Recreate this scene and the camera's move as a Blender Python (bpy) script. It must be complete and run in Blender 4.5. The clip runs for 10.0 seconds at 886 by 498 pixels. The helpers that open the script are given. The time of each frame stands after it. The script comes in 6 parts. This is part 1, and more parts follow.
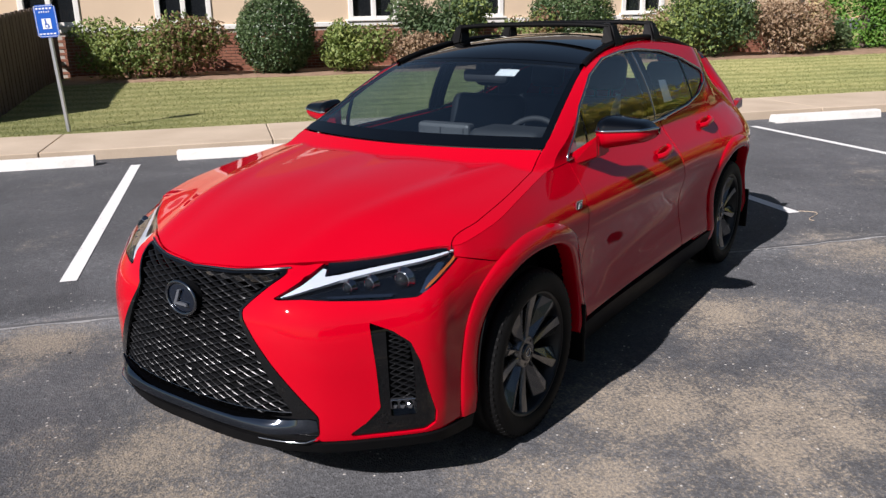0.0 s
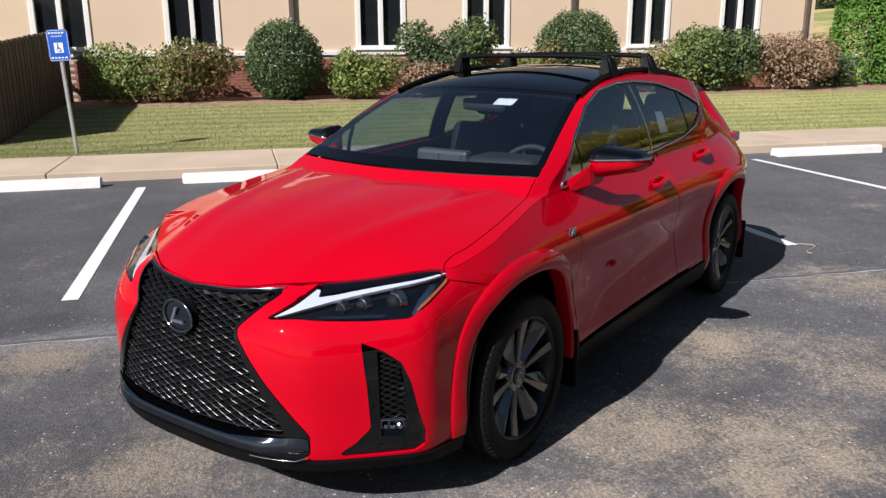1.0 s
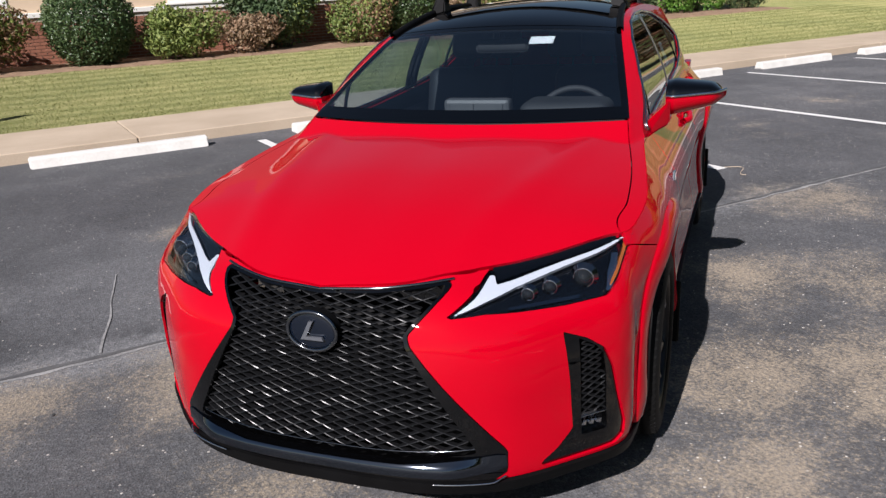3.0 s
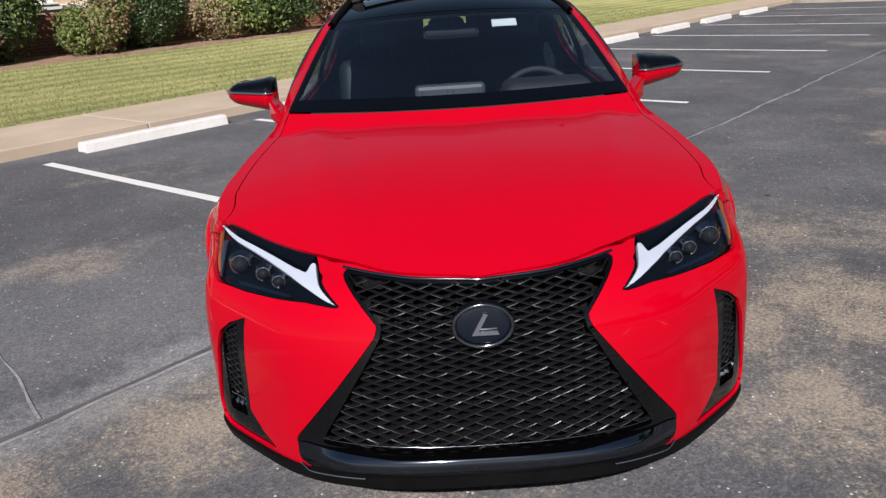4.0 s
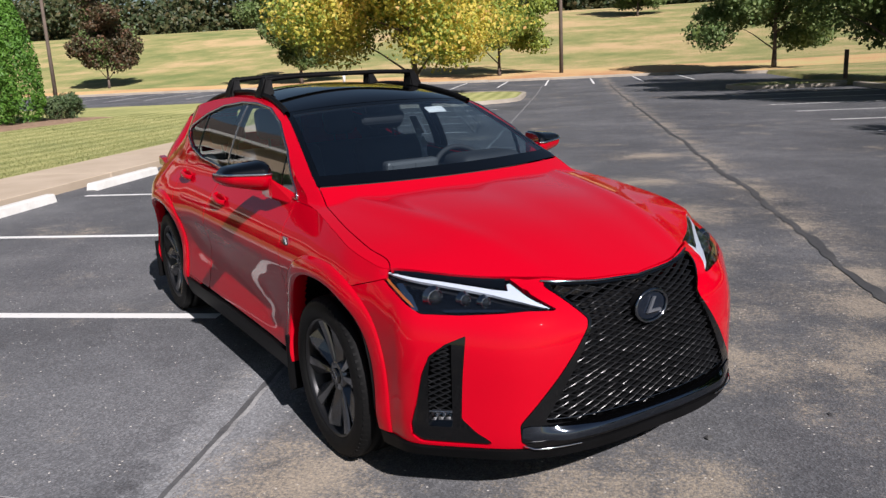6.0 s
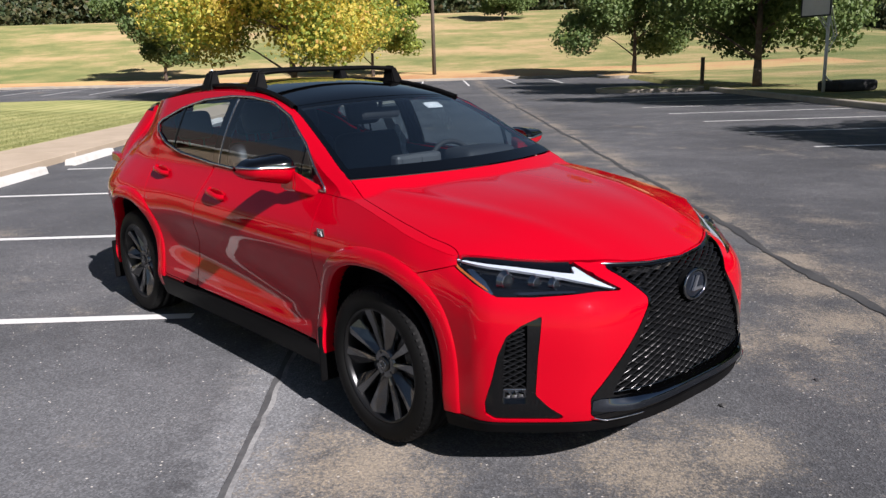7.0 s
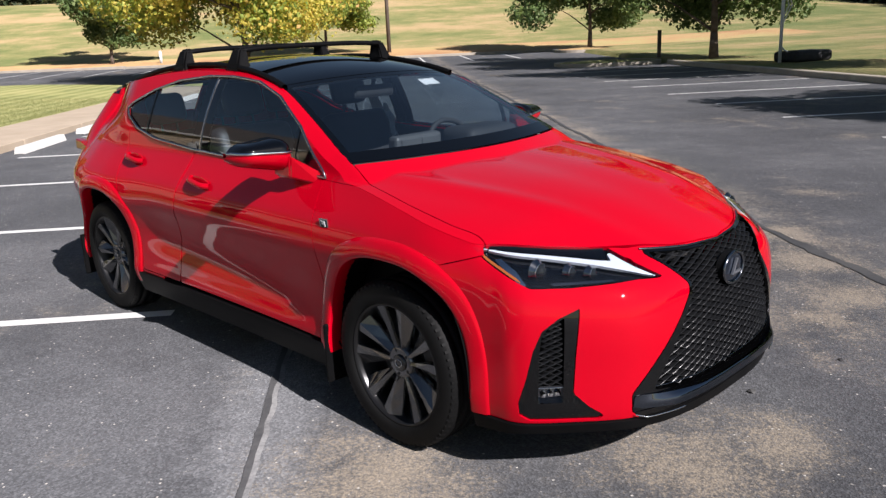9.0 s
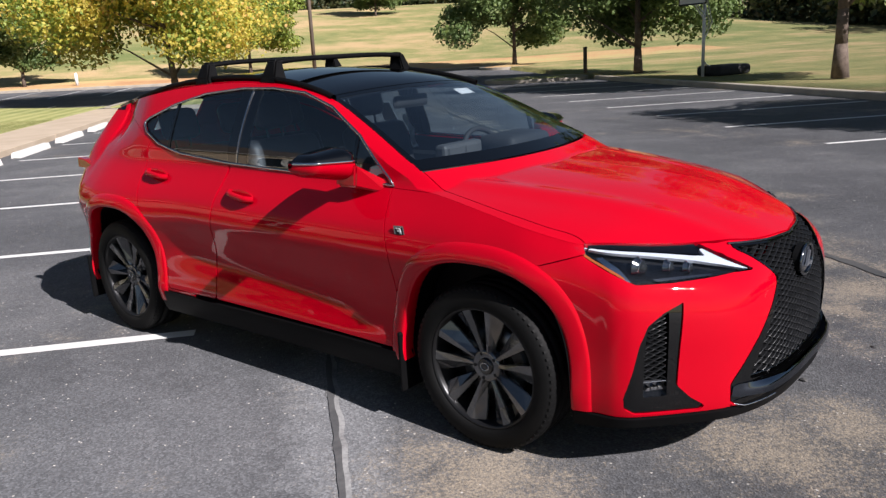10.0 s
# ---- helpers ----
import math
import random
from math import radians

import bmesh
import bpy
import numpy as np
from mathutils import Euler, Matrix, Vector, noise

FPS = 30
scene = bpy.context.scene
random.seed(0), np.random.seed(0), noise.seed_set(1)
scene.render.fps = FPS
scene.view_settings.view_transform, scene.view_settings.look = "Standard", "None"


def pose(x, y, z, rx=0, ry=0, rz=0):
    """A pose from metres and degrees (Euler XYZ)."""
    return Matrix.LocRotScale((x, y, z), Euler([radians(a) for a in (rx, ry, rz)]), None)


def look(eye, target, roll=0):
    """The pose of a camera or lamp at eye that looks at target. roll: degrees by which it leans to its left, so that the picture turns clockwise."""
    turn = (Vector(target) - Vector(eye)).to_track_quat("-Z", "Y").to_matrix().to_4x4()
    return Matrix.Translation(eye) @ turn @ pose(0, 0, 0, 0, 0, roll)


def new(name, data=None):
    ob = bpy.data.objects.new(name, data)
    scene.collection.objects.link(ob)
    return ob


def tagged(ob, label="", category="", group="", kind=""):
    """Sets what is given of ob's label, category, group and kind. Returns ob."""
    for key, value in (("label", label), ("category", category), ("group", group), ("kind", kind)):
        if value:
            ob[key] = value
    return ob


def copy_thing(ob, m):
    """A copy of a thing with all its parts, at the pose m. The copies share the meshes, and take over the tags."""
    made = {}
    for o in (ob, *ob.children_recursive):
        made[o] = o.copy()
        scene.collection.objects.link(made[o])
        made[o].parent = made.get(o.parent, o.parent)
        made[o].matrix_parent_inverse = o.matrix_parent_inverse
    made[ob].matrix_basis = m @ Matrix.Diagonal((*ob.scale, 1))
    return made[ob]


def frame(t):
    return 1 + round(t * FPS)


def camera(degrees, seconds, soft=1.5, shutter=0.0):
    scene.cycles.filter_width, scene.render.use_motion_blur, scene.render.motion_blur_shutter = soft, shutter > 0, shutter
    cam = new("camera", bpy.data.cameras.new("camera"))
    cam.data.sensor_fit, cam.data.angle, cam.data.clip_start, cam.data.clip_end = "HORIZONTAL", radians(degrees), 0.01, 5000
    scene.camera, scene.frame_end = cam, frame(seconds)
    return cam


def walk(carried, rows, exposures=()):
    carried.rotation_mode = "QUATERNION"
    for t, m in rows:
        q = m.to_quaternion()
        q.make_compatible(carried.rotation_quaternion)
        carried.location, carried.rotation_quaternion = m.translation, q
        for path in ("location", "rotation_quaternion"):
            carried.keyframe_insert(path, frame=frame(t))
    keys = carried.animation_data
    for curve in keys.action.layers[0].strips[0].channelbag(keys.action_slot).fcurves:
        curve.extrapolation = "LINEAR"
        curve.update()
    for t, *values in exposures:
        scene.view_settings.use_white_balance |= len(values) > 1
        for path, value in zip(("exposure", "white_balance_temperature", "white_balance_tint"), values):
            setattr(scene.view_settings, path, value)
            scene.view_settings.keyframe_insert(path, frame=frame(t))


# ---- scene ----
cam = camera(58.3, 10.0, soft=1.4)
PATH = [
    (0, (2.218, -3.86, 1.619), (1.123, -2.286, 1.05), -1.2),
    (0.5, (2.275, -3.868, 1.619), (1.151, -2.298, 1.1), -1.4),
    (1, (2.282, -3.881, 1.615), (1.167, -2.297, 1.115), -0.3),
    (1.5, (2.254, -3.892, 1.615), (1.147, -2.317, 1.074), 0.1),
    (2, (1.955, -4.089, 1.61), (0.92, -2.485, 1.014), -1.8),
    (2.5, (1.593, -4.082, 1.585), (0.693, -2.405, 0.972), -2.0),
    (2.7, (1.395, -4.021, 1.594), (0.579, -2.304, 0.974), -2.2),
    (3.8, (0.15, -4.043, 1.556), (-0.018, -2.16, 0.905), -4.4),
    (4, (-0.077, -4.114, 1.548), (-0.09, -2.223, 0.899), -3.7),
    (4.5, (-0.538, -4.352, 1.536), (-0.247, -2.46, 0.954), -2.2),
    (5, (-1.102, -4.321, 1.554), (-0.457, -2.501, 1.03), -3.1),
    (5.5, (-1.55, -4.37, 1.565), (-0.785, -2.59, 1.073), -1.4),
    (6, (-2.039, -4.21, 1.578), (-1.033, -2.542, 1.123), -2.8),
    (6.2, (-2.228, -4.229, 1.596), (-1.159, -2.598, 1.15), -2.8),
    (7.3, (-2.769, -3.785, 1.578), (-1.469, -2.34, 1.109), -1.5),
    (7.5, (-2.776, -3.781, 1.577), (-1.49, -2.318, 1.125), -1.4),
    (8, (-2.799, -3.789, 1.58), (-1.517, -2.315, 1.152), -1.6),
    (8.5, (-2.781, -3.745, 1.571), (-1.475, -2.305, 1.102), -2.1),
    (9, (-2.714, -3.527, 1.57), (-1.371, -2.139, 1.049), -2.6),
    (9.5, (-2.953, -3.305, 1.568), (-1.534, -1.993, 1.052), -1.8),
    (10, (-3.161, -3.093, 1.553), (-1.679, -1.841, 1.067), -3.1),
]
walk(cam, [(t, look(eye, target, roll)) for t, eye, target, roll in PATH], exposures=[(0.0, 0.47), (2.5, 0.42), (4.0, 0.26), (5.5, 0.34), (7.5, 0.54), (10.0, 0.60)])


# ---- world, sun ----
SUN_EL, SUN_HEAD = 37.5, 5.5      # degrees: height of the sun; light travels along +y, turned this far to +x
world = bpy.data.worlds.new("World")
scene.world = world
world.use_nodes = True
wn = world.node_tree
sky = wn.nodes.new("ShaderNodeTexSky")
sky.sky_type = "NISHITA"
sky.sun_disc = False
sky.sun_elevation = radians(SUN_EL)
sky.sun_rotation = radians(180 + SUN_HEAD)
sky.air_density, sky.dust_density, sky.ozone_density = 1.0, 0.6, 1.2
wn.nodes["Background"].inputs["Strength"].default_value = 0.038
wn.links.new(sky.outputs["Color"], wn.nodes["Background"].inputs["Color"])
sun_data = bpy.data.lights.new("sun", "SUN")
sun_data.energy, sun_data.angle, sun_data.color = 5.2, radians(0.53), (1.0, 0.945, 0.965)
sun = new("sun", sun_data)
sun_to = Vector((-math.sin(radians(SUN_HEAD)) * math.cos(radians(SUN_EL)), -math.cos(radians(SUN_HEAD)) * math.cos(radians(SUN_EL)), math.sin(radians(SUN_EL))))
sun.matrix_world = look(sun_to * 60, (0, 0, 0))


# ---- materials ----
def material(name, color=(0.5, 0.5, 0.5), rough=0.5, metal=0.0, **more):
    m = bpy.data.materials.new(name)
    m.use_nodes = True
    b = m.node_tree.nodes["Principled BSDF"]
    b.inputs["Base Color"].default_value = (*color, 1)
    b.inputs["Roughness"].default_value = rough
    b.inputs["Metallic"].default_value = metal
    for k, v in more.items():
        b.inputs[k.replace("_", " ")].default_value = v
    return m


class Nodes:
    """Short hand for a material's nodes."""

    def __init__(self, m):
        self.t = m.node_tree
        self.b = self.t.nodes["Principled BSDF"]

    def add(self, kind, links=(), **props):
        n = self.t.nodes.new("ShaderNode" + kind)
        for k, v in props.items():
            if k == "operation":
                n.operation = v
            else:
                n.inputs[k.replace("_", " ")].default_value = v
        for k, o in dict(links).items():
            self.t.links.new(o, n.inputs[k])
        return n

    def coords(self):
        return self.t.nodes.new("ShaderNodeTexCoord").outputs["Object"]

    def world_coords(self):
        return self.t.nodes.new("ShaderNodeNewGeometry").outputs["Position"]

    def noise(self, vec, scale, detail=3.0, rough=0.55, stretch=None):
        if stretch:
            mp = self.t.nodes.new("ShaderNodeMapping")
            mp.inputs["Scale"].default_value = stretch
            self.t.links.new(vec, mp.inputs["Vector"])
            vec = mp.outputs["Vector"]
        n = self.t.nodes.new("ShaderNodeTexNoise")
        n.inputs["Scale"].default_value, n.inputs["Detail"].default_value, n.inputs["Roughness"].default_value = scale, detail, rough
        self.t.links.new(vec, n.inputs["Vector"])
        return n.outputs["Fac"]

    def ramp(self, fac, *stops):
        n = self.t.nodes.new("ShaderNodeValToRGB")
        e = n.color_ramp.elements
        while len(e) < len(stops):
            e.new(0.5)
        for el, (p, c) in zip(e, stops):
            el.position = p
            el.color = (*c, 1) if isinstance(c, (tuple, list)) else (c, c, c, 1)
        self.t.links.new(fac, n.inputs["Fac"])
        return n.outputs["Color"]

    def mix(self, fac, a, b, blend="MIX"):
        n = self.t.nodes.new("ShaderNodeMix")
        n.data_type, n.blend_type = "RGBA", blend
        for sock, v in ((n.inputs[0], fac), (n.inputs[6], a), (n.inputs[7], b)):
            if isinstance(v, (int, float)):
                sock.default_value = v if sock == n.inputs[0] else (v, v, v, 1)
            elif isinstance(v, tuple):
                sock.default_value = (*v, 1)
            else:
                self.t.links.new(v, sock)
        return n.outputs[2]

    def math(self, op, a, b=0.0):
        n = self.t.nodes.new("ShaderNodeMath")
        n.operation = op
        for sock, v in zip(n.inputs, (a, b)):
            if isinstance(v, (int, float)):
                sock.default_value = v
            else:
                self.t.links.new(v, sock)
        return n.outputs[0]

    def random(self):
        return self.t.nodes.new("ShaderNodeObjectInfo").outputs["Random"]

    def island(self):
        return self.t.nodes.new("ShaderNodeNewGeometry").outputs["Random Per Island"]

    def color(self, out):
        self.t.links.new(out, self.b.inputs["Base Color"])

    def rough(self, out):
        self.t.links.new(out, self.b.inputs["Roughness"])

    def bump(self, height, strength=0.3, distance=0.01):
        n = self.t.nodes.new("ShaderNodeBump")
        n.inputs["Strength"].default_value, n.inputs["Distance"].default_value = strength, distance
        self.t.links.new(height, n.inputs["Height"])
        self.t.links.new(n.outputs["Normal"], self.b.inputs["Normal"])


def mottled(name, a, b, scale=3.0, rough=0.6, fine=60.0, bump=0.2, metal=0.0, dist=0.004, **more):
    """A surface that varies between two colours at two scales, with fine relief."""
    m = material(name, a, rough, metal, **more)
    n = Nodes(m)
    co = n.world_coords()
    big, small = n.noise(co, scale, 4), n.noise(co, fine, 3)
    f = n.math("ADD", n.math("MULTIPLY", big, 0.65), n.math("MULTIPLY", small, 0.35))
    n.color(n.ramp(f, (0.32, a), (0.68, b)))
    n.bump(small, bump, dist)
    return m


# the lot's own axes: u runs along the bay lines away from the kerb, s along the kerb
LOT = radians(-40.5)
UX, UY = math.cos(LOT), math.sin(LOT)


def lot(u, s, z=0.0):
    return Vector((u * UX - s * UY, u * UY + s * UX, z))


def smooth(a, b, v):
    k = min(1.0, max(0.0, (v - a) / (b - a)))
    return k * k * (3 - 2 * k)


LOT_POSE = pose(0, 0, 0, 0, 0, -40.5)


def make_asphalt():
    m = material("asphalt", (0.05, 0.05, 0.052), 0.78, Diffuse_Roughness=0.7)
    n = Nodes(m)
    co = n.coords()
    sep = n.add("SeparateXYZ", {"Vector": co})
    big = n.noise(co, 0.38, 5, 0.6)
    mid = n.noise(co, 2.2, 5, 0.65)
    fine = n.noise(co, 16, 5, 0.7)
    grit = n.noise(co, 95, 3, 0.7)
    vor = n.add("TexVoronoi", {"Vector": co}, Scale=115.0)

    def band(centre, width):
        """One on a line along the kerb's direction, falling to nothing at its width, with a wavering edge."""
        off = n.math("SUBTRACT", n.math("ADD", sep.outputs["X"], n.math("MULTIPLY", n.math("SUBTRACT", mid, 0.5), 0.35)), centre)
        return n.math("SUBTRACT", 1.0, n.math("DIVIDE", n.math("ABSOLUTE", off), width))

    tone = n.math("ADD", n.math("MULTIPLY", big, 0.62), n.math("ADD", n.math("MULTIPLY", mid, 0.26), n.math("MULTIPLY", fine, 0.12)))
    base = n.ramp(tone, (0.36, (0.046, 0.047, 0.050)), (0.50, (0.070, 0.071, 0.075)), (0.64, (0.110, 0.110, 0.113)))
    stones = n.ramp(n.math("ADD", n.math("MULTIPLY", vor.outputs["Color"], 0.6), n.math("MULTIPLY", grit, 0.5)), (0.30, 0.66), (0.55, 0.95), (0.85, 1.6))
    base = n.mix(1.0, base, stones, "MULTIPLY")
    # bleached dust on either side of the long crack, thickest near the car
    along = n.math("SUBTRACT", 1.0, n.math("DIVIDE", n.math("ABSOLUTE", n.math("ADD", sep.outputs["Y"], 1.4)), 5.5))
    dust = n.math("MULTIPLY", n.math("MAXIMUM", band(-0.36, 0.30), 0.0), n.math("MAXIMUM", along, 0.0))
    dust = n.ramp(n.math("ADD", n.math("MULTIPLY", dust, 1.9), n.math("MULTIPLY", n.math("SUBTRACT", fine, 0.58), 2.2)), (0.0, 0.0), (1.0, 1.0))
    base = n.mix(n.math("MULTIPLY", dust, 0.58), base, n.mix(1.0, stones, (0.20, 0.203, 0.208), "MULTIPLY"))
    # a soft round paler area: sunlight scattered back, put into the asphalt's colour
    d = n.add("VectorMath", {}, operation="DISTANCE")
    n.t.links.new(co, d.inputs[0])
    d.inputs[1].default_value = (-1.35, -1.35, 0)
    pale = n.ramp(n.math("ADD", n.math("SUBTRACT", 1.0, n.math("DIVIDE", d.outputs["Value"], 1.5)), n.math("MULTIPLY", n.math("SUBTRACT", mid, 0.5), 1.2)), (0.0, 0.0), (0.6, 1.0))
    base = n.mix(n.math("MULTIPLY", pale, 0.3), base, n.mix(1.0, stones, (0.16, 0.164, 0.172), "MULTIPLY"))
    # sandy worn patches where the seal coat has gone
    worn = n.noise(co, 0.55, 6, 0.68)
    spots = n.math("MULTIPLY", n.math("SUBTRACT", band(3.25, 0.62), 0.15), n.ramp(n.noise(co, 0.9, 3), (0.36, 0.15), (0.56, 1.0)))
    for u, s, r in WORN:
        d = n.add("VectorMath", {}, operation="DISTANCE")
        n.t.links.new(co, d.inputs[0])
        d.inputs[1].default_value = (u, s, 0)
        k = n.math("SUBTRACT", 1.0, n.math("DIVIDE", d.outputs["Value"], r))
        spots = n.math("MAXIMUM", spots, k)
    spots = n.math("MAXIMUM", spots, -0.6)
    amount = n.math("MAXIMUM", n.math("MULTIPLY", n.math("SUBTRACT", worn, 0.56), 6.0), n.math("ADD", spots, n.math("MULTIPLY", n.math("SUBTRACT", mid, 0.5), 2.0)))
    amount = n.math("ADD", amount, n.math("MULTIPLY", n.math("SUBTRACT", fine, 0.5), 1.3))
    soft = n.ramp(amount, (0.05, 0.0), (0.85, 1.0))
    speck = n.math("ADD", amount, n.math("MULTIPLY", n.math("SUBTRACT", n.noise(co, 55, 5, 0.8), 0.5), 4.0))
    mask = n.ramp(speck, (0.45, 0.0), (0.95, 1.0))
    sand = n.ramp(n.noise(co, 75, 3, 0.75), (0.3, (0.10, 0.092, 0.082)), (0.7, (0.50, 0.405, 0.285)))
    col = n.mix(n.math("MULTIPLY", soft, 0.13), base, (0.30, 0.25, 0.185))
    col = n.mix(n.math("MULTIPLY", mask, 0.62), col, sand)
    # pale grains scattered
    bits = n.add("TexVoronoi", {"Vector": co}, Scale=24.0)
    bit = n.ramp(bits.outputs["Distance"], (0.09, 1.0), (0.14, 0.0))
    keep = n.ramp(n.noise(co, 8, 3), (0.50, 0.0), (0.55, 1.0))
    col = n.mix(n.math("MULTIPLY", n.math("MULTIPLY", bit, keep), 0.8), col, (0.56, 0.53, 0.48))
    n.color(col)
    n.bump(n.math("ADD", vor.outputs["Distance"], grit), 0.6, 0.006)
    return m


WORN = [(1.44, 0.12, 0.63), (0.64, 1.02, 0.59), (1.95, 0.4, 0.59), (-0.05, -2.55, 0.5), (-0.1, 2.6, 0.67), (0.1, -1.82, 0.63), (1.62, -1.85, 0.42), (3.0, 0.55, 0.67), (2.1, 1.8, 0.76), (2.0, -0.4, 0.67), (2.1, 5.7, 0.76), (-2.2, -1.15, 0.5), (2.85, -0.2, 0.5), (3.2, 1.3, 0.55), (2.3, 3.6, 0.8), (1.4, 4.6, 0.7), (2.4, 8.4, 0.9), (0.9, 7.0, 0.7), (1.77, 0.62, 0.8), (1.15, 1.5, 0.65), (1.3, -1.95, 0.65)]
ASPHALT = make_asphalt()
PAINT_WHITE = material("road_paint", (0.72, 0.71, 0.68), 0.75)
pn = Nodes(PAINT_WHITE)
pc = pn.world_coords()
pn.color(pn.mix(pn.ramp(pn.math("ADD", pn.noise(pc, 45, 4, 0.7), pn.math("MULTIPLY", pn.noise(pc, 3, 3), 0.5)), (0.9, 0.0), (1.05, 1.0)), (0.74, 0.73, 0.70), (0.16, 0.155, 0.15)))
pn.bump(pn.noise(pc, 160, 2), 0.3, 0.003)
STOP_WHITE = mottled("painted_concrete", (0.78, 0.77, 0.73), (0.62, 0.60, 0.55), 4.0, 0.8, 40, 0.35)
CONCRETE = mottled("concrete", (0.43, 0.34, 0.245), (0.56, 0.455, 0.34), 1.3, 0.88, 70, 0.3)
KERB_EDGE = mottled("kerb_concrete", (0.30, 0.26, 0.21), (0.44, 0.39, 0.32), 2.0, 0.88, 60, 0.35)
SEAL = mottled("crack_filler", (0.040, 0.040, 0.042), (0.085, 0.083, 0.080), 2.0, 0.7, 40, 0.3)
FILLER = mottled("old_crack_filler", (0.066, 0.066, 0.069), (0.135, 0.134, 0.132), 6.0, 0.75, 40, 0.3)
DUST = mottled("crack_dust", (0.12, 0.12, 0.122), (0.42, 0.415, 0.405), 4.0, 0.9, 60, 0.4)
STUCCO = mottled("stucco", (0.62, 0.475, 0.33), (0.68, 0.53, 0.375), 0.6, 0.9, 120, 0.35)
TRIM_WHITE = mottled("white_trim", (0.74, 0.72, 0.66), (0.80, 0.78, 0.73), 1.0, 0.55, 80, 0.08)
PIPE_BROWN = mottled("brown_metal", (0.10, 0.075, 0.06), (0.14, 0.11, 0.085), 2.0, 0.45, 50, 0.05)
BRICK = mottled("brick_red", (0.20, 0.075, 0.045), (0.32, 0.14, 0.085), 9.0, 0.85, 90, 0.4)
MORTAR = mottled("mortar", (0.38, 0.34, 0.29), (0.46, 0.42, 0.36), 5.0, 0.9, 90, 0.3)
DARK_GLASS = material("window_glass", (0.012, 0.014, 0.016), 0.04, Specular_IOR_Level=0.6)
FENCE_WOOD = mottled("fence_wood", (0.06, 0.04, 0.03), (0.11, 0.075, 0.055), 2.5, 0.8, 35, 0.4)
MULCH = mottled("pine_mulch", (0.20, 0.12, 0.075), (0.40, 0.27, 0.175), 5.0, 0.95, 45, 0.8, dist=0.02)
GALV = mottled("galvanised_steel", (0.42, 0.43, 0.44), (0.55, 0.56, 0.57), 4.0, 0.45, 60, 0.1, metal=0.8)
SIGN_BLUE = mottled("sign_blue", (0.010, 0.085, 0.42), (0.014, 0.105, 0.48), 3.0, 0.35, 80, 0.03)
SIGN_WHITE = material("sign_white", (0.8, 0.8, 0.8), 0.4)
BARK = mottled("bark", (0.085, 0.06, 0.045), (0.19, 0.145, 0.115), 6.0, 0.95, 30, 0.9, dist=0.02)
POLE_WOOD = mottled("pole_wood", (0.10, 0.075, 0.058), (0.17, 0.13, 0.10), 2.0, 0.9, 30, 0.5)
BACKBOARD = mottled("backboard", (0.55, 0.54, 0.51), (0.66, 0.65, 0.62), 2.0, 0.4, 40, 0.05)
POLE_GREY = mottled("painted_pole", (0.62, 0.63, 0.63), (0.74, 0.75, 0.75), 2.0, 0.45, 40, 0.08)
BLACK_MAT = mottled("black_matting", (0.012, 0.012, 0.013), (0.03, 0.03, 0.03), 5.0, 0.8, 40, 0.5)


def leafy(name, *cols, rough=0.55, thin=0.25):
    """Leaves: a colour for each leaf out of a run of colours, a little light shining through."""
    m = material(name, cols[0], rough)
    n = Nodes(m)
    isl = n.island()
    co = n.world_coords()
    k = n.math("ADD", n.math("MULTIPLY", isl, 0.42), n.math("ADD", n.math("MULTIPLY", n.noise(co, 1.2, 3), 1.1), -0.26))
    col = n.ramp(k, *[(0.12 + 0.78 * i / max(1, len(cols) - 1), c) for i, c in enumerate(cols)])
    n.color(col)
    tr = n.t.nodes.new("ShaderNodeBsdfTranslucent")
    n.t.links.new(col, tr.inputs["Color"])
    mx = n.t.nodes.new("ShaderNodeMixShader")
    mx.inputs[0].default_value = thin
    out = n.t.nodes["Material Output"]
    n.t.links.new(n.b.outputs[0], mx.inputs[1])
    n.t.links.new(tr.outputs[0], mx.inputs[2])
    n.t.links.new(mx.outputs[0], out.inputs["Surface"])
    return m


LEAF_SHRUB = leafy("shrub_leaf", (0.09, 0.14, 0.035), (0.18, 0.24, 0.06), (0.34, 0.37, 0.11))
LEAF_DARK = leafy("dark_leaf", (0.04, 0.075, 0.028), (0.08, 0.13, 0.05), (0.15, 0.19, 0.085))
LEAF_GLOSSY = leafy("holly_leaf", (0.035, 0.07, 0.025), (0.07, 0.115, 0.04), (0.12, 0.165, 0.065), rough=0.4, thin=0.12)
LEAF_BRONZE = leafy("bronze_leaf", (0.15, 0.075, 0.05), (0.27, 0.16, 0.09), (0.30, 0.24, 0.11))
LEAF_STRAW = leafy("dry_stem", (0.22, 0.14, 0.085), (0.36, 0.25, 0.155), (0.48, 0.36, 0.23))
LEAF_HEDGE = leafy("conifer_spray", (0.05, 0.13, 0.014), (0.10, 0.23, 0.028), (0.17, 0.32, 0.045))
LEAF_GOLD = leafy("autumn_leaf", (0.34, 0.38, 0.06), (0.60, 0.54, 0.09), (0.80, 0.63, 0.14), (0.78, 0.46, 0.17), thin=0.45)
LEAF_LIME = leafy("lime_leaf", (0.15, 0.23, 0.045), (0.32, 0.40, 0.075), (0.52, 0.54, 0.12), thin=0.4)
LEAF_TREE = leafy("tree_leaf", (0.075, 0.125, 0.035), (0.15, 0.22, 0.065), (0.28, 0.33, 0.125), thin=0.35)
LEAF_RUST = leafy("rusty_leaf", (0.045, 0.06, 0.022), (0.10, 0.07, 0.035), (0.19, 0.09, 0.05))
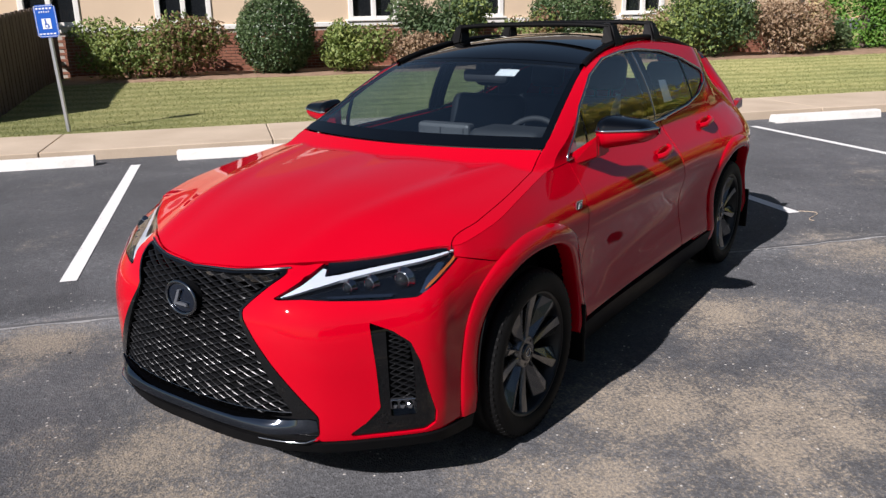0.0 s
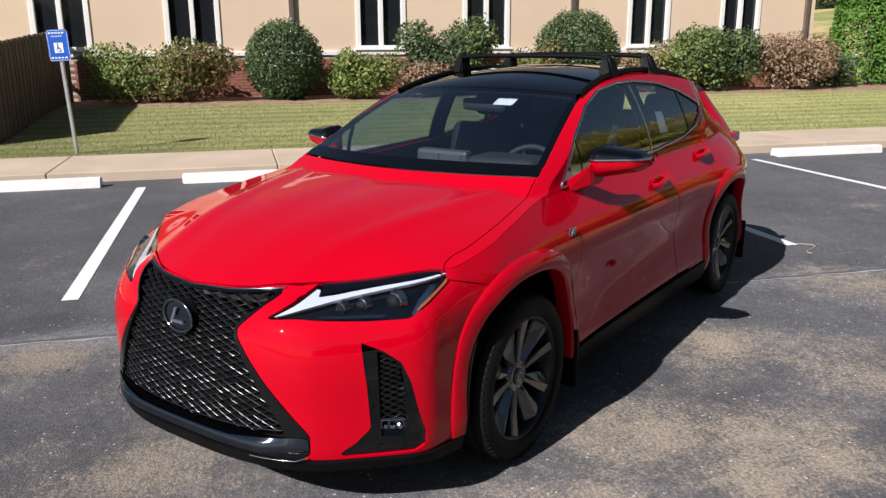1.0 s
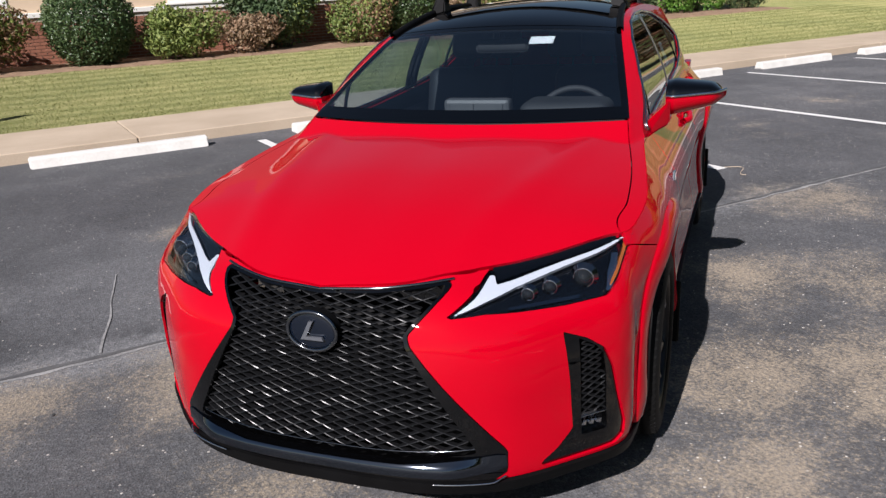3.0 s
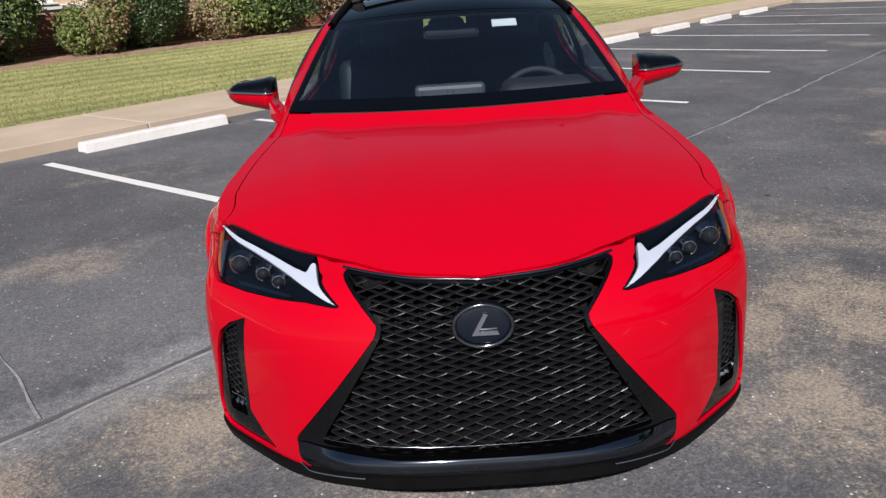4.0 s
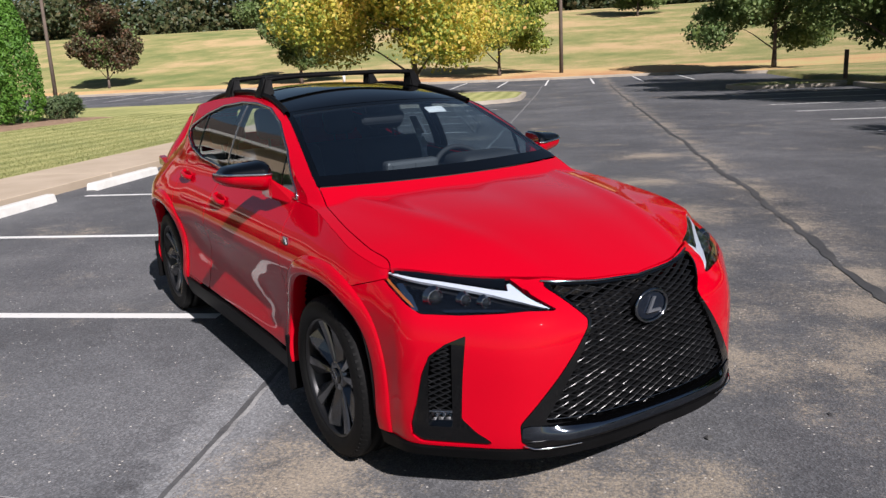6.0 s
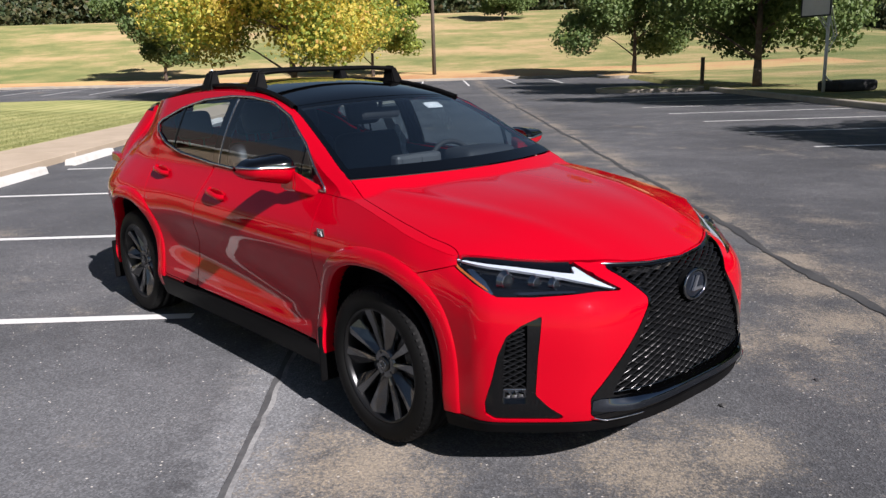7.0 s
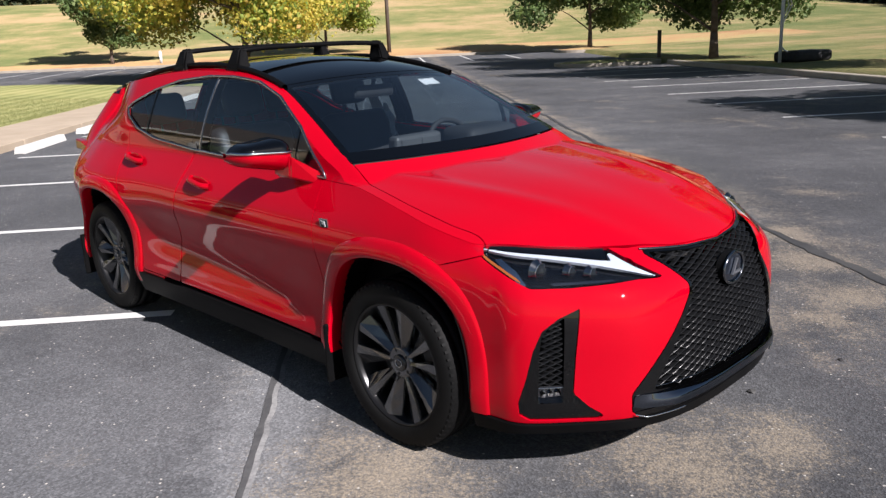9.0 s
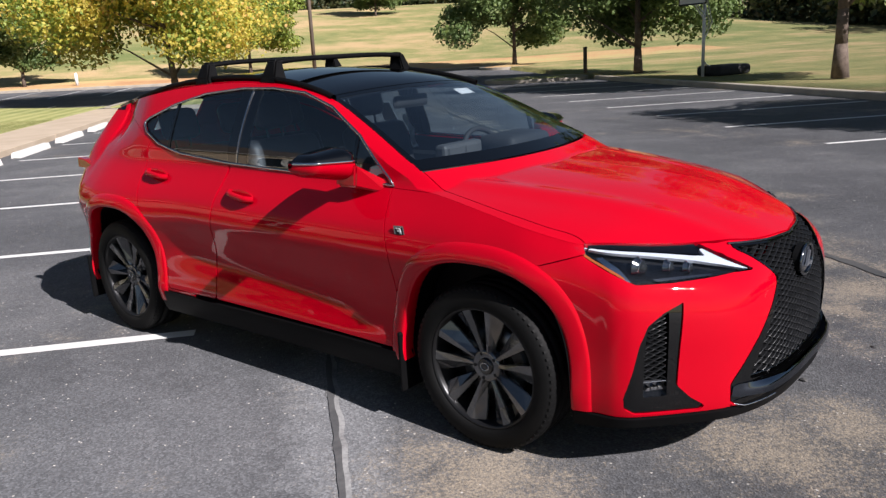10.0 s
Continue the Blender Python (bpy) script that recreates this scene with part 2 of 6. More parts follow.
LEAF_WOODS = leafy("woods_leaf", (0.018, 0.035, 0.013), (0.045, 0.07, 0.025), (0.10, 0.10, 0.04), (0.16, 0.11, 0.05))
BLADES = leafy("grass_blade", (0.16, 0.185, 0.05), (0.22, 0.235, 0.075), (0.30, 0.29, 0.11), thin=0.4)


def make_lawn(name, a, b, c, stripes=False):
    m = material(name, a, 0.9, Diffuse_Roughness=1.0)
    n = Nodes(m)
    co = n.coords()
    f = n.math("ADD", n.math("MULTIPLY", n.noise(co, 0.35, 5, 0.6), 0.6), n.math("MULTIPLY", n.noise(co, 7, 5, 0.7), 0.4))
    if not stripes:
        f = n.math("ADD", n.math("MULTIPLY", f, 0.55), n.math("MULTIPLY", n.noise(co, 0.07, 6, 0.65, (0.6, 1.6, 1.0)), 0.45))
    col = n.ramp(f, (0.38, a), (0.5, b), (0.62, c)) if stripes else n.ramp(f, (0.42, a), (0.5, b), (0.58, c))
    if stripes:
        sep = n.add("SeparateXYZ", {"Vector": co})
        wob = n.math("ADD", sep.outputs["X"], n.math("MULTIPLY", n.noise(co, 0.5, 2), 0.35))
        w = n.math("SINE", n.math("MULTIPLY", wob, 2 * math.pi / 0.56))
        col = n.mix(n.ramp(n.math("ADD", n.math("MULTIPLY", w, 0.3), 0.5), (0.3, 0.0), (0.7, 1.0)), n.mix(0.12, col, (0.10, 0.13, 0.03)), n.mix(0.32, col, (0.44, 0.42, 0.19)))
    n.color(col)
    n.bump(n.noise(co, 60, 4, 0.7), 0.9, 0.03)
    return m


LAWN = make_lawn("lawn", (0.14, 0.16, 0.05), (0.22, 0.225, 0.075), (0.31, 0.29, 0.115), True)
MEADOW = make_lawn("hill_grass", (0.125, 0.152, 0.045), (0.23, 0.215, 0.08), (0.40, 0.285, 0.145))
HILL_DIRT = make_lawn("clay_verge", (0.36, 0.19, 0.09), (0.44, 0.28, 0.13), (0.40, 0.33, 0.14))


# ---- building helpers ----
def link_mesh(name, me, mat, parent=None, label=""):
    ob = new(name, me)
    if mat is not None and not me.materials:
        me.materials.append(mat)
    if parent is not None:
        ob.parent = parent
    if label:
        ob["label"] = label
    return ob


def mesh_np(name, verts, faces, flat=False):
    """A mesh from an array of places and an array of quads or triangles (or a list of polygons)."""
    me = bpy.data.meshes.new(name)
    verts = np.asarray(verts, dtype=np.float32).reshape(-1, 3)
    if isinstance(faces, np.ndarray):
        n, k = faces.shape
        loops, starts, totals = faces.ravel().astype(np.int32), np.arange(0, n * k, k, dtype=np.int32), np.full(n, k, dtype=np.int32)
    else:
        totals = np.array([len(f) for f in faces], dtype=np.int32)
        starts = np.concatenate(([0], np.cumsum(totals)[:-1])).astype(np.int32)
        loops = np.array([i for f in faces for i in f], dtype=np.int32)
    me.vertices.add(len(verts))
    me.vertices.foreach_set("co", verts.ravel())
    me.loops.add(len(loops))
    me.loops.foreach_set("vertex_index", loops)
    me.polygons.add(len(starts))
    me.polygons.foreach_set("loop_start", starts)
    me.polygons.foreach_set("use_smooth", np.full(len(starts), not flat))
    me.update(calc_edges=True)
    if not isinstance(faces, np.ndarray):
        me.validate()
    return me


def thing(name, m=None, label="", category="", group="", kind=""):
    """An Empty at a thing's base, for its parts."""
    ob = new(name)
    ob.empty_display_size = 0.1
    if m is not None:
        ob.matrix_world = m
    return tagged(ob, label, category, group, kind)


def part(name, bm, mat, parent=None, label="", smooth_faces=False):
    me = bpy.data.meshes.new(name)
    bmesh.ops.recalc_face_normals(bm, faces=bm.faces)
    if smooth_faces:
        for f in bm.faces:
            f.smooth = True
    bm.to_mesh(me)
    bm.free()
    return link_mesh(name, me, mat, parent, label)


def box(bm, x0, x1, y0, y1, z0, z1, bevel=0.0, m=None, seg=1):
    r = bmesh.ops.create_cube(bm, size=1.0, matrix=Matrix.Translation(((x0 + x1) / 2, (y0 + y1) / 2, (z0 + z1) / 2)) @ Matrix.Diagonal((x1 - x0, y1 - y0, z1 - z0, 1)))
    vs = r["verts"]
    if bevel:
        es = list({e for v in vs for e in v.link_edges})
        r = bmesh.ops.bevel(bm, geom=es, offset=bevel, segments=seg, affect="EDGES", profile=0.5)
        vs = r["verts"] if r["verts"] else vs
        vs = list({v for f in r["faces"] for v in f.verts} | {v for v in vs if v.is_valid})
    if m is not None:
        bmesh.ops.transform(bm, matrix=m, verts=vs)
    return vs


def rod(bm, a, b, r0, r1=None, n=10):
    a, b = Vector(a), Vector(b)
    r1 = r0 if r1 is None else r1
    q = (b - a).to_track_quat("Z", "Y").to_matrix().to_4x4()
    bmesh.ops.create_cone(bm, cap_ends=True, segments=n, radius1=r0, radius2=max(r1, 1e-4), depth=(b - a).length, matrix=Matrix.Translation((a + b) / 2) @ q)


def prism(bm, outline, depth, m=None):
    """A flat outline (x, z) pulled along y by depth, centred."""
    a = [bm.verts.new((x, -depth / 2, z)) for x, z in outline]
    b = [bm.verts.new((x, depth / 2, z)) for x, z in outline]
    n = len(outline)
    bm.faces.new(a)
    bm.faces.new(b[::-1])
    for i in range(n):
        bm.faces.new((a[i], b[i], b[(i + 1) % n], a[(i + 1) % n]))
    if m is not None:
        bmesh.ops.transform(bm, matrix=m, verts=a + b)


# ---- ground, lot, kerbs ----
BAY = 2.743


def bay_line(k):
    return -2.61 + BAY * k + (0.12 if k == 1 else 0.0)


def lot_z(u, s):
    return 0.22 * smooth(28, 50, s) + 0.25 * smooth(2, -30, u) * smooth(25, 50, s)


def hill_z(u, s):
    up = 0.2 * smooth(48, 52, s) + 7.6 * smooth(50, 118, s) ** 0.9
    return up * (0.22 + 0.78 * smooth(80, 18, u)) + 0.5 * smooth(13, 45, u) + 0.25


def lawn_z(u, s):
    return 0.12 + 0.26 * smooth(-8.0, -14.5, u)


def grid_mesh(name, us, ss, height, mat, parent=None, keep=None):
    nu, ns = len(us), len(ss)
    v = np.array([(u, s, height(u, s)) for u in us for s in ss])
    f = [(i * ns + j, (i + 1) * ns + j, (i + 1) * ns + j + 1, i * ns + j + 1) for i in range(nu - 1) for j in range(ns - 1)]
    if keep:
        f = [q for q in f if keep(*np.mean(v[list(q)], axis=0)[:2])]
    ob = link_mesh(name, mesh_np(name, v, np.array(f)), mat, parent)
    ob.matrix_world = LOT_POSE
    return ob


def sheet_z(u, s):
    if s > 48.3 or u > 12.2:
        return hill_z(u, s) if s > 48.3 else lot_z(u, s) + 0.16 + 0.5 * smooth(13, 45, u)
    return lot_z(u, s) - 0.12


US = sorted(set([-900, -400, -200, -140] + list(np.arange(-110, 111, 4.0)) + [12.15, 12.25, 150, 250, 500, 900]))
SS = sorted(set([-900, -400, -200, -100, -60] + list(np.arange(-40, 131, 4.0)) + [48.25, 48.35, 50, 160, 220, 400, 900]))
ground = tagged(grid_mesh("ground", US, SS, sheet_z, MEADOW), "rolling grass ground rising to a hill", "ground", kind="structure")

lot_ob = grid_mesh("parking_lot", list(np.arange(-60, 12.01, 2.0)), list(np.arange(-40, 48.01, 2.0)), lot_z, ASPHALT)
tagged(lot_ob, "worn grey asphalt parking lot with sandy patches", "asphalt", kind="structure")


def strip(u0, u1, s0, s1, w, lift=0.004):
    """A thin painted line on the lot."""
    n = max(2, int(math.hypot(u1 - u0, s1 - s0) / 1.0) + 1)
    d = Vector((u1 - u0, s1 - s0)).normalized()
    px, py = -d.y * w / 2, d.x * w / 2
    v, f = [], []
    for i in range(n):
        k = i / (n - 1)
        u, s = u0 + (u1 - u0) * k, s0 + (s1 - s0) * k
        z = lot_z(u, s) + lift
        v += [(u + px, s + py, z), (u - px, s - py, z)]
        if i:
            f.append((2 * i - 2, 2 * i - 1, 2 * i + 1, 2 * i))
    return v, f


def painted(u0, u1, s0, s1, group):
    v, f = strip(u0, u1, s0, s1, 0.105)
    ob = link_mesh("parking_line", mesh_np("parking_line", v, np.array(f), True), PAINT_WHITE)
    ob.matrix_world = LOT_POSE
    tagged(ob, "white painted parking line, worn, on asphalt", "parking line", group, "structure")


for k in range(0, 10):
    painted(-5.55, -1.15, bay_line(k), bay_line(k), "bay lines beside the lawn")
for k in range(-3, 8):
    painted(6.75, 11.6, 0.42 + BAY * k + 5.2, 0.42 + BAY * k + 5.2, "bay lines beside the field")
for k in range(-12, 4):
    painted(-0.1 + 2.6 * k, -0.1 + 2.6 * k, 39.7, 47.5, "bay lines below the hill")
for k in range(0, 6):
    painted(-11.0 - 2.65 * k, -11.0 - 2.65 * k, 28.75, 33.2, "bay lines behind the lawn")


def seam(name, u0, s0, u1, s1, w, mat, lift, wander, seed, label):
    """A filled crack: a thin strip that wanders."""
    rng = random.Random(seed)
    n = int(math.hypot(u1 - u0, s1 - s0) / 0.09)
    d = Vector((u1 - u0, s1 - s0)).normalized()
    v, f = [], []
    for i in range(n + 1):
        k = i / n
        a = (noise.noise((k * n * 0.05, seed, 0)) * 1.0 + noise.noise((k * n * 0.3, seed, 5)) * 0.35) * wander
        ww = w * (0.6 + 0.7 * rng.random()) * (1 + 0.6 * noise.noise((k * n * 0.12, seed, 9)))
        u, s = u0 + (u1 - u0) * k - d.y * a, s0 + (s1 - s0) * k + d.x * a
        z = lot_z(u, s) + lift
        v += [(u - d.y * ww / 2, s + d.x * ww / 2, z), (u + d.y * ww / 2, s - d.x * ww / 2, z)]
        if i:
            f.append((2 * i - 2, 2 * i - 1, 2 * i + 1, 2 * i))
    ob = link_mesh(name, mesh_np(name, v, np.array(f), True), mat)
    ob.matrix_world = LOT_POSE
    tagged(ob, label, "crack", "cracks in the asphalt", "structure")


seam("crack_dust", -0.409, -14, -0.259, 40, 0.058, DUST, 0.0025, 0.05, 3, "pale dusty edges of a long crack in asphalt")
seam("crack", -0.42, -14, -0.27, 40, 0.032, FILLER, 0.005, 0.05, 3, "long dark filled crack across the asphalt")
seam("crack", 3.12, -14, 3.27, 40, 0.07, SEAL, 0.005, 0.085, 8, "long dark filled crack across the asphalt")
seam("crack", -0.42, -2.15, -1.6, -1.9, 0.010, DUST, 0.0045, 0.06, 23, "thin pale branching crack in asphalt")


def pebble(u, s, r, seed):
    bm = bmesh.new()
    bmesh.ops.create_icosphere(bm, subdivisions=1, radius=r)
    rng = random.Random(seed)
    for v in bm.verts:
        v.co *= 0.7 + 0.6 * rng.random()
        v.co.z = max(v.co.z * 0.5, -0.2 * r)
    ob = part("asphalt_chip", bm, SEAL)
    ob.matrix_world = LOT_POSE @ pose(u, s, lot_z(u, s) + 0.12 * r, 0, 0, seed * 40)
    tagged(ob, "small dark loose chip lying on the asphalt", "debris", "chips on the asphalt")


for i, (u, s, r) in enumerate(((1.74, -1.35, 0.022), (1.55, -0.75, 0.016), (2.3, -1.1, 0.018), (0.9, 2.2, 0.02), (1.3, 2.6, 0.016), (2.6, -1.6, 0.02), (0.1, -2.4, 0.014))):
    pebble(u, s, r, i + 1)

# pavement with a kerb face along the bays: slabs with joints
pavement = thing("pavement", LOT_POSE, "tan concrete pavement slabs with a low kerb", "pavement", kind="structure")


def slab(s0, s1):
    bm = bmesh.new()
    box(bm, -7.75, -6.12, s0 + 0.006, s1 - 0.006, -0.10, 0.125, 0.012, seg=2)
    return part("slab", bm, CONCRETE, pavement, smooth_faces=False)


for i in range(-5, 10):
    slab(-1.0 + BAY * i, -1.0 + BAY * (i + 1))

STOP_PROFILE = [(-0.085, 0), (0.085, 0), (0.062, 0.095), (0.05, 0.112), (-0.05, 0.112), (-0.062, 0.095)]


def wheel_stop(k):
    bm = bmesh.new()
    prism(bm, STOP_PROFILE, 1.83)
    bmesh.ops.bevel(bm, geom=[e for e in bm.edges if abs(e.verts[0].co.y - e.verts[1].co.y) < 0.01], offset=0.012, segments=2, affect="EDGES")
    for v in bm.verts:
        v.co += Vector((noise.noise(v.co * 9 + Vector((k, 0, 0))), 0, noise.noise(v.co * 7))) * 0.004
        v.co.z = max(v.co.z, 0)
    ob = part("wheel_stop", bm, STOP_WHITE)
    s = bay_line(k) + BAY / 2
    ob.matrix_world = LOT_POSE @ pose(-5.74, s, lot_z(-5.74, s) + 0.001, 0, 0, (k * 37 % 5 - 2) * 0.5)
    tagged(ob, "white painted concrete wheel stop on the asphalt", "wheel stop", "wheel stops along the pavement")


for k in range(-3, 9):
    wheel_stop(k)

lawn = grid_mesh("lawn", list(np.arange(-30, -7.70, 0.5)) + [-7.75], list(np.arange(-16, 28.6, 1.0)) + [28.6], lawn_z, LAWN)
tagged(lawn, "mown green lawn with pale mower stripes", "lawn", kind="structure")


def island(name, outline, z, mat, label, cat):
    """A kerbed island: a concrete rim and a raised planted middle."""
    top = thing(name, LOT_POSE, label, cat, kind="structure")
    n = len(outline)
    c = Vector((sum(p[0] for p in outline) / n, sum(p[1] for p in outline) / n))
    inner = [tuple(Vector(p) + (c - Vector(p)).normalized() * 0.2) for p in outline]
    bm = bmesh.new()
    lo = [bm.verts.new((u, s, lot_z(u, s) - 0.05)) for u, s in outline]
    hi = [bm.verts.new((u, s, lot_z(u, s) + z)) for u, s in outline]
    rim = [bm.verts.new((u, s, lot_z(u, s) + z)) for u, s in inner]
    dn = [bm.verts.new((u, s, lot_z(u, s) + z - 0.06)) for u, s in inner]
    for i in range(n):
        j = (i + 1) % n
        for a, b in ((lo, hi), (hi, rim), (rim, dn)):
            bm.faces.new((a[i], a[j], b[j], b[i]))
    part("kerb", bm, KERB_EDGE, top)
    bm = bmesh.new()
    ring = [bm.verts.new((u, s, lot_z(u, s) + z - 0.02)) for u, s in inner]
    mid = bm.verts.new((c.x, c.y, lot_z(c.x, c.y) + z + 0.08))
    for i in range(n):
        bm.faces.new((ring[i], ring[(i + 1) % n], mid))
    bmesh.ops.subdivide_edges(bm, edges=bm.edges[:], cuts=3, use_grid_fill=True)
    part("planting", bm, mat, top)
    return top


def rounded(u0, u1, s0, s1, r, n=6):
    out = []
    for cu, cs, a0 in ((u1 - r, s1 - r, 0), (u0 + r, s1 - r, 90), (u0 + r, s0 + r, 180), (u1 - r, s0 + r, 270)):
        out += [(cu + r * math.cos(radians(a0 + 90 * i / n)), cs + r * math.sin(radians(a0 + 90 * i / n))) for i in range(n + 1)]
    return out


island("tree_island", rounded(-7.70, -0.7, 25.0, 34.0, 2.6), 0.14, LAWN, "grassy island with a concrete kerb", "island")
island("tree_island", rounded(7.6, 12.1, 28.6, 31.8, 1.4), 0.14, LAWN, "small grassy island with a concrete kerb", "island")
island("mulch_island", rounded(10.8, 14.5, 43.5, 47.2, 1.2), 0.16, HILL_DIRT, "kerbed island with orange pine mulch", "island")

bm = bmesh.new()
box(bm, 11.85, 12.15, -12, 28.4, -0.05, 0.16, 0.02)
kerb_field = part("kerb", bm, KERB_EDGE)
kerb_field.matrix_world = LOT_POSE
tagged(kerb_field, "concrete kerb between the lot and the field", "kerb", kind="structure")
bm = bmesh.new()
for i in range(0, 18):
    u0 = -60 + 4 * i
    z = lot_z(u0 + 2, 48)
    box(bm, u0, u0 + 3.99, 48.0, 48.3, z - 0.1, z + 0.15, 0.02)
kerb_hill = part("kerb", bm, KERB_EDGE)
kerb_hill.matrix_world = LOT_POSE
tagged(kerb_hill, "concrete kerb below the grassy hill", "kerb", kind="structure")
verge = grid_mesh("clay_verge", list(np.arange(-60, 30.1, 3.0)), [48.32, 50, 52, 54, 56, 57.5], lambda u, s: hill_z(u, s) + 0.03 - 0.06 * smooth(55, 57.5, s), HILL_DIRT)
tagged(verge, "bare orange clay verge at the foot of the hill", "verge", kind="structure")

# ---- leaves ----


def leaf_quads(pts, normals, size, rng, fold=0.25, aspect=0.55):
    """Small folded leaves (two triangles each) at the given places."""
    n = len(pts)
    size = size * rng.uniform(0.6, 1.3, (n, 1))
    r = rng.normal(size=(n, 3))
    nn = normals + 0.9 * r
    nn /= np.linalg.norm(nn, axis=1, keepdims=True) + 1e-9
    a = np.cross(nn, rng.normal(size=(n, 3)))
    a /= np.linalg.norm(a, axis=1, keepdims=True) + 1e-9
    b = np.cross(nn, a)
    tip, tail = pts + a * size * 0.5, pts - a * size * 0.5
    l, rr = pts + b * size * 0.5 * aspect - nn * size * fold * 0.4, pts - b * size * 0.5 * aspect - nn * size * fold * 0.4
    v = np.stack([tail, l, tip, rr], axis=1).reshape(-1, 3)
    f = np.arange(4 * n).reshape(n, 4)
    return v, f


def cloud(n, blobs, rng, shell=0.55):
    """Points in a heap of ellipsoids, more of them near the skin, and their outward directions."""
    blobs = np.array(blobs, dtype=float)
    w = blobs[:, 3] * blobs[:, 4] * blobs[:, 5]
    pick = rng.choice(len(blobs), n, p=w ** 0.75 / (w ** 0.75).sum())
    d = rng.normal(size=(n, 3))
    d /= np.linalg.norm(d, axis=1, keepdims=True)
    rad = 1 - shell * rng.random(n) ** 1.6
    b = blobs[pick]
    wob = 1 + (0.05 if shell < 0.3 else 0.13) * np.sin(d[:, 0] * 7 + b[:, 0] * 3) * np.cos(d[:, 1] * 6 + d[:, 2] * 5) + 0.05 * rng.normal(size=n)
    p = b[:, :3] + d * b[:, 3:] * (rad * wob)[:, None]
    return p, d


def shrub(u, s, ru, rs, z0, z1, n, size, mats, label, seed, lumps=7, even=False, name="shrub"):
    """A bush: stems, and leaves on an uneven heap of lumps. mats: leaf materials with their shares."""
    rng = np.random.default_rng(seed)
    top = thing(name, LOT_POSE @ pose(u, s, z0), label, name.replace("_", " "), "shrubs before the building")
    h = z1 - z0
    if even:
        blobs = [(0, 0, h * 0.52, ru, rs, h * 0.5)]
    else:
        blobs = [(0, 0, h * 0.42, ru * 0.8, rs * 0.8, h * 0.42)]
        for i in range(lumps):
            a = i * 2.4 + rng.random()
            blobs.append((math.cos(a) * ru * 0.45, math.sin(a) * rs * 0.62, h * (0.3 + 0.42 * rng.random()), ru * 0.5, rs * (0.3 + 0.15 * rng.random()), h * (0.22 + 0.1 * rng.random())))
    ru, rs, n, size = ru * 1.05, rs * 1.05, int(n * 1.35), size * 1.15
    blobs = [(b[0] * 1.05, b[1] * 1.05, b[2] * 0.98, b[3] * 1.05, b[4] * 1.05, b[5] * 0.98) for b in blobs]
    p, d = cloud(int(n * 1.5) if even else n, blobs, rng, 0.22 if even else 0.55)
    ok = p[:, 2] > 0.02
    p, d = p[ok], d[ok]
    share = rng.random(len(p)) * 0.55 + 0.45 * (0.5 + 0.5 * np.tanh(1.6 * p[:, 1] / rs))
    lo = 0.0
    for mat, k in mats:
        sel = (share >= lo) & (share < lo + k)
        lo += k
        if sel.sum():
            v, f = leaf_quads(p[sel], d[sel], size, rng)
            tagged(link_mesh("foliage", mesh_np("foliage", v, f, True), mat, top), kind="stuff")
    bm = bmesh.new()
    for i in range(14):
        a = rng.random() * 6.28
        k = rng.random() ** 0.5
        rod(bm, (0.12 * math.cos(a), 0.3 * rs * math.sin(a), -0.03), (ru * 0.7 * k * math.cos(a), rs * 0.8 * k * math.sin(a), h * (0.6 + 0.25 * rng.random())), 0.014, 0.005, 5)
    tagged(part("stem_tangle", bm, BARK, top), kind="stuff")
    return top


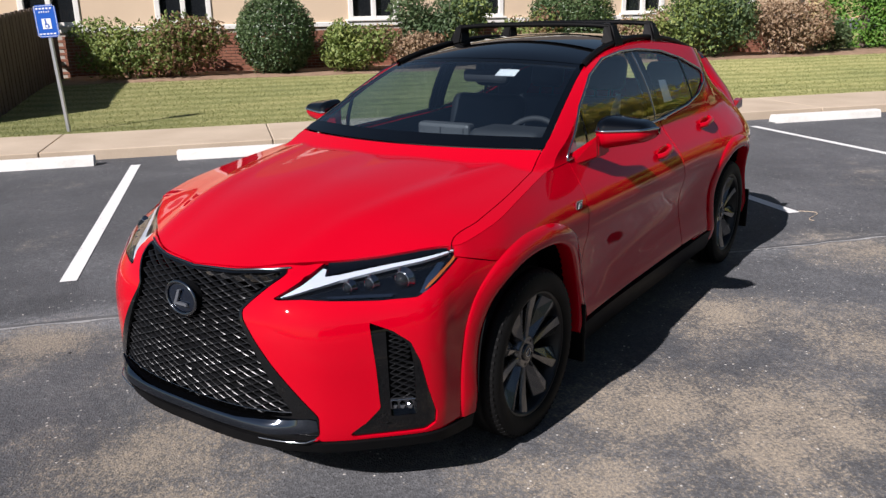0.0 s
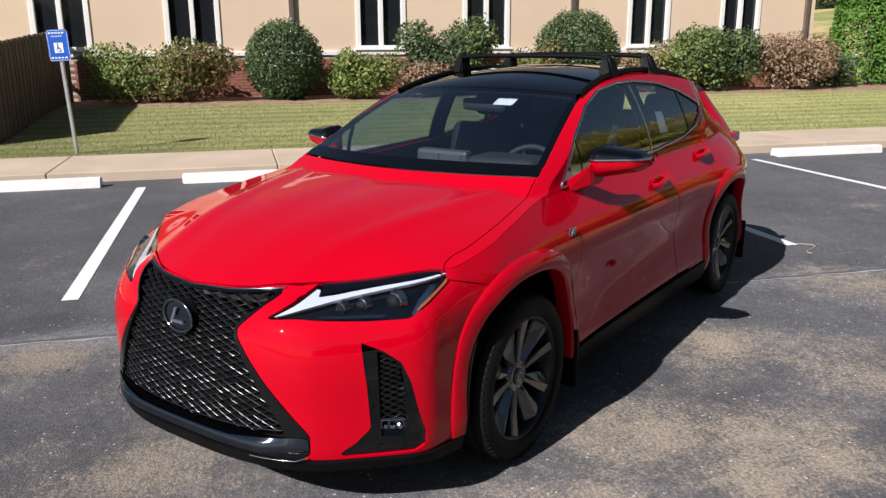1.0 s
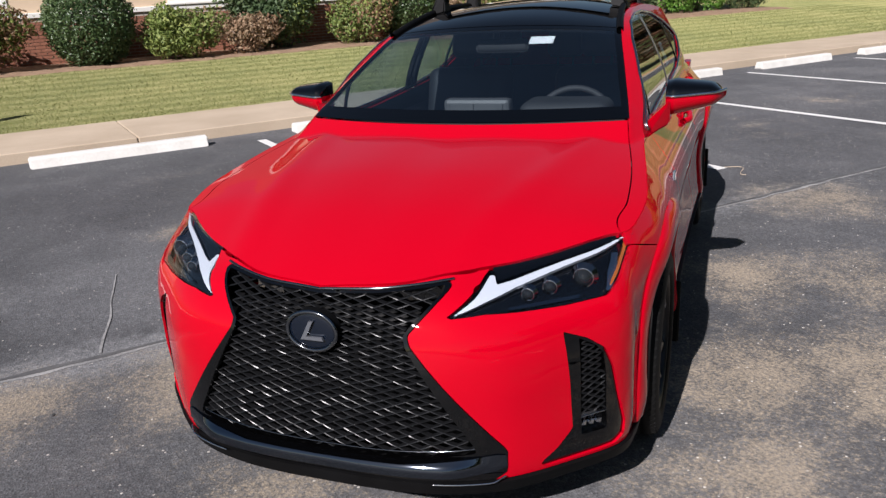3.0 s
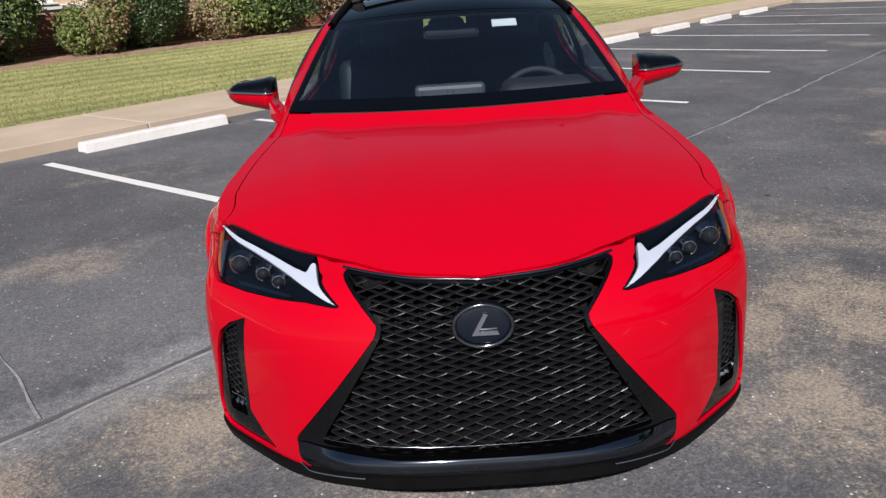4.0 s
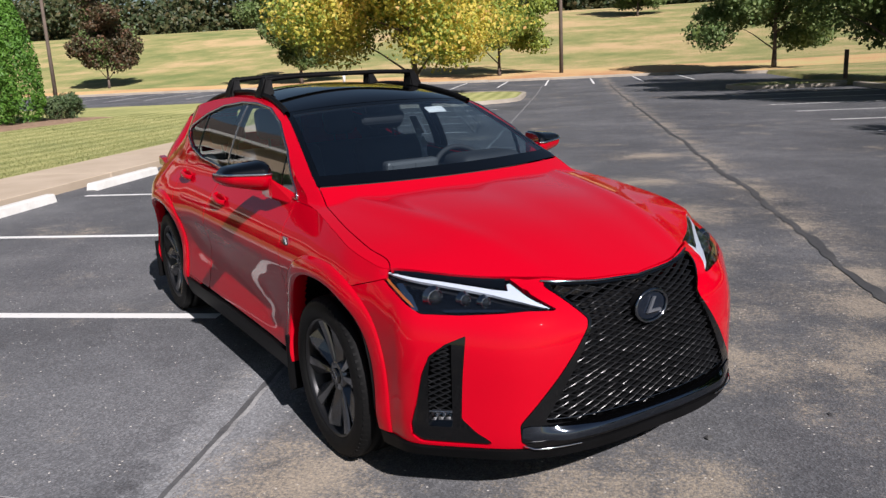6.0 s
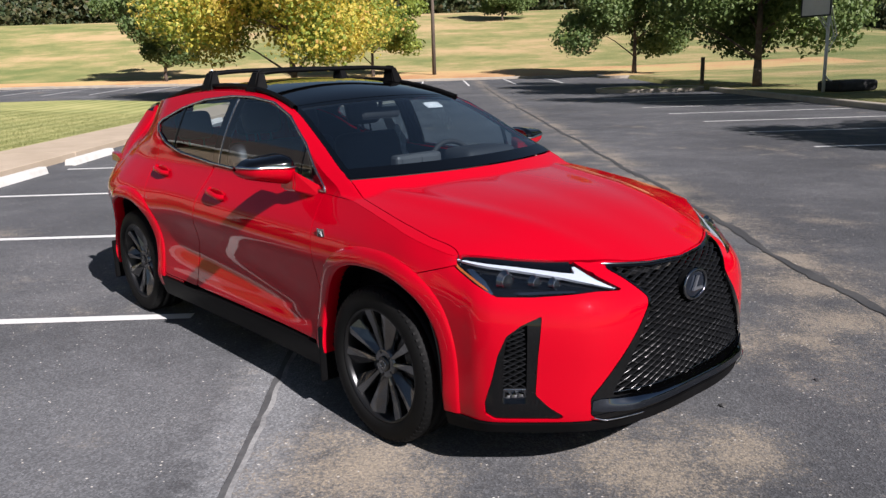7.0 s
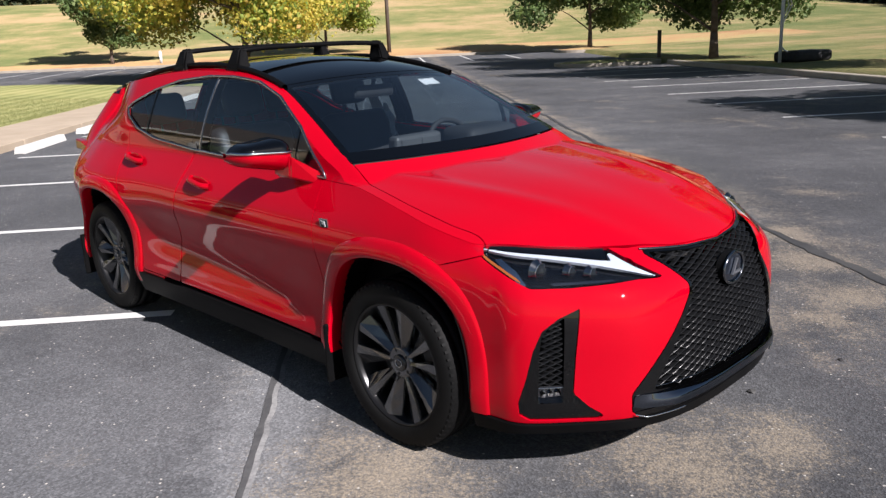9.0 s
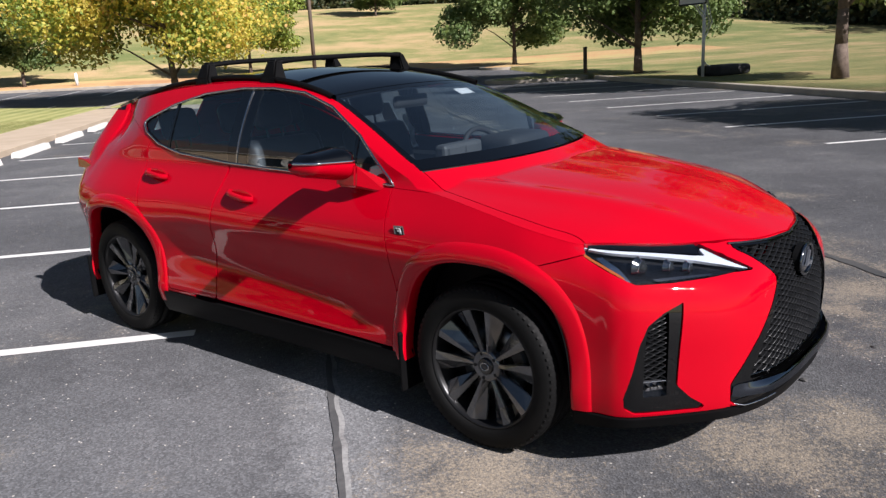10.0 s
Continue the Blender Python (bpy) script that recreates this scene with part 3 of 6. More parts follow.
def tree(u, s, z, h, bare, r, n, size, mats, label, seed, trunk=0.11, lean=(0, 0), name="tree"):
    """A tree: tapered trunk, limbs, and a crown of leaf clumps with gaps."""
    rng = np.random.default_rng(seed)
    top = thing(name, LOT_POSE @ pose(u, s, z), label, "tree")
    bm = bmesh.new()
    pts = [Vector((lean[0] * k * k + 0.05 * math.sin(5 * k + seed), lean[1] * k * k + 0.05 * math.cos(4 * k), h * 0.8 * k - 0.05)) for k in np.linspace(0, 1, 8)]
    for i in range(7):
        rod(bm, pts[i], pts[i + 1], trunk * (1.25 if i == 0 else 1.0) * (1 - i / 8), trunk * (1 - (i + 1) / 8), 9)
    tips = []
    for i in range(13):
        k = 0.22 + 0.7 * i / 12
        a = i * 2.4 + rng.random()
        base = pts[min(6, max(1, int(k * 7)))] if k * h * 0.8 > bare * 0.8 else Vector((lean[0] * 0.1, lean[1] * 0.1, bare * 0.95))
        zc = bare + (h - bare) * (0.12 + 0.8 * i / 12)
        prof = math.sin(math.pi * (0.2 + 0.72 * (zc - bare) / (h - bare))) ** 0.8
        rr = r * prof * (0.55 + 0.4 * rng.random())
        tip = Vector((lean[0] + rr * math.cos(a), lean[1] + rr * math.sin(a), zc))
        mid = base.lerp(tip, 0.5) + Vector((0, 0, 0.12))
        rod(bm, base, mid, trunk * 0.38, trunk * 0.22, 6)
        rod(bm, mid, tip, trunk * 0.22, trunk * 0.06, 5)
        tips.append(tip)
    part("trunk", bm, BARK, top, smooth_faces=True)
    blobs = []
    for tp in tips:
        for j in range(3):
            q = tp + Vector(rng.normal(size=3)) * r * 0.2
            w = r * (0.25 + 0.17 * rng.random())
            blobs.append((q.x, q.y, max(q.z, bare + w * 0.5), w * 1.25, w * 1.25, w * 0.8))
    blobs.append((lean[0], lean[1], bare + (h - bare) * 0.55, r * 0.5, r * 0.5, (h - bare) * 0.35))
    n = int(n * 3.4)
    p, d = cloud(n, blobs, rng, 0.7)
    share = np.clip(0.5 + 0.28 * np.sin(p[:, 0] * 1.1 + seed) * np.cos(p[:, 1] * 0.9 + p[:, 2] * 0.8) + 0.3 * rng.normal(size=n) * 0.6, 0, 0.999)
    lo = 0.0
    for mat, k in mats:
        sel = (share >= lo) & (share < lo + k)
        lo += k
        if sel.sum():
            v, f = leaf_quads(p[sel], d[sel], size * 0.9, rng, aspect=0.75)
            link_mesh("crown", mesh_np("crown", v, f, True), mat, top)
    return top


# ---- planting bed and shrubs ----
bed = grid_mesh("mulch_bed", [-15.75, -15.2, -14.6, -14.0, -13.55], list(np.arange(-4.8, 20.1, 0.6)), lambda u, s: lawn_z(u, s) + 0.035 + 0.03 * noise.noise((u * 2, s * 2, 0)) - 0.05 * smooth(-13.8, -13.5, u), MULCH)
tagged(bed, "planting bed of reddish pine mulch", "mulch bed", kind="structure")
G0 = 0.37
shrub(-14.45, -2.95, 0.85, 1.65, G0, 1.80, 7500, 0.085, [(LEAF_SHRUB, 0.62), (LEAF_BRONZE, 0.38)], "loose green shrub turning bronze at one end", 1, 9)
shrub(-14.5, -0.35, 0.80, 0.80, G0 - 0.05, 2.12, 9000, 0.06, [(LEAF_GLOSSY, 1.0)], "dense rounded dark green holly bush", 2, even=True)
shrub(-14.3, 1.35, 0.7, 0.95, G0, 1.62, 4200, 0.085, [(LEAF_SHRUB, 0.8), (LEAF_STRAW, 0.2)], "bright green leafy shrub with dry stems", 3)
shrub(-14.3, 2.75, 0.6, 0.8, G0, 1.35, 2600, 0.075, [(LEAF_STRAW, 0.75), (LEAF_BRONZE, 0.25)], "dry straw-coloured shrub beside a window", 4)
shrub(-14.9, 3.55, 0.8, 1.2, G0, 2.28, 6500, 0.09, [(LEAF_DARK, 0.75), (LEAF_SHRUB, 0.25)], "dark green leafy shrub under a window", 5)
shrub(-14.4, 5.5, 0.7, 0.95, G0, 1.75, 3600, 0.08, [(LEAF_SHRUB, 0.55), (LEAF_BRONZE, 0.45)], "green and bronze shrub", 6)
shrub(-14.8, 6.9, 0.9, 0.98, G0, 2.38, 8500, 0.065, [(LEAF_GLOSSY, 0.8), (LEAF_SHRUB, 0.2)], "dense rounded green holly bush", 7, even=True)
shrub(-14.4, 8.6, 0.7, 0.95, G0, 1.7, 3200, 0.08, [(LEAF_STRAW, 0.5), (LEAF_SHRUB, 0.5)], "half-dry shrub with brown stems", 8)
shrub(-14.5, 10.4, 0.95, 1.45, G0, 2.12, 8000, 0.095, [(LEAF_SHRUB, 0.45), (LEAF_DARK, 0.55)], "large green leafy shrub", 9, 9)
shrub(-14.3, 12.75, 0.85, 1.25, G0, 1.95, 6000, 0.08, [(LEAF_STRAW, 0.7), (LEAF_BRONZE, 0.3)], "dry brown shrub with straw-coloured stems", 10)
shrub(-15.0, 14.6, 0.7, 0.7, G0, 1.5, 2600, 0.08, [(LEAF_DARK, 1.0)], "small dark green shrub at the corner", 11)
shrub(-15.0, 19.2, 0.7, 0.9, G0, 1.25, 2800, 0.08, [(LEAF_DARK, 1.0)], "low dark green shrub at the hedge's foot", 12)


def conifer(u, s, r, h, seed):
    """A dense clipped conifer: sprays over a tall tapering column."""
    rng = np.random.default_rng(seed)
    top = thing("conifer", LOT_POSE @ pose(u, s, lawn_z(u, s)), "tall dense bright green conifer hedge", "hedge", "conifers at the building's end")
    n = 15000
    k = rng.random(n) ** 0.8
    a = rng.random(n) * 2 * math.pi
    rad = r * np.where(k < 0.12, 0.75 + 2 * k, 1 - 0.75 * ((k - 0.12) / 0.88) ** 1.7) * (1 - 0.3 * rng.random(n) ** 2) * (1 + 0.07 * np.sin(a * 5 + k * 9))
    p = np.stack([rad * np.cos(a), rad * np.sin(a), k * h + 0.05], axis=1)
    d = np.stack([np.cos(a), np.sin(a), 0.7 + 0 * a], axis=1)
    v, f = leaf_quads(p, d, 0.13, rng, 0.2, 0.42)
    tagged(link_mesh("foliage", mesh_np("foliage", v, f, True), LEAF_HEDGE, top), kind="stuff")
    bm = bmesh.new()
    rod(bm, (0, 0, -0.1), (0, 0, h * 0.9), 0.11, 0.03, 8)
    part("trunk", bm, BARK, top)


conifer(-15.8, 16.5, 1.15, 4.6, 31)
conifer(-15.9, 18.0, 1.1, 4.4, 32)

# mown grass blades over the near lawn
rng = np.random.default_rng(5)
N = 60000
gu, gs = -7.8 - 5.9 * rng.random(N) ** 1.25, -5.5 + 27 * rng.random(N) ** 1.3
gz = np.array([lawn_z(a, b) for a, b in zip(gu, gs)])
base = np.stack([gu, gs, gz], axis=1)
ang = rng.random(N) * 6.28
wv = np.stack([np.cos(ang), np.sin(ang), 0 * ang], axis=1) * 0.006
tipv = base + np.stack([rng.normal(size=N) * 0.02, rng.normal(size=N) * 0.02, 0.012 + 0.018 * rng.random(N)], axis=1)
gv = np.stack([base - wv, base + wv, tipv], axis=1).reshape(-1, 3)
grass = link_mesh("grass", mesh_np("grass", gv, np.arange(3 * N).reshape(N, 3), True), BLADES)
grass.matrix_world = LOT_POSE
tagged(grass, "short mown grass blades on the lawn", "grass", kind="stuff")

# ---- building ----
SHINGLE = mottled("shingle", (0.07, 0.055, 0.045), (0.12, 0.10, 0.085), 3.0, 0.9, 30, 0.5)
WALL_U = -15.75
building = thing("building", LOT_POSE, "low tan stucco building with brick base and tall white-framed windows", "building")
WINDOWS = [-5.15, -2.32, 2.11, 4.82, 9.36, 12.13]
HALF = 0.62
SILL, HEAD, TOPZ = 1.50, 3.35, 4.3
edges = [-9.0]
for c in WINDOWS:
    edges += [c - HALF, c + HALF]
edges.append(14.5)
WALLS = [(WALL_U - 0.25, WALL_U, edges[i], edges[i + 1], SILL, TOPZ) for i in range(0, len(edges), 2)]
WALLS += [(WALL_U - 0.25, WALL_U, c - HALF, c + HALF, HEAD, TOPZ) for c in WINDOWS]
WALLS += [(WALL_U - 12, WALL_U - 0.25, 14.25, 14.5, 0.2, TOPZ), (WALL_U - 12, WALL_U - 0.25, -9.0, -8.75, 0.2, TOPZ), (WALL_U - 12, WALL_U - 11.75, -8.75, 14.25, 0.2, TOPZ), (WALL_U - 0.25, WALL_U, -9.0, 14.5, 0.2, SILL)]
for w in WALLS:
    bm = bmesh.new()
    box(bm, *w)
    part("wall", bm, STUCCO, building)
bm = bmesh.new()
box(bm, WALL_U - 12.4, WALL_U + 0.45, -9.4, 14.9, TOPZ, TOPZ + 0.22, 0.02)
part("eaves", bm, TRIM_WHITE, building, "white eaves")
bm = bmesh.new()
e = [bm.verts.new((u, s, TOPZ + 0.22)) for u, s in ((WALL_U + 0.45, -9.4), (WALL_U + 0.45, 14.9), (WALL_U - 12.4, 14.9), (WALL_U - 12.4, -9.4))]
r0, r1 = bm.verts.new((WALL_U - 6, -3.4, TOPZ + 3.6)), bm.verts.new((WALL_U - 6, 8.9, TOPZ + 3.6))
for q in ((e[0], e[1], r1, r0), (e[1], e[2], r1), (e[2], e[3], r0, r1), (e[3], e[0], r0), e):
    bm.faces.new(q)
part("roof", bm, SHINGLE, building, "brown shingle roof")
bm = bmesh.new()
box(bm, WALL_U, WALL_U + 0.075, -9.0, 14.5, SILL - 0.14, SILL - 0.03, 0.012)
part("ledge", bm, TRIM_WHITE, building, "pale stone ledge")
bm = bmesh.new()
box(bm, WALL_U - 8, WALL_U - 0.6, -8.7, 14.2, 0.3, 0.4)
part("floor", bm, BLACK_MAT, building)


def window(c):
    bm = bmesh.new()
    for a, b in ((c - HALF, c - HALF + 0.115), (c + HALF - 0.115, c + HALF), (c - 0.055, c + 0.055)):
        box(bm, WALL_U - 0.12, WALL_U + 0.03, a, b, SILL, HEAD, 0.008)
    for z in (SILL, HEAD - 0.09):
        for a, b in ((c - HALF + 0.115, c - 0.055), (c + 0.055, c + HALF - 0.115)):
            box(bm, WALL_U - 0.12, WALL_U + 0.025, a, b, z, z + 0.09, 0.006)
    w = part("window", bm, TRIM_WHITE, building, "tall white window frame")
    bm = bmesh.new()
    box(bm, WALL_U - 0.02, WALL_U + 0.11, c - HALF - 0.06, c + HALF + 0.06, SILL - 0.028, SILL + 0.02, 0.008)
    part("window_sill", bm, TRIM_WHITE, w)
    for a, b in ((c - HALF + 0.115, c - 0.055), (c + 0.055, c + HALF - 0.115)):
        bm = bmesh.new()
        box(bm, WALL_U - 0.085, WALL_U - 0.073, a, b, SILL + 0.09, HEAD - 0.09)
        part("pane", bm, DARK_GLASS, w)


for c in WINDOWS:
    window(c)
for s in (-0.05, 7.15, 14.2):
    bm = bmesh.new()
    box(bm, WALL_U + 0.01, WALL_U + 0.10, s - 0.055, s + 0.055, 0.5, TOPZ, 0.01)
    for z in (1.9, 3.2):
        box(bm, WALL_U + 0.005, WALL_U + 0.106, s - 0.075, s + 0.075, z, z + 0.03, 0.003)
    part("downpipe", bm, PIPE_BROWN, building, "brown metal downpipe")
bm = bmesh.new()
box(bm, WALL_U - 0.0, WALL_U + 0.03, -9.0, 14.5, 0.25, SILL - 0.14)
plinth = part("plinth", bm, MORTAR, building, "red brick base")

# ---- fence ----
fence = thing("fence", LOT_POSE, "dark brown weathered wooden board fence", "fence")
bm = bmesh.new()
prism(bm, [(-0.068, 0), (0.068, 0), (0.068, 1.60), (0.045, 1.64), (-0.045, 1.64), (-0.068, 1.60)], 0.022)
board_me = bpy.data.meshes.new("board")
bmesh.ops.recalc_face_normals(bm, faces=bm.faces)
bm.to_mesh(board_me)
bm.free()
board_me.materials.append(FENCE_WOOD)
for i in range(44):
    u = -9.3 - 0.145 * i
    b = new("board", board_me)
    b.parent = fence
    b.location = (u, -5.05 + 0.004 * (i * 7 % 5), lawn_z(u, 0) - 0.13 + 0.008 * math.sin(i * 2.3))
for z in (0.45, 1.35):
    bm = bmesh.new()
    box(bm, -15.7, -9.25, -5.13, -5.075, z + 0.25, z + 0.34)
    part("rail", bm, FENCE_WOOD, fence)
for u in (-9.4, -12.4, -15.4):
    bm = bmesh.new()
    box(bm, u - 0.05, u + 0.05, -5.24, -5.135, 0.1, 1.66, 0.005)
    part("post", bm, FENCE_WOOD, fence)

# ---- sign ----
SIGN_M = LOT_POSE @ pose(-8.05, -3.72, lawn_z(-8.05, 0), 0, 0, 90 - 6) @ pose(0, 0, 0, 0, -2.5, 0) @ Matrix.Diagonal((0.94, 0.94, 0.965, 1))
sign = thing("parking_sign", SIGN_M, "blue accessible-parking sign on a galvanised post in the grass", "sign")
bm = bmesh.new()
prism(bm, [(-0.03, 0), (-0.012, 0.02), (0.012, 0.02), (0.03, 0), (0.03, 0.006), (0.016, 0.027), (-0.016, 0.027), (-0.03, 0.006)], 1.79, pose(0, 0, 0.885, 90, 0, 0))
part("post", bm, GALV, sign)
bm = bmesh.new()
box(bm, -0.150, 0.150, -0.034, -0.029, 1.34, 1.78)
bmesh.ops.bevel(bm, geom=[e for e in bm.edges if abs(e.verts[0].co.y - e.verts[1].co.y) > 0.003 and abs(e.verts[0].co.z - e.verts[1].co.z) < 0.001], offset=0.03, segments=4, affect="EDGES")
plate = part("plate", bm, SIGN_BLUE, sign)
for z0, z1, w in ((1.72, 1.743, 0.115), (1.675, 1.695, 0.08), (1.378, 1.398, 0.12)):
    bm = bmesh.new()
    for k in range(5):
        a = -w + 2 * w * k / 5
        box(bm, a, a + 2 * w / 5 - 0.018, -0.037, -0.0345, z0, z1)
    part("lettering", bm, SIGN_WHITE, plate, "row of white unreadable lettering")
bm = bmesh.new()
box(bm, -0.062, 0.062, -0.037, -0.0345, 1.40, 1.54)
pic = part("pictogram_field", bm, SIGN_WHITE, plate, "white square")
pic.location.z = 0.055
bm = bmesh.new()
for a, b, c, d in ((-0.135, 0.135, 1.351, 1.356), (-0.135, 0.135, 1.764, 1.769), (-0.140, -0.135, 1.356, 1.764), (0.135, 0.140, 1.356, 1.764)):
    box(bm, a, b, -0.0365, -0.0345, c, d)
part("border", bm, SIGN_WHITE, plate, "thin white border line")
bm = bmesh.new()
bmesh.ops.create_circle(bm, cap_ends=True, segments=14, radius=0.012, matrix=pose(-0.012, -0.0385, 1.522, 90))
box(bm, -0.018, -0.004, -0.0405, -0.038, 1.46, 1.51)
box(bm, -0.018, 0.022, -0.0405, -0.038, 1.455, 1.467)
box(bm, 0.014, 0.024, -0.0405, -0.038, 1.422, 1.462)
for i in range(12):
    a = radians(100 + 22 * i)
    box(bm, -0.006, 0.006, -0.0402, -0.038, -0.004, 0.004, m=Matrix.Translation((0.004 + 0.032 * math.cos(a), 0, 1.447 + 0.032 * math.sin(a))) @ pose(0, 0, 0, 0, -math.degrees(a) + 90, 0))
part("pictogram", bm, SIGN_BLUE, plate, "blue wheelchair symbol").location.z = 0.055

# a loose pale string lying on the asphalt
cu = [lot(-1.18 + 0.30 * k, 2.93 + 0.10 * math.sin(5.2 * k), 0.006) for k in np.linspace(0, 1, 18)]
bm = bmesh.new()
for a, b in zip(cu, cu[1:]):
    rod(bm, a, b, 0.0028, 0.0028, 5)
tagged(part("string", bm, CONCRETE), "loose pale string curled on the asphalt", "string")

# ---- trees, poles and the field ----
tree(-5.6, 31.5, 0.15, 8.2, 1.75, 4.5, 20000, 0.20, [(LEAF_LIME, 0.36), (LEAF_GOLD, 0.64)], "spreading tree in yellow and green autumn leaf", 41, 0.16, (-0.9, 0.3))
tree(-3.6, 52.5, hill_z(-3.6, 52.5), 7.4, 1.7, 2.9, 8000, 0.26, [(LEAF_LIME, 0.8), (LEAF_GOLD, 0.2)], "young tree with lime green leaves", 42, 0.12)
tree(-18.6, 54, hill_z(-18.6, 54), 8.2, 1.3, 2.6, 8000, 0.27, [(LEAF_TREE, 0.85), (LEAF_SHRUB, 0.15)], "young dark green tree at the foot of the hill", 43, 0.12)
tree(-36.7, 58, hill_z(-36.7, 58), 6.6, 1.2, 2.2, 5000, 0.28, [(LEAF_RUST, 0.7), (LEAF_TREE, 0.3)], "slender tree with rusty brown leaves", 44, 0.10)
tree(12.9, 45.2, 0.5, 8.4, 1.2, 3.1, 12000, 0.25, [(LEAF_TREE, 0.75), (LEAF_SHRUB, 0.25)], "green tree standing in a mulched island", 45, 0.13)
tree(13.3, 27.2, 0.25, 8.8, 1.3, 3.9, 17000, 0.21, [(LEAF_TREE, 0.6), (LEAF_SHRUB, 0.4)], "broad green tree beside the kerb", 46, 0.16, (0.2, 0.3))
tree(14.6, 16.2, 0.25, 8.2, 2.3, 3.2, 12000, 0.20, [(LEAF_TREE, 0.6), (LEAF_SHRUB, 0.3), (LEAF_LIME, 0.1)], "large green tree with a pale trunk beside the lot", 47, 0.2)
tree(13.6, 3.4, 0.25, 6.6, 2.0, 2.6, 8000, 0.21, [(LEAF_TREE, 0.7), (LEAF_SHRUB, 0.3)], "large green tree beside the lot", 48, 0.18)
tree(9.0, 92, hill_z(9.0, 92), 6.5, 1.0, 3.0, 5000, 0.33, [(LEAF_TREE, 1.0)], "round dark green tree high on the hill", 49, 0.14)


def wood_pole(u, s, h):
    bm = bmesh.new()
    rod(bm, (0, 0, -0.1), (0, 0, h), 0.14, 0.10, 12)
    ob = part("utility_pole", bm, POLE_WOOD, None, smooth_faces=True)
    ob.matrix_world = LOT_POSE @ pose(u, s, hill_z(u, s))
    tagged(ob, "bare brown wooden utility pole in the grass", "pole", "utility poles")


wood_pole(0.66, 52.5, 9.0)
wood_pole(-35.5, 47.0 + 2, 9.0)
bm = bmesh.new()
box(bm, -0.07, 0.07, -0.07, 0.07, 0, 1.15, 0.012)
post = part("wooden_post", bm, POLE_WOOD)
post.matrix_world = LOT_POSE @ pose(12.2, 30.4, 0.2)
tagged(post, "short dark wooden post at the lot's edge", "post")
bm = bmesh.new()
rod(bm, (0, 0, 0), (0, 0, 0.75), 0.10, 0.10, 12)
bmesh.ops.create_uvsphere(bm, u_segments=12, v_segments=6, radius=0.10, matrix=Matrix.Translation((0, 0, 0.75)))
marker = part("marker_post", bm, SIGN_WHITE, None, smooth_faces=True)
marker.matrix_world = LOT_POSE @ pose(-14.9, 52.5, hill_z(-14.9, 52.5))
tagged(marker, "short white marker post on the verge", "post")

hoop = thing("basketball_hoop", LOT_POSE @ pose(13.4, 21.9, 0.17, 0, 0, -68), "portable basketball hoop with grey pole and dirty backboard", "basketball hoop")
bm = bmesh.new()
rod(bm, (0, 0, 0), (0, 0, 2.8), 0.055, 0.055, 12)
part("pole", bm, POLE_GREY, hoop, smooth_faces=True)
bm = bmesh.new()
for x in (-0.06, 0.06):
    rod(bm, (x, 0, 2.0), (x, -0.55, 2.55), 0.022, 0.022, 8)
    rod(bm, (x, 0, 2.6), (x, -0.55, 3.0), 0.022, 0.022, 8)
    rod(bm, (x, 0.35, 1.8), (x, 0, 2.75), 0.018, 0.018, 8)
    rod(bm, (x, 0.0, 1.3), (x, 0.35, 1.85), 0.018, 0.018, 8)
part("bracket", bm, POLE_GREY, hoop)
bm = bmesh.new()
box(bm, -0.6, 0.6, -0.60, -0.565, 2.40, 3.15, 0.01)
backboard = part("backboard", bm, BACKBOARD, hoop)
bm = bmesh.new()
for a, b, c, d in ((-0.6, 0.6, 2.40, 2.45), (-0.6, 0.6, 3.10, 3.15), (-0.6, -0.55, 2.45, 3.10), (0.55, 0.6, 2.45, 3.10)):
    box(bm, a, b, -0.61, -0.602, c, d)
part("border", bm, BLACK_MAT, backboard)
bm = bmesh.new()
rod(bm, (0.0, 0.03, 0.45), (0.3, 0.75, 0.12), 0.018, 0.018, 8)
rod(bm, (0.0, 0.03, 0.55), (-0.25, 0.75, 0.12), 0.018, 0.018, 8)
part("stay", bm, POLE_GREY, hoop)
bm = bmesh.new()
box(bm, -0.45, 0.55, 0.15, 1.9, 0.0, 0.36, 0.12, seg=3)
part("base", bm, BLACK_MAT, hoop, "black weighted base")


def woods(name, spots, n, size, seed, label):
    """Far woods as one mass of leaf clumps."""
    rng = np.random.default_rng(seed)
    blobs = []
    for u, s, z, r, h in spots:
        for k in range(7):
            q = rng.normal(size=3) * (0.5 * r, 0.5 * r, 0.22 * h)
            blobs.append((u + q[0], s + q[1], z + h * 0.52 + q[2], r * 0.6, r * 0.6, h * 0.3))
        blobs.append((u, s, z + h * 0.25, r * 0.8, r * 0.8, h * 0.28))
    p, d = cloud(n, blobs, rng, 0.5)
    v, f = leaf_quads(p, d, size, rng, aspect=0.8)
    ob = link_mesh(name, mesh_np(name, v, f, True), LEAF_WOODS)
    ob.matrix_world = LOT_POSE
    tagged(ob, label, "woods", kind="stuff")


rw = random.Random(9)
woods("far_woods", [(u, 116 + 10 * rw.random(), hill_z(u, 116) - 1.5, 5.0 + 2 * rw.random(), 7 + 3.5 * rw.random()) for u in range(-150, 71, 5)], 80000, 0.85, 61, "mixed woods along the top of the hill")
woods("field_woods", [(52 + 9 * rw.random(), s, 0.9, 4 + 2 * rw.random(), 6.5 + 3 * rw.random()) for s in range(-20, 125, 6)], 60000, 0.7, 62, "dark woods beyond the field")

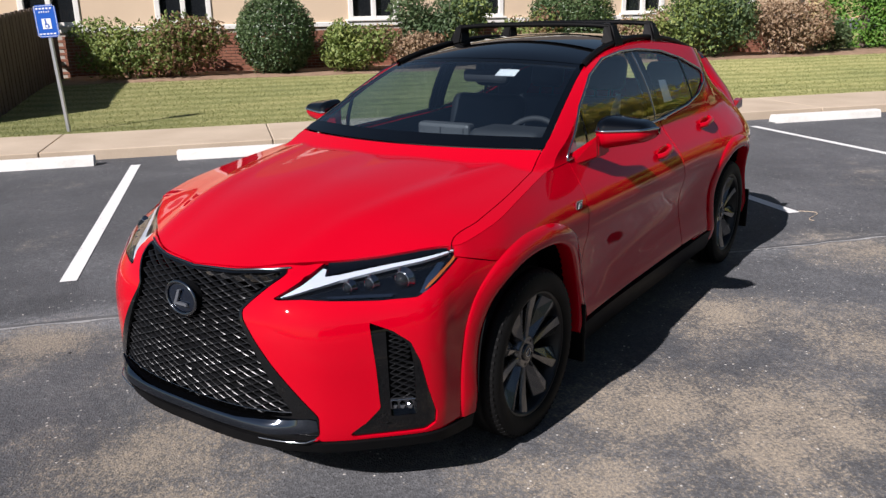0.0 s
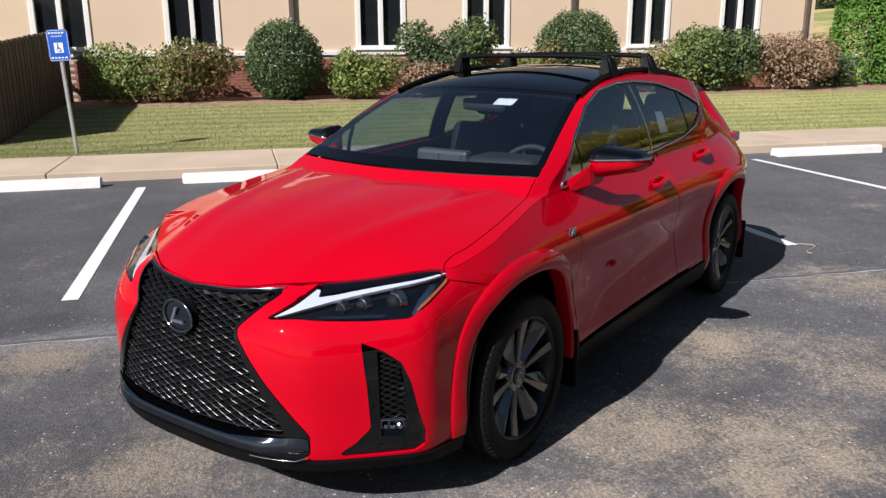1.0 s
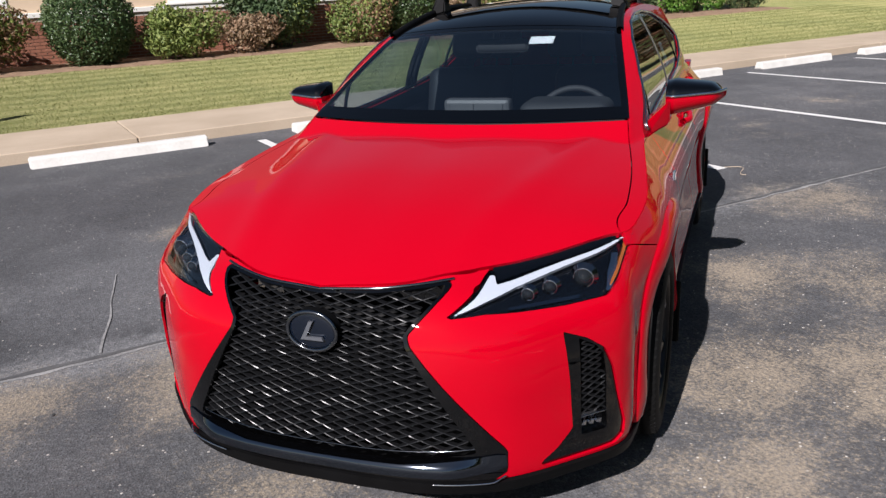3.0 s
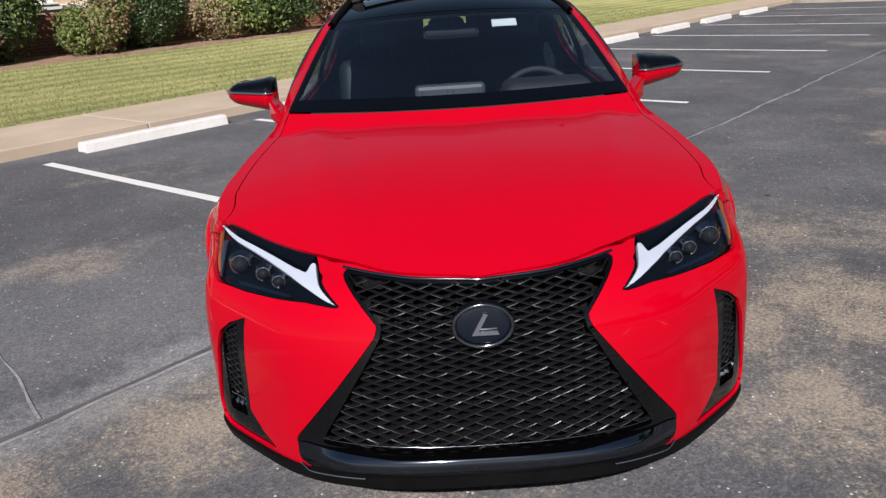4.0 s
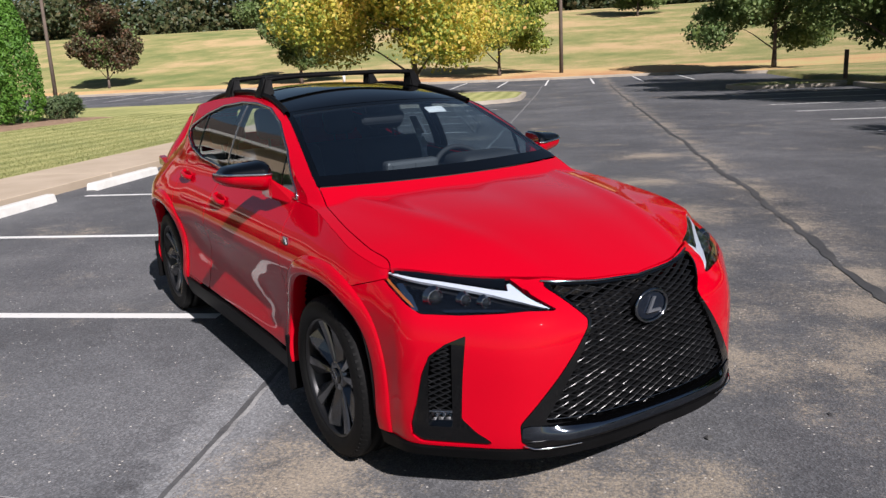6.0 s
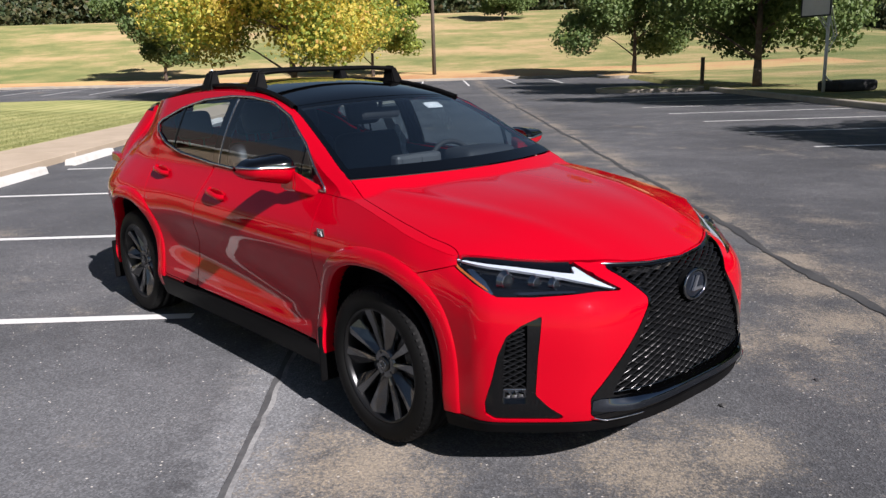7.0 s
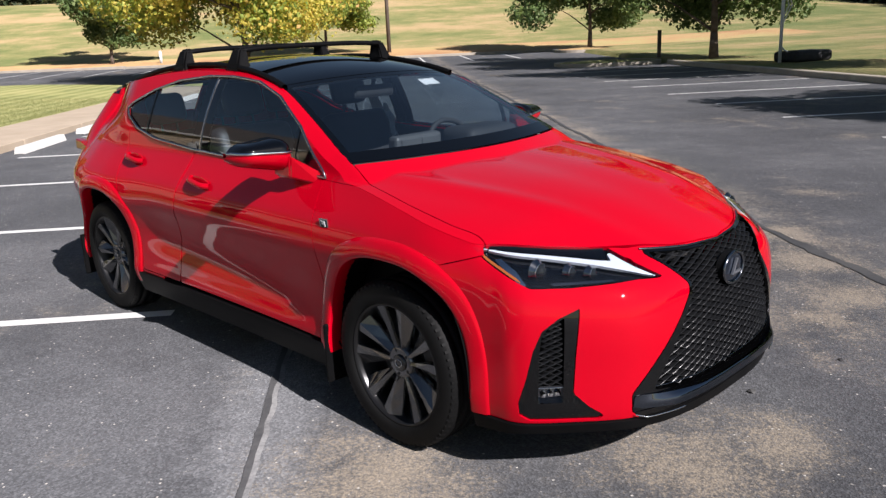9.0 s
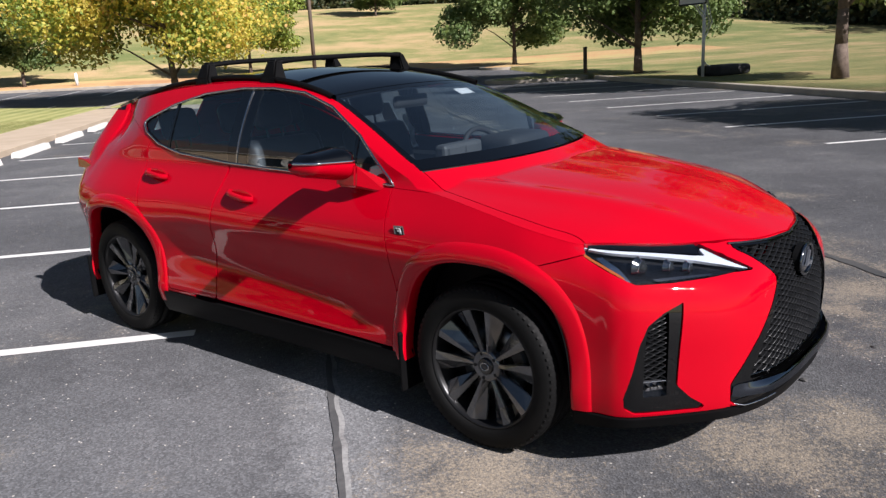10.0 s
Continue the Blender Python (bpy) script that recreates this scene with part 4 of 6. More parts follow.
# ---- bricks of the building's base ----
bm = bmesh.new()
box(bm, -0.012, 0.012, -0.0975, 0.0975, -0.029, 0.029)
bmesh.ops.recalc_face_normals(bm, faces=bm.faces)
brick_me = bpy.data.meshes.new("brick")
bm.to_mesh(brick_me)
bm.free()
brick_me.materials.append(BRICK)
rest_v, rest_f = [], []
cube = [(x, y, z) for x in (-0.012, 0.012) for y in (-0.0975, 0.0975) for z in (-0.029, 0.029)]
cube_f = [(0, 1, 3, 2), (4, 6, 7, 5), (0, 4, 5, 1), (2, 3, 7, 6), (0, 2, 6, 4), (1, 5, 7, 3)]
for row in range(14):
    z = 0.36 + 0.069 * row
    for i in range(-24, 70):
        s = i * 0.207 + (0.1035 if row % 2 else 0.0)
        x = WALL_U + 0.030 + 0.003 * math.sin(i * 12.9 + row * 4.1)
        if -4.9 < s < 0.1 and row >= 2:
            b = new("brick", brick_me)
            b.parent = plinth
            b.location = (x, s, z)
        elif s < 14.4:
            k = len(rest_v)
            rest_v += [(x + c[0], s + c[1], z + c[2]) for c in cube]
            rest_f += [[k + j for j in f] for f in cube_f]
tagged(link_mesh("brickwork", mesh_np("brickwork", rest_v, rest_f, True), BRICK, plinth), kind="stuff")


# ---- car: paints and other surfaces ----
def paint(name, color, rough=0.35, metal=0.0, flake=True, ior=1.38):
    m = material(name, color, rough, metal, Coat_Weight=1.0, Coat_Roughness=0.012, Coat_IOR=ior, Specular_IOR_Level=0.0)
    n = Nodes(m)
    co = n.coords()
    if flake:
        n.color(n.mix(n.noise(co, 900, 2), tuple(c * 0.82 for c in color), tuple(min(1, c * 1.18) for c in color)))
    cb = n.t.nodes.new("ShaderNodeBump")
    cb.inputs["Strength"].default_value, cb.inputs["Distance"].default_value = 0.03, 0.004
    n.t.links.new(n.noise(co, 24, 2), cb.inputs["Height"])
    n.t.links.new(cb.outputs["Normal"], n.b.inputs["Coat Normal"])
    return m


RED = paint("red_paint", (0.47, 0.0003, 0.0105), 0.45, 0.0)
GLOSS_BLACK = paint("gloss_black", (0.0012, 0.0012, 0.0014), 0.3, 0, False, 1.75)
MESH_BLACK = material("mesh_black", (0.010, 0.0104, 0.0115), 0.34, 0.0, Specular_IOR_Level=0.55)
MATT_BLACK = mottled("matt_black_plastic", (0.003, 0.003, 0.0032), (0.006, 0.006, 0.0064), 6.0, 0.5, 300, 0.1, dist=0.001, Specular_IOR_Level=0.08)
RUBBER = mottled("tyre_rubber", (0.005, 0.005, 0.005), (0.010, 0.010, 0.010), 5.0, 0.6, 120, 0.2, dist=0.002, Specular_IOR_Level=0.12)
RIM = mottled("dark_alloy", (0.14, 0.142, 0.147), (0.19, 0.192, 0.198), 8.0, 0.16, 300, 0.02, metal=0.85, dist=0.0005)
RIM_DARK = mottled("black_alloy", (0.012, 0.012, 0.013), (0.02, 0.02, 0.021), 8.0, 0.3, 200, 0.03, metal=0.4)
STEEL = mottled("brake_steel", (0.28, 0.28, 0.29), (0.40, 0.40, 0.41), 12.0, 0.35, 250, 0.1, metal=1.0, dist=0.0006)
# dark chin bar metal; its blue tint stands in for reflected sky
CHIN = material("chin_sky_tint_metal", (0.15, 0.17, 0.205), 0.06, 1.0)
CHROME = material("chrome", (0.75, 0.76, 0.78), 0.08, 1.0)
SILVER = material("brushed_silver", (0.36, 0.38, 0.42), 0.35, 0.85)
SATIN_CHROME = material("satin_chrome", (0.5, 0.51, 0.53), 0.22, 1.0)
DARK_CHROME = material("dark_chrome", (0.25, 0.26, 0.28), 0.12, 1.0)
CABIN = mottled("cabin_black", (0.016, 0.017, 0.019), (0.030, 0.031, 0.034), 4.0, 0.7, 220, 0.2, dist=0.001)
CABIN_GREY = mottled("cabin_grey", (0.05, 0.053, 0.057), (0.08, 0.082, 0.086), 4.0, 0.5, 220, 0.1, dist=0.001)
SEAT = mottled("seat_leather", (0.018, 0.018, 0.02), (0.035, 0.035, 0.038), 6.0, 0.5, 160, 0.2, dist=0.001)
LAMP_WHITE = material("light_guide", (0.50, 0.54, 0.60), 0.25)
AMBER = material("amber_lens", (0.34, 0.10, 0.02), 0.15, Coat_Weight=1.0)
TAIL_RED = material("tail_lens", (0.30, 0.008, 0.01), 0.1, Coat_Weight=1.0)
# dark glassy dish; the sky's blue reflection is put into its base colour
EMBLEM_DISH = material("emblem_dish_sky_tint", (0.003, 0.006, 0.013), 0.12, Coat_Weight=1.0, Coat_Roughness=0.02)
PAPER = mottled("paper_white", (0.72, 0.73, 0.74), (0.8, 0.8, 0.8), 4.0, 0.7, 80, 0.05)


def car_glass(name, tint, sheen=0.05):
    """Thin tinted glass: clear by its tint, with a mirror sheen that grows towards grazing."""
    m = bpy.data.materials.new(name)
    m.use_nodes = True
    t = m.node_tree
    t.nodes.remove(t.nodes["Principled BSDF"])
    clear = t.nodes.new("ShaderNodeBsdfTransparent")
    clear.inputs["Color"].default_value = (*tint, 1)
    gloss = t.nodes.new("ShaderNodeBsdfGlossy")
    gloss.inputs["Roughness"].default_value = 0.01
    lw = t.nodes.new("ShaderNodeLayerWeight")
    lw.inputs["Blend"].default_value = 0.5
    pw = t.nodes.new("ShaderNodeMath")
    pw.operation = "POWER"
    pw.inputs[1].default_value = 4.5
    fr = t.nodes.new("ShaderNodeMath")
    fr.operation = "MULTIPLY_ADD"
    fr.inputs[1].default_value, fr.inputs[2].default_value = 0.90, sheen
    t.links.new(lw.outputs["Facing"], pw.inputs[0])
    t.links.new(pw.outputs[0], fr.inputs[0])
    mx = t.nodes.new("ShaderNodeMixShader")
    t.links.new(fr.outputs[0], mx.inputs[0])
    t.links.new(clear.outputs[0], mx.inputs[1])
    t.links.new(gloss.outputs[0], mx.inputs[2])
    t.links.new(mx.outputs[0], t.nodes["Material Output"].inputs["Surface"])
    return m


SCREEN_GLASS = car_glass("windscreen_glass", (0.62, 0.74, 0.80), 0.25)
SIDE_GLASS = car_glass("side_glass", (0.72, 0.81, 0.86), 0.13)
REAR_GLASS = car_glass("privacy_glass", (0.58, 0.67, 0.72), 0.13)
LENS_GLASS = car_glass("lamp_cover", (0.90, 0.92, 0.95), 0.06)


# ---- car: the body's form ----
def curve(*knots):
    """A smooth curve through (a, b) knots, as a function on arrays."""
    ks = np.array(knots, dtype=float)
    x, y = ks[:, 0], ks[:, 1]
    m = np.gradient(y, x)

    def at(v):
        v = np.clip(np.asarray(v, dtype=float), x[0], x[-1])
        i = np.clip(np.searchsorted(x, v, side="right") - 1, 0, len(x) - 2)
        h = x[i + 1] - x[i]
        k = (v - x[i]) / h
        return (2 * k**3 - 3 * k**2 + 1) * y[i] + (k**3 - 2 * k**2 + k) * h * m[i] + (3 * k**2 - 2 * k**3) * y[i + 1] + (k**3 - k**2) * h * m[i + 1]

    return at


def sstep(a, b, v):
    k = np.clip((np.asarray(v, dtype=float) - a) / (b - a), 0, 1)
    return k * k * (3 - 2 * k)


# outline seen from above, widest level, nose centre to tail centre, car's left half
PLAN = np.array([(0, -2.262), (0.15, -2.261), (0.29, -2.250), (0.42, -2.222), (0.531, -2.172), (0.615, -2.108), (0.667, -2.060), (0.725, -2.006), (0.775, -1.958), (0.806, -1.922), (0.824, -1.885), (0.835, -1.80), (0.851, -1.69), (0.880, -1.56), (0.893, -1.32), (0.884, -0.95),
                 (0.878, -0.4), (0.882, 0.3), (0.892, 0.85), (0.905, 1.32), (0.893, 1.60), (0.84, 1.83), (0.71, 2.0), (0.46, 2.10), (0, 2.14)])
chord = np.concatenate(([0], np.cumsum(np.linalg.norm(np.diff(PLAN, axis=0), axis=1))))
plan_x, plan_y = curve(*zip(chord, PLAN[:, 0])), curve(*zip(chord, PLAN[:, 1]))
ROUND = chord[-1]
TT = np.linspace(0, ROUND, 700)
PX, PY = plan_x(TT), plan_y(TT)
tang = np.stack([np.gradient(PX, TT), np.gradient(PY, TT)], axis=1)
tang /= np.linalg.norm(tang, axis=1, keepdims=True)
tang[0] = (1, 0)
tang[-1] = (-1, 0)
NX, NY = tang[:, 1], -tang[:, 0]          # outward
# how far the skin lies inside that outline at each height: nose, flank, tail
# the line where hood and nose meet, by length round the outline
EDGE_T = [0, 0.2, 0.40, 0.55, 0.70, 0.82, 0.92, 1.0, 1.1, 1.22, 1.36, 1.6]
EDGE_P = np.array([(0, -2.185), (0.185, -2.155), (0.350, -2.080), (0.446, -2.013), (0.548, -1.938), (0.634, -1.863), (0.703, -1.795), (0.75, -1.747), (0.787, -1.70), (0.803, -1.62), (0.806, -1.48), (0.806, -1.24)])
HOOD_Z = curve((-2.35, 0.72), (-2.2, 0.80), (-2.1, 0.845), (-2.0, 0.882), (-1.85, 0.928), (-1.6, 0.978), (-1.3, 1.012), (-1.0, 1.035), (-0.6, 1.05), (3, 1.05))
HOOD_CROWN = curve((-2.35, 0.20), (-2.07, 0.19), (-2.0, 0.155), (-1.87, 0.115), (-1.76, 0.09), (-1.6, 0.074), (-1.4, 0.062), (-0.9, 0.035), (3, 0.03))
ROOF_Z = curve((-0.8, 1.22), (-0.5, 1.335), (-0.3, 1.405), (-0.05, 1.455), (0.3, 1.488), (0.8, 1.487), (1.3, 1.442), (1.7, 1.368), (1.95, 1.31), (2.4, 1.15))
CREASE = curve((-2.4, 0.30), (-2.0, 0.36), (-1.4, 0.50), (-0.8, 0.60), (3, 0.6))


GLASS_X = curve((-1.2, 0.725), (-0.93, 0.690), (-0.6, 0.625), (-0.28, 0.562), (0.0, 0.525), (0.3, 0.505), (1.3, 0.485), (1.9, 0.46), (2.3, 0.44))


def top_z(x, y):
    """Height of hood, windscreen, roof and tail glass over (x, y)."""
    x, y = np.abs(np.asarray(x, dtype=float)), np.asarray(y, dtype=float)
    hood = HOOD_Z(y) - HOOD_CROWN(y) * (x / 0.75) ** 2.2 + 0.010 * np.exp(-((x - CREASE(y)) / 0.07) ** 2) - 0.012 * np.exp(-(x / 0.12) ** 2) * 0.4
    screen = 1.045 + 0.50 * (y - 0.30 * x * x + 1.09) - 0.7 * np.maximum(0, x - GLASS_X(y)) * (1 - sstep(-0.25, 0.15, y))
    roof = ROOF_Z(y) - 0.055 * (x / 0.55) ** 2
    back = 1.34 - 0.72 * (y - 1.82) - 0.05 * x * x
    k = 0.02
    up = -k * np.log(np.exp(-screen / k) + np.exp(-roof / k) + np.exp(-back / k))
    return np.maximum(hood, up)


EDGE_X, EDGE_Y = curve(*zip(EDGE_T, EDGE_P[:, 0])), curve(*zip(EDGE_T, EDGE_P[:, 1]))
EDGE_Z = curve(*zip(EDGE_T, top_z(EDGE_P[:, 0], EDGE_P[:, 1]) - 0.004))
NOSE_FALL = curve((-0.9, 1.5), (-0.3, 1.3), (-0.1, 1.15), (-0.02, 1.06), (0.0, 1.0), (0.02, 0.82), (0.04, 0.62), (0.08, 0.36), (0.13, 0.15), (0.19, 0.045), (0.27, 0.0), (0.38, 0.0), (0.49, 0.0), (0.53, 0.004), (0.57, 0.03), (0.61, 0.10), (0.67, 0.25), (1.2, 0.35))
IN_FLANK = curve((0.15, 0.07), (0.20, 0.045), (0.26, 0.02), (0.33, 0.002), (0.42, 0.012), (0.55, 0.022), (0.66, 0.012), (0.74, 0.0), (0.80, 0.008), (0.85, 0.026), (0.90, 0.058), (0.95, 0.098), (1.01, 0.141), (1.10, 0.164), (1.2, 0.202), (1.3, 0.250), (1.41, 0.316), (1.46, 0.358), (1.50, 0.425), (1.6, 0.64))
IN_TAIL = curve((0.15, 0.12), (0.26, 0.05), (0.5, 0.02), (0.75, 0.0), (0.95, 0.02), (1.05, 0.05), (1.2, 0.15), (1.4, 0.37), (1.6, 0.67))


def inset(t, z):
    y = np.interp(t, TT, PY)
    nose, tail = 1 - sstep(-1.86, -1.45, y), sstep(1.75, 2.1, y)
    d = (1 - nose - tail) * IN_FLANK(z) + tail * IN_TAIL(z)
    # the doors' hollow waist and the haunches
    door = sstep(-0.95, -0.5, y) * (1 - sstep(0.55, 1.0, y))
    d = d + door * 0.020 * np.exp(-((z - 0.56 - 0.10 * (y - 0.1)) / 0.13) ** 2) - 0.012 * sstep(0.9, 1.35, y) * np.exp(-((z - 0.82) / 0.12) ** 2)
    # the tapering rear pillars
    d = d + 0.13 * sstep(1.15, 1.8, y) * (1 - 0.75 * tail) * sstep(0.97, 1.25, z)
    return d


def skin(t, z, off=0.0):
    """The place on the flank or nose skin at signed length t round the outline (minus: car's right) and height z."""
    t, z = np.asarray(t, dtype=float), np.asarray(z, dtype=float)
    a = np.abs(t)
    d = inset(a, z) - off
    x = np.interp(a, TT, PX) - np.interp(a, TT, NX) * d
    y = np.interp(a, TT, PY) - np.interp(a, TT, NY) * d
    w = (1 - sstep(-1.86, -1.45, np.interp(a, TT, PY))) * NOSE_FALL(EDGE_Z(a) - z)
    x = x + w * (EDGE_X(a) - np.interp(a, TT, PX))
    y = y + w * (EDGE_Y(a) - np.interp(a, TT, PY))
    x = np.maximum(x, 0)
    return np.stack([np.sign(t) * x, y, z + 0 * x], axis=-1)


def plan_depth(p):
    """How far places lie inside the widest outline, and the length t of the nearest outline place."""
    q = np.stack([np.abs(p[:, 0]), p[:, 1]], axis=1)
    best, where = np.full(len(q), 1e9), np.zeros(len(q))
    seg = np.stack([PX[::3], PY[::3]], axis=1)
    for i in range(0, len(q), 4000):
        dd = ((q[i:i + 4000, None, :] - seg[None]) ** 2).sum(-1)
        j = dd.argmin(1)
        best[i:i + 4000] = np.sqrt(dd[np.arange(len(j)), j])
        where[i:i + 4000] = TT[::3][j]
    inside = (q[:, 0] - np.interp(where, TT, PX)) * np.interp(where, TT, NX) + (q[:, 1] - np.interp(where, TT, PY)) * np.interp(where, TT, NY) < 0
    return np.where(inside, best, -best), where


def in_poly(pts, poly):
    """Signed distance of 2D places to a polygon, plus inside."""
    pts, poly = np.asarray(pts, dtype=float), np.asarray(poly, dtype=float)
    d = np.full(len(pts), 1e9)
    ins = np.zeros(len(pts), dtype=bool)
    for i in range(len(poly)):
        a, b = poly[i], poly[(i + 1) % len(poly)]
        ab = b - a
        h = np.clip(((pts - a) @ ab) / (ab @ ab + 1e-12), 0, 1)
        d = np.minimum(d, np.linalg.norm(pts - a - h[:, None] * ab, axis=1))
        cross = ((a[1] > pts[:, 1]) != (b[1] > pts[:, 1]))
        xi = a[0] + (pts[:, 1] - a[1]) / (b[1] - a[1] + 1e-12) * ab[0]
        ins ^= cross & (pts[:, 0] < xi)
    return np.where(ins, d, -d)


def clip(v, faces, f):
    """Keep what has f >= 0 of a surface. v: places, faces: list of index lists, f: a value for each place."""
    v, f = list(map(tuple, v)), list(map(float, f))
    made, out = {}, []
    for face in faces:
        pos = [f[i] >= 0 for i in face]
        if all(pos):
            out.append(face)
            continue
        if not any(pos):
            continue
        poly = []
        n = len(face)
        for a in range(n):
            i, j = face[a], face[(a + 1) % n]
            if pos[a]:
                poly.append(i)
            if pos[a] != pos[(a + 1) % n]:
                key = (min(i, j), max(i, j))
                if key not in made:
                    k = f[i] / (f[i] - f[j])
                    made[key] = len(v)
                    v.append(tuple(v[i][c] + k * (v[j][c] - v[i][c]) for c in range(len(v[i]))))
                    f.append(0.0)
                poly.append(made[key])
        if len(poly) > 2:
            out.append(poly)
    if not out:
        return np.zeros((0, 5)), []
    used = sorted({i for p in out for i in p})
    re = {o: n for n, o in enumerate(used)}
    return np.array([v[i] for i in used]).reshape(len(used), -1), [[re[i] for i in p] for p in out]


# sheets of the skin: places with their (t, z) alongside
def skin_sheet(t0, t1, z0, z1, step=0.014):
    ts, zs = np.linspace(t0, t1, int((t1 - t0) / step) + 2), np.linspace(z0, z1, int((z1 - z0) / step) + 2)
    g = np.stack(np.meshgrid(ts, zs, indexing="ij"), axis=-1).reshape(-1, 2)
    p = skin(g[:, 0], g[:, 1])
    nz = len(zs)
    faces = [[i * nz + j, (i + 1) * nz + j, (i + 1) * nz + j + 1, i * nz + j + 1] for i in range(len(ts) - 1) for j in range(nz - 1)]
    return np.concatenate([p, g], axis=1), faces


def top_sheet(x0, x1, y0, y1, step=0.014):
    xs, ys = np.linspace(x0, x1, int((x1 - x0) / step) + 2), np.linspace(y0, y1, int((y1 - y0) / step) + 2)
    g = np.stack(np.meshgrid(xs, ys, indexing="ij"), axis=-1).reshape(-1, 2)
    p = np.concatenate([g, top_z(g[:, 0], g[:, 1])[:, None], g], axis=1)
    ny = len(ys)
    faces = [[i * ny + j, (i + 1) * ny + j, (i + 1) * ny + j + 1, i * ny + j + 1] for i in range(len(xs) - 1) for j in range(ny - 1)]
    return p, faces


def cut(sheet, *tests):
    v, f = sheet
    for test in tests:
        if not f:
            break
        v, f = clip(v, f, test(v))
    return v, f


def panel(name, sheet, mat, parent, off=0.0, rim=0.012, label="", mirror=False):
    """A pressed panel: the cut sheet, moved out by off, with its rim turned inwards."""
    v, faces = sheet
    p = v[:, :3].copy()
    nor = np.zeros_like(p)
    for f in faces:
        a, b, c = p[f[0]], p[f[1]], p[f[2]]
        n = np.cross(b - a, c - a)
        if len(f) > 3:
            n = n + np.cross(c - a, p[f[3]] - a)
        for i in f:
            nor[i] += n
    nor /= np.linalg.norm(nor, axis=1, keepdims=True) + 1e-12
    p = p + nor * off
    verts, polys = [tuple(q) for q in p], [list(f) for f in faces]
    if rim:
        count = {}
        for f in faces:
            for a in range(len(f)):
                i, j = f[a], f[(a + 1) % len(f)]
                count[(i, j)] = count.get((i, j), 0) + 1
        edge = [(i, j) for (i, j) in count if (j, i) not in count]
        top, low = {}, {}
        for i, j in edge:
            for k in (i, j):
                if k not in top:
                    top[k] = len(verts)
                    verts.append(tuple(p[k]))
                    low[k] = len(verts)
                    verts.append(tuple(p[k] - nor[k] * rim))
            polys.append([top[j], top[i], low[i], low[j]])
    arr = np.array(verts)
    if mirror:
        arr[:, 0] *= -1
        polys = [q[::-1] for q in polys]
    me = mesh_np(name, arr, polys)
    return link_mesh(name, me, mat, parent, label)


def under_top(gap=0.0):
    return lambda v: top_z(v[:, 0], v[:, 1]) - v[:, 2] - gap


def inside_skin(gap=0.0):
    def test(v):
        d, t = plan_depth(v[:, :2])
        return d - inset(t, v[:, 2]) - gap
    return test


def inside_nose(gap=0.0):
    """Inside the body's outline at each place's own height."""
    def test(v):
        ts = np.linspace(0, 2.9, 230)
        q, out, step = np.stack([np.abs(v[:, 0]), v[:, 1]], axis=1), np.zeros(len(v)), 0.01
        lev = (v[:, 2] - 0.6) / step
        for k in range(int(lev.min()), int(lev.max()) + 2):
            near = np.abs(lev - k) < 1
            if near.any():
                ring = skin(ts, np.full_like(ts, 0.6 + step * k))[:, :2]
                ring = np.concatenate([[(-0.5, ring[0, 1])], ring, [(-0.5, ring[-1, 1])]])
                out[near] += in_poly(q[near], ring) * (1 - np.abs(lev[near] - k))
        return out - gap
    return test


def yz(poly, sign=1, gap=0.0):
    """Inside a polygon seen from the side."""
    return lambda v: sign * in_poly(v[:, 1:3], poly) - gap


def xz(poly, sign=1, gap=0.0):
    """Inside a polygon seen from the front, on either half."""
    return lambda v: sign * in_poly(np.stack([np.abs(v[:, 0]), v[:, 2]], axis=1), poly) - gap


def tz(poly, sign=1, gap=0.0):
    """Inside a polygon given by length round the nose and height, on either half."""
    return lambda v: sign * in_poly(np.stack([np.abs(v[:, 3]), v[:, 4]], axis=1), poly) - gap


def outside_arch(y0, grow=0.0):
    """Outside the wheel opening: a tall rounded arch."""
    def test(v):
        dy, dz = np.abs(v[:, 1] - y0) / (0.392 + grow), np.maximum(v[:, 2] - WHEEL_Z, 0) / (0.432 + grow)
        return ((dy ** 2.5 + dz ** 2.5) ** 0.4 - 1) * 0.4
    return test


WHEEL_Y, WHEEL_Z, WHEEL_R = 1.32, 0.338, 0.338
GAP = 0.0022
GRILLE = [(-0.2, 0.786), (0.0, 0.786), (0.18, 0.792), (0.350, 0.806), (0.352, 0.798), (0.282, 0.722), (0.262, 0.698), (0.270, 0.668), (0.448, 0.372), (0.452, 0.352), (0.25, 0.334), (-0.2, 0.328)]
GRILLE_OUT = [(-0.2, 0.794), (0.0, 0.794), (0.18, 0.800), (0.362, 0.815), (0.366, 0.800), (0.294, 0.720), (0.275, 0.697), (0.283, 0.672), (0.522, 0.368), (0.533, 0.350), (0.531, 0.285), (0.50, 0.262), (-0.2, 0.255)]
# lamp and vent outlines by length round the nose and height
LAMP = [(0.392, 0.739), (0.45, 0.770), (0.554, 0.824), (0.70, 0.842), (0.85, 0.854), (1.0, 0.863), (1.10, 0.868), (1.130, 0.860), (1.06, 0.826), (0.884, 0.742), (0.75, 0.737), (0.60, 0.740), (0.50, 0.744)]
VENT = [(0.725, 0.672), (0.80, 0.641), (0.857, 0.600), (0.888, 0.53), (0.912, 0.43), (0.943, 0.336), (0.940, 0.295), (0.90, 0.272), (0.66, 0.270), (0.645, 0.286), (0.70, 0.322), (0.750, 0.372), (0.741, 0.52)]
VENT_HOLE = [(0.778, 0.642), (0.83, 0.612), (0.856, 0.582), (0.866, 0.52), (0.872, 0.335), (0.785, 0.335)]
